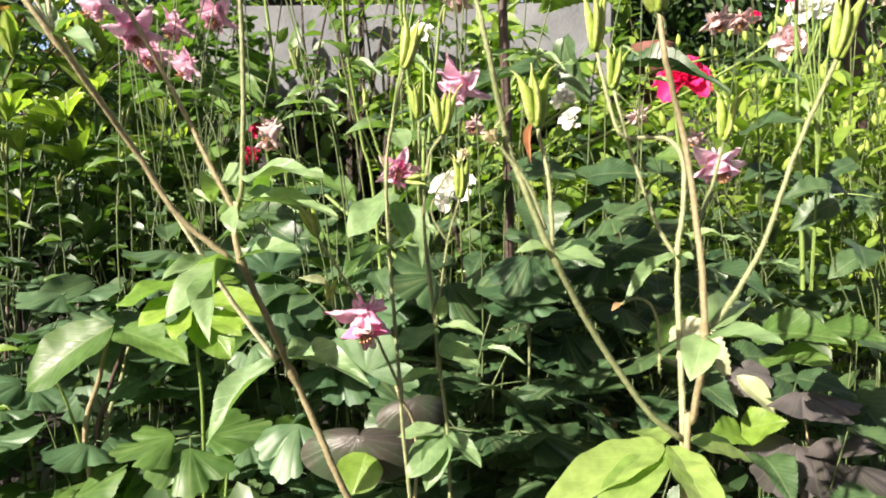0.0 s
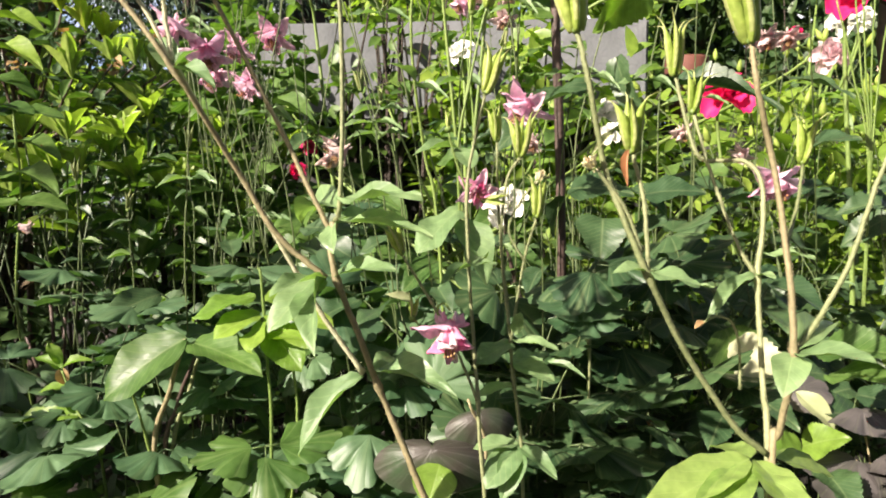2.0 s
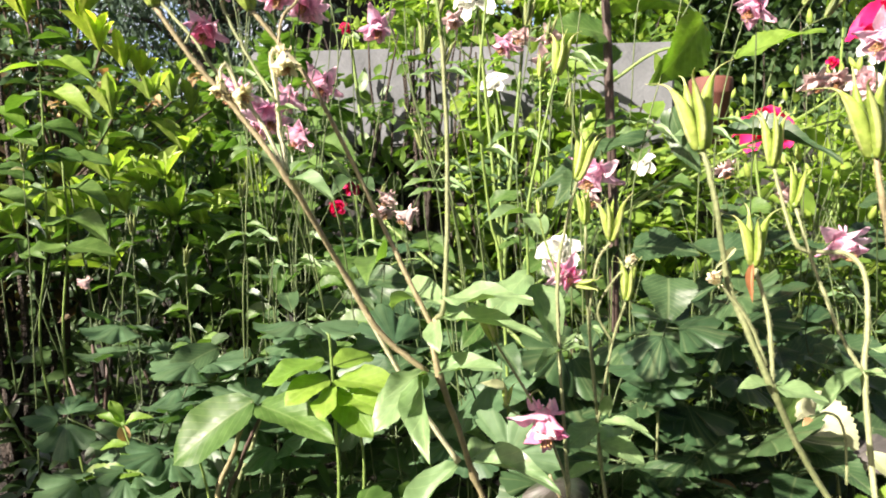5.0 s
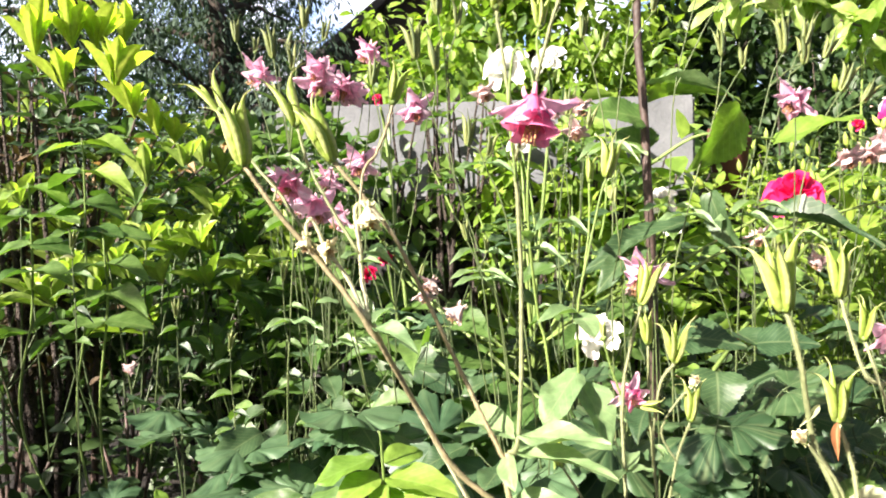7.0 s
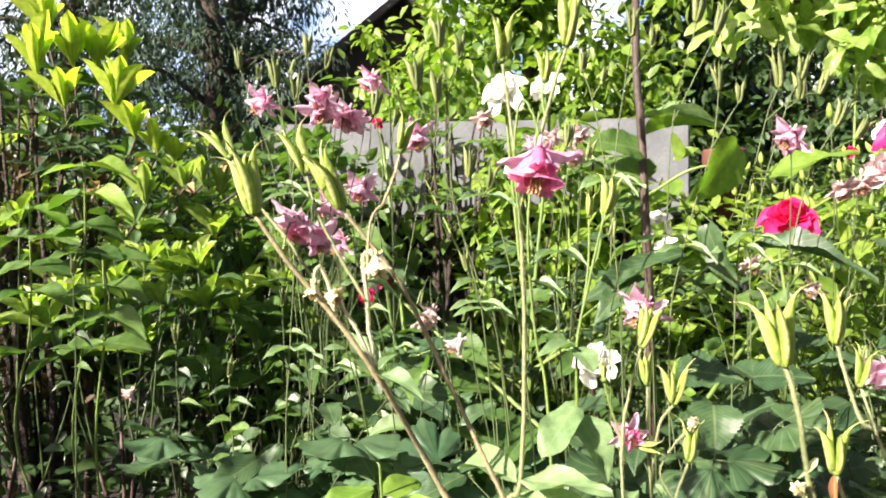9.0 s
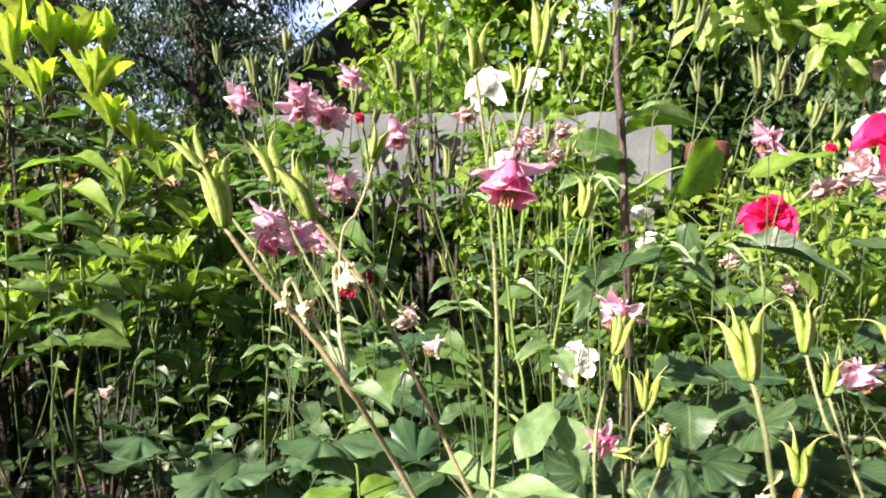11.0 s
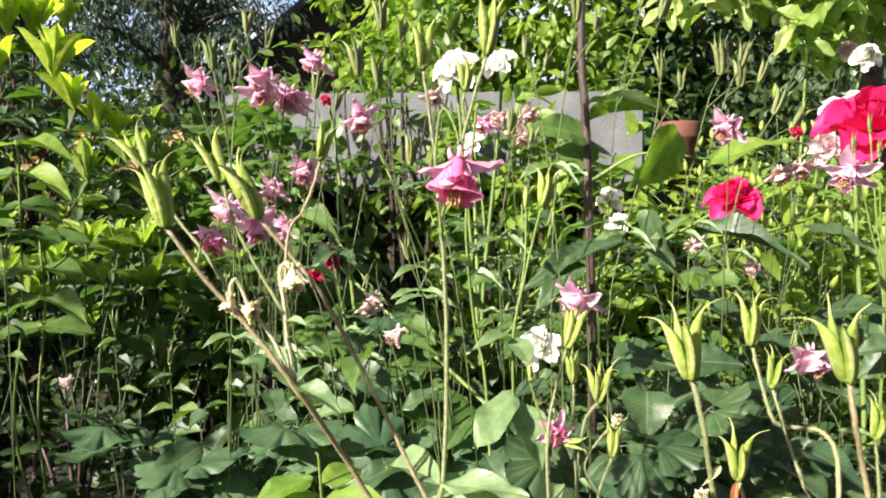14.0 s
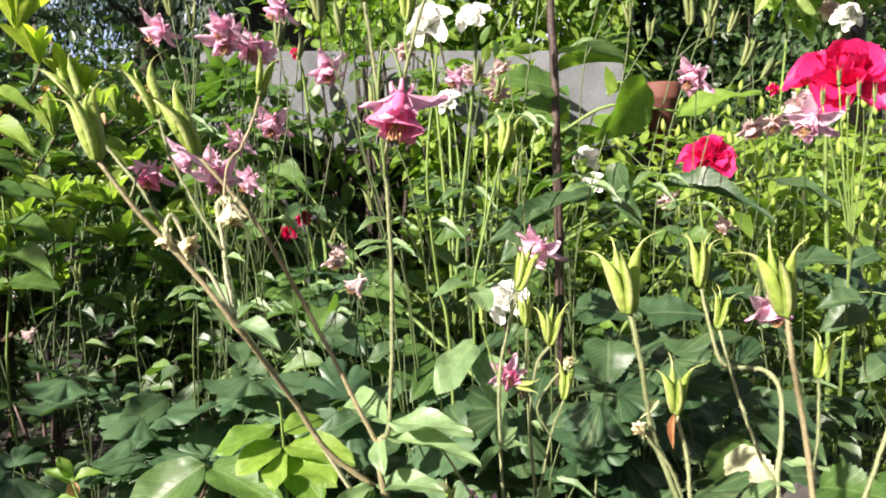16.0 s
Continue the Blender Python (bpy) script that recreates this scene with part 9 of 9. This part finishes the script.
stem(blush_rose, [(0.5955, 1.375, 0.3967), (0.597, 1.36, 0.4932), (0.6078, 1.32, 0.6584), (0.6028, 1.3, 0.7124)], 0.004, 0.0018, "stalk_green", name="cane")
rose_flower(blush_rose, (0.6028, 1.277, 0.7184), (-0.2, -0.9, 0.4), 0.06, "pink_tip")
rose_leaves(blush_rose, (0.5664, 1.3, 0.4454), 3)

tall_cane = thing("rose_cane", (0.085, 0.765, 0), "single upright brown rose cane with broad green leaves", "rose")
stem(tall_cane, [(0.085, 0.765, 0), (0.0735, 0.727, 0.4422), (0.0655, 0.718, 0.6217), (0.0615, 0.718, 0.7119), (0.0566, 0.718, 0.7775), (0.0575, 0.718, 0.9184)], 0.0055, 0.004, "cane", name="cane")
leaf(tall_cane, LEAF["lime_leaf_toothed"][0], (0.1475, 0.677, 0.683), (0.1093, 0.667, 0.6193), 0.06, (0.75, -0.7, 0.05))
leaf(tall_cane, pick("lime_leaf_toothed"), (0.1862, 0.697, 0.6503), (0.2564, 0.677, 0.6882), 0.035, (-0.2, -0.5, 0.9))
leaf(tall_cane, pick("mid_leaf_toothed"), (0.0629, 0.717, 0.6819), (0.0053, 0.697, 0.7004), 0.045, (0.2, -0.7, 0.6))
leaf(tall_cane, pick("lime_leaf_toothed"), (0.0675, 0.717, 0.6998), (0.1561, 0.757, 0.7422), 0.03, (0, 0.2, 1))
leaf(tall_cane, pick("bract"), (0.0643, 0.717, 0.7178), (0.1474, 0.707, 0.7304), 0.022, (0, -0.2, 1))
leaf(tall_cane, pick("mid_leaf_toothed"), (0.068, 0.717, 0.6518), (0.0345, 0.737, 0.6841), 0.05, (0.2, -0.8, 0.5))
leaf(tall_cane, pick("dark_leaf_toothed"), (0.1232, 0.697, 0.6035), (0.1388, 0.677, 0.5346), 0.03, (-0.8, -0.5, 0.2))
leaf(tall_cane, pick("dark_leaf_toothed"), (0.1863, 0.727, 0.579), (0.266, 0.657, 0.5814), 0.03, (0, -0.6, 0.9))
leaf(tall_cane, pick("dark_leaf_toothed"), (0.3005, 0.727, 0.5853), (0.3506, 0.68, 0.5753), 0.038, (0, -0.25, 1))
leaf(tall_cane, pick("dark_leaf_toothed"), (0.0501, 0.677, 0.5517), (0, 0.637, 0.5161), 0.03, (0, -0.6, 0.9))
leaf(tall_cane, pick("dark_leaf_toothed"), (0.1003, 0.697, 0.574), (-0.0156, 0.647, 0.5426), 0.03, (0, -0.6, 0.9))
leaf(tall_cane, pick("dark_leaf_toothed"), (0.0931, 0.577, 0.4443), (0.0878, 0.547, 0.4186), 0.045, (0, -0.6, 0.9))
leaf(tall_cane, pick("dark_leaf_toothed"), (0.0676, 0.597, 0.47), (0.1172, 0.577, 0.4747), 0.045, (0, -0.6, 0.9))
leaf(tall_cane, pick("dark_leaf_toothed"), (0.1338, 0.597, 0.4653), (0.1759, 0.577, 0.4751), 0.04, (0, -0.6, 0.9))
leaf(tall_cane, pick("dark_leaf_toothed"), (0.2793, 0.637, 0.5065), (0.3075, 0.597, 0.5228), 0.04, (0, -0.6, 0.9))
stem(tall_cane, [(0.0707, 0.722, 0.4929), (0.1416, 0.717, 0.5429), (0.2032, 0.707, 0.5678), (0.2954, 0.717, 0.5915)], 0.002, 0.0012, "stalk_green", name="twig")
stem(tall_cane, [(0.0666, 0.718, 0.6338), (0.1165, 0.697, 0.6621), (0.1861, 0.697, 0.6561)], 0.002, 0.0012, "stalk_green", name="twig")


# ---- the evergreen shrub with upright tufts ----
cherry_tree((1.25, 2.15, 0), "cherry tree with long light green leaves on arching branches")


def shrub(place, tips, size, label, kind="shrub_leaf_spoon", seed=1, leaves=7):
    """Woody twigs from one foot, each ending in a tuft of upright leaves."""
    t = thing("azalea_shrub", place, label, "shrub", "azalea shrubs")
    forks = []
    for k in range(4):
        a = tips[(k * 4 + 1) % len(tips)]
        f = (place[0] * 0.5 + a[0] * 0.5, place[1] * 0.5 + a[1] * 0.5, a[2] * rng.uniform(0.45, 0.6))
        stem(t, [(place[0], place[1], 0), (place[0] * 0.8 + f[0] * 0.2, place[1] * 0.8 + f[1] * 0.2, f[2] * 0.5), f], 0.0045, 0.0025, "cane", name="twig", sides=5, per=4)
        forks.append(f)
    for p in tips:
        f = min(forks, key=lambda q: (q[0] - p[0]) ** 2 + (q[1] - p[1]) ** 2)
        mid = (f[0] * 0.5 + p[0] * 0.5, f[1] * 0.5 + p[1] * 0.5, f[2] * 0.55 + p[2] * 0.45)
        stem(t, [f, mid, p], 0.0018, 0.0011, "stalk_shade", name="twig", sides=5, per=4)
        way = (rng.normal(0, 0.2), rng.normal(-0.1, 0.2), 1)
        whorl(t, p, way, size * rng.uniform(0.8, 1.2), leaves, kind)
        # inner whorls get darker leaves, with the shade among the twigs in their colour
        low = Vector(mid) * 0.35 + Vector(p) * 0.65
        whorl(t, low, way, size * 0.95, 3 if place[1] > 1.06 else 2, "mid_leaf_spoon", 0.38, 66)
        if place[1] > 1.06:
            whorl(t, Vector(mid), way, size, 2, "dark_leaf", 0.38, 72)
    return t


r_s = np.random.default_rng(5)
for cx, cy, top, n, rad in ((-1.05, 1.26, 0.84, 16, 0.24), (-0.80, 1.24, 0.78, 15, 0.18), (-1.2, 1.02, 0.80, 14, 0.22), (-0.60, 1.10, 0.66, 14, 0.17),
                            (-0.86, 0.98, 0.66, 14, 0.17), (-0.64, 0.95, 0.58, 9, 0.12), (-0.46, 1.05, 0.52, 9, 0.12), (-1.05, 0.90, 0.62, 12, 0.16), (-0.5, 1.35, 0.66, 12, 0.2), (-0.78, 1.45, 0.8, 12, 0.2)):
    pts = []
    for k in range(n):
        a, r = k * 2.4, rad * math.sqrt((k + 0.5) / n)
        pts.append((cx + r * math.cos(a), cy + r * math.sin(a), top - 0.9 * r + r_s.uniform(-0.10, 0.03)))
    # low shrubs take the darker leaf, shade put into their colour
    shrub((cx, cy, 0), pts, 0.07, "evergreen shrub with upright tufts of bright young leaves", "shrub_leaf_spoon" if top > 0.54 else "mid_leaf_spoon")

# ---- low leaves under the columbines ----
r_u = np.random.default_rng(8)
# dark kinds carry the shade of the low bed in their leaf colour
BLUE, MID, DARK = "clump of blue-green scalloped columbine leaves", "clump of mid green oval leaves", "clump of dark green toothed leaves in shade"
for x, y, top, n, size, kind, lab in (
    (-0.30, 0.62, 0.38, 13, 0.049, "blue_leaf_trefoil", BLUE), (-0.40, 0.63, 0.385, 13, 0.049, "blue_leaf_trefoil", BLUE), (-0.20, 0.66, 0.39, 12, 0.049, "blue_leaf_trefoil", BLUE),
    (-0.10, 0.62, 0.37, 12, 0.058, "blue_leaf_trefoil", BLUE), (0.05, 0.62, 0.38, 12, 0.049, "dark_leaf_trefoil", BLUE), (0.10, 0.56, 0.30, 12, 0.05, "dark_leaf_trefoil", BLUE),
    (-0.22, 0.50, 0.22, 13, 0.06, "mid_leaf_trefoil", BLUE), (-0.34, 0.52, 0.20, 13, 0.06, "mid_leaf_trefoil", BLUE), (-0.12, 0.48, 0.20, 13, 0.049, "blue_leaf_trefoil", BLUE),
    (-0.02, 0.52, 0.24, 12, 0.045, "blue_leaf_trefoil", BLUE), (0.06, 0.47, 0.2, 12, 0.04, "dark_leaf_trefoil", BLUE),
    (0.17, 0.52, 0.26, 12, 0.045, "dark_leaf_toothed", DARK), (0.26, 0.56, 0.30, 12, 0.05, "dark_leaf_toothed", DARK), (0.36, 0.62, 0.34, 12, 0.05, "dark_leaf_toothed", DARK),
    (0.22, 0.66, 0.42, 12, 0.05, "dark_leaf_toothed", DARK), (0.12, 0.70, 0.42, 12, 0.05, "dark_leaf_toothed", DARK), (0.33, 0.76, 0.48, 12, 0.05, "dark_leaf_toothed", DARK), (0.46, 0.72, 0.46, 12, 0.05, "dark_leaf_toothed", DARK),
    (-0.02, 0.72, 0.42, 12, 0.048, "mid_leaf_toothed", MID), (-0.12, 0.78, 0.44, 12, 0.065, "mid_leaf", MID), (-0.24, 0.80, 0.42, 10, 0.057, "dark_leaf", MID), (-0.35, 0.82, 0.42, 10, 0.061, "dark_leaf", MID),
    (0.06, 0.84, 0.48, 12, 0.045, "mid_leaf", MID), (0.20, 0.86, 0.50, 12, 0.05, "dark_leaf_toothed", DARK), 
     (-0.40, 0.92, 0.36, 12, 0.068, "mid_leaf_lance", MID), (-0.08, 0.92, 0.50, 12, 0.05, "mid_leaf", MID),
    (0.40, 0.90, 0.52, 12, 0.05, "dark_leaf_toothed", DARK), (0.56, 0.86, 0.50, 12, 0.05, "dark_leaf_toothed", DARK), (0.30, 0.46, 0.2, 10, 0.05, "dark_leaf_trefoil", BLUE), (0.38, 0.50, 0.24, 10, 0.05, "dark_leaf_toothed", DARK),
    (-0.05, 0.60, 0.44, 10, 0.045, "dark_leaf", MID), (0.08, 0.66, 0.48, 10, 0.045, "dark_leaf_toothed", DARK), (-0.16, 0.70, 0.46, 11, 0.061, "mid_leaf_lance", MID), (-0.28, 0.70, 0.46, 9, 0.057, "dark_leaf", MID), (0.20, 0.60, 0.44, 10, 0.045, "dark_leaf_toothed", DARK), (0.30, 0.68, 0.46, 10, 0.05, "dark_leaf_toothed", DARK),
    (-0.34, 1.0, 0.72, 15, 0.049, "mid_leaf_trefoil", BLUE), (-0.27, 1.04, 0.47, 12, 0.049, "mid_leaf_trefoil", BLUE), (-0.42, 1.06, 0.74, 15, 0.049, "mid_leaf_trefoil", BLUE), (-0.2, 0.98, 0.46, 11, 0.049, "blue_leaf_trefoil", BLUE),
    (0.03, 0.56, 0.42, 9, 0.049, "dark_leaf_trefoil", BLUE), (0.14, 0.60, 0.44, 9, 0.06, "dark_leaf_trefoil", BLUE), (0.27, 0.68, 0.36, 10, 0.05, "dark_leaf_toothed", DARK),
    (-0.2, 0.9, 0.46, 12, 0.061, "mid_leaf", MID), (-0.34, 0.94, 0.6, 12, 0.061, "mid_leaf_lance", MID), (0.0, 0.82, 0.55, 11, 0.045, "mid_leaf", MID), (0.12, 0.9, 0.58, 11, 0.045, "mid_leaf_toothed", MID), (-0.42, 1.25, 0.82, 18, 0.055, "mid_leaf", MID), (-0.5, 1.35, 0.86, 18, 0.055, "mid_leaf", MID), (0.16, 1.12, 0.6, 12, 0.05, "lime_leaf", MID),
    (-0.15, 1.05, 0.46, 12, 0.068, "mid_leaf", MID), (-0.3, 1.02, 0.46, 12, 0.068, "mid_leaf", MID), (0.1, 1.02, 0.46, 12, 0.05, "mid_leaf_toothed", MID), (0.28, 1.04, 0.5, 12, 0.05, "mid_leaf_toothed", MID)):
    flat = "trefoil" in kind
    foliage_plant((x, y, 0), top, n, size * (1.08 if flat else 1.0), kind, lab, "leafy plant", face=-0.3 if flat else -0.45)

# ---- the sunny bed of pods and stalks further off ----
tv, tf, tu = small_leaf(0.45, steps=4)
mats = []
for k in range(5200):
    a, q = r_u.uniform(0, 6.28), math.sqrt(r_u.random()) * r_u.uniform(0.85, 1.1)
    x, y = 0.88 + 0.72 * q * math.cos(a), 1.45 + 0.46 * q * math.sin(a)
    mats.append(set_at((x, y, r_u.uniform(0.1, 0.64 + 0.1 * (y - 1))), r_u.normal(0, 1, 3) * np.array([1, 1, 0.5]), (r_u.normal(0, 0.4), r_u.normal(-0.2, 0.4), 1), r_u.uniform(0.026, 0.058)))
joined("bed_leaves", (tv, tf, tu), mats, "mass_lime", "sunlit light green leaves of the flower bed", "leaves")
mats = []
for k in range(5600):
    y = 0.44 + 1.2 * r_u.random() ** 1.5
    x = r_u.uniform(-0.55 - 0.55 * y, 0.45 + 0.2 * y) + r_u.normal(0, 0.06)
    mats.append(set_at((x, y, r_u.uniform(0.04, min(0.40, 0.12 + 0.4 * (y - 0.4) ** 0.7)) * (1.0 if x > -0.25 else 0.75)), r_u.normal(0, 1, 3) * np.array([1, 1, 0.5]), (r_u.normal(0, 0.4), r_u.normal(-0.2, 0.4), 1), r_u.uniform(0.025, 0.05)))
# dark foliage tone stands in for the shade under the plants
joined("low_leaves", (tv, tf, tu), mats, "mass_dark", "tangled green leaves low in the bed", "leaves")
POD_V, POD_F = tube_data(np.array([(0, 0, 0), (0, 0, 0.008), (0, 0, 0.018), (0, 0, 0.027)]), [0.0012, 0.0055, 0.0045, 0.0006], 6)
FAR_POD = mesh_of("seed_pod", POD_V, POD_F, [M["pod"]])
for c in range(27):
    y = 1.12 + 0.7 * ((c * 0.618) % 1.0)
    x = 0.40 + (0.5 + 0.4 * (y - 1)) * ((c * 0.414 + 0.1) % 1.0)
    clump = thing("columbine", (x, y, 0), "clump of thin stalks tipped with pale green pods", "columbine", "far columbines in the sun")
    for k in range(7):
        h = r_u.uniform(0.45, 0.78)
        p = [(x + r_u.normal(0, 0.02), y + r_u.normal(0, 0.02), 0), (x + r_u.normal(0, 0.04), y + r_u.normal(0, 0.03), h * 0.5), (x + r_u.normal(0, 0.07), y + r_u.normal(0, 0.05), h)]
        stalk = stem(clump, p, 0.0011, 0.0008, "stalk_olive", sides=4, per=4)
        part("seed_pod", FAR_POD, stalk, Matrix.Translation(p[2]) @ frame_of(p[1], p[2], (1, 0, 0), "z"))
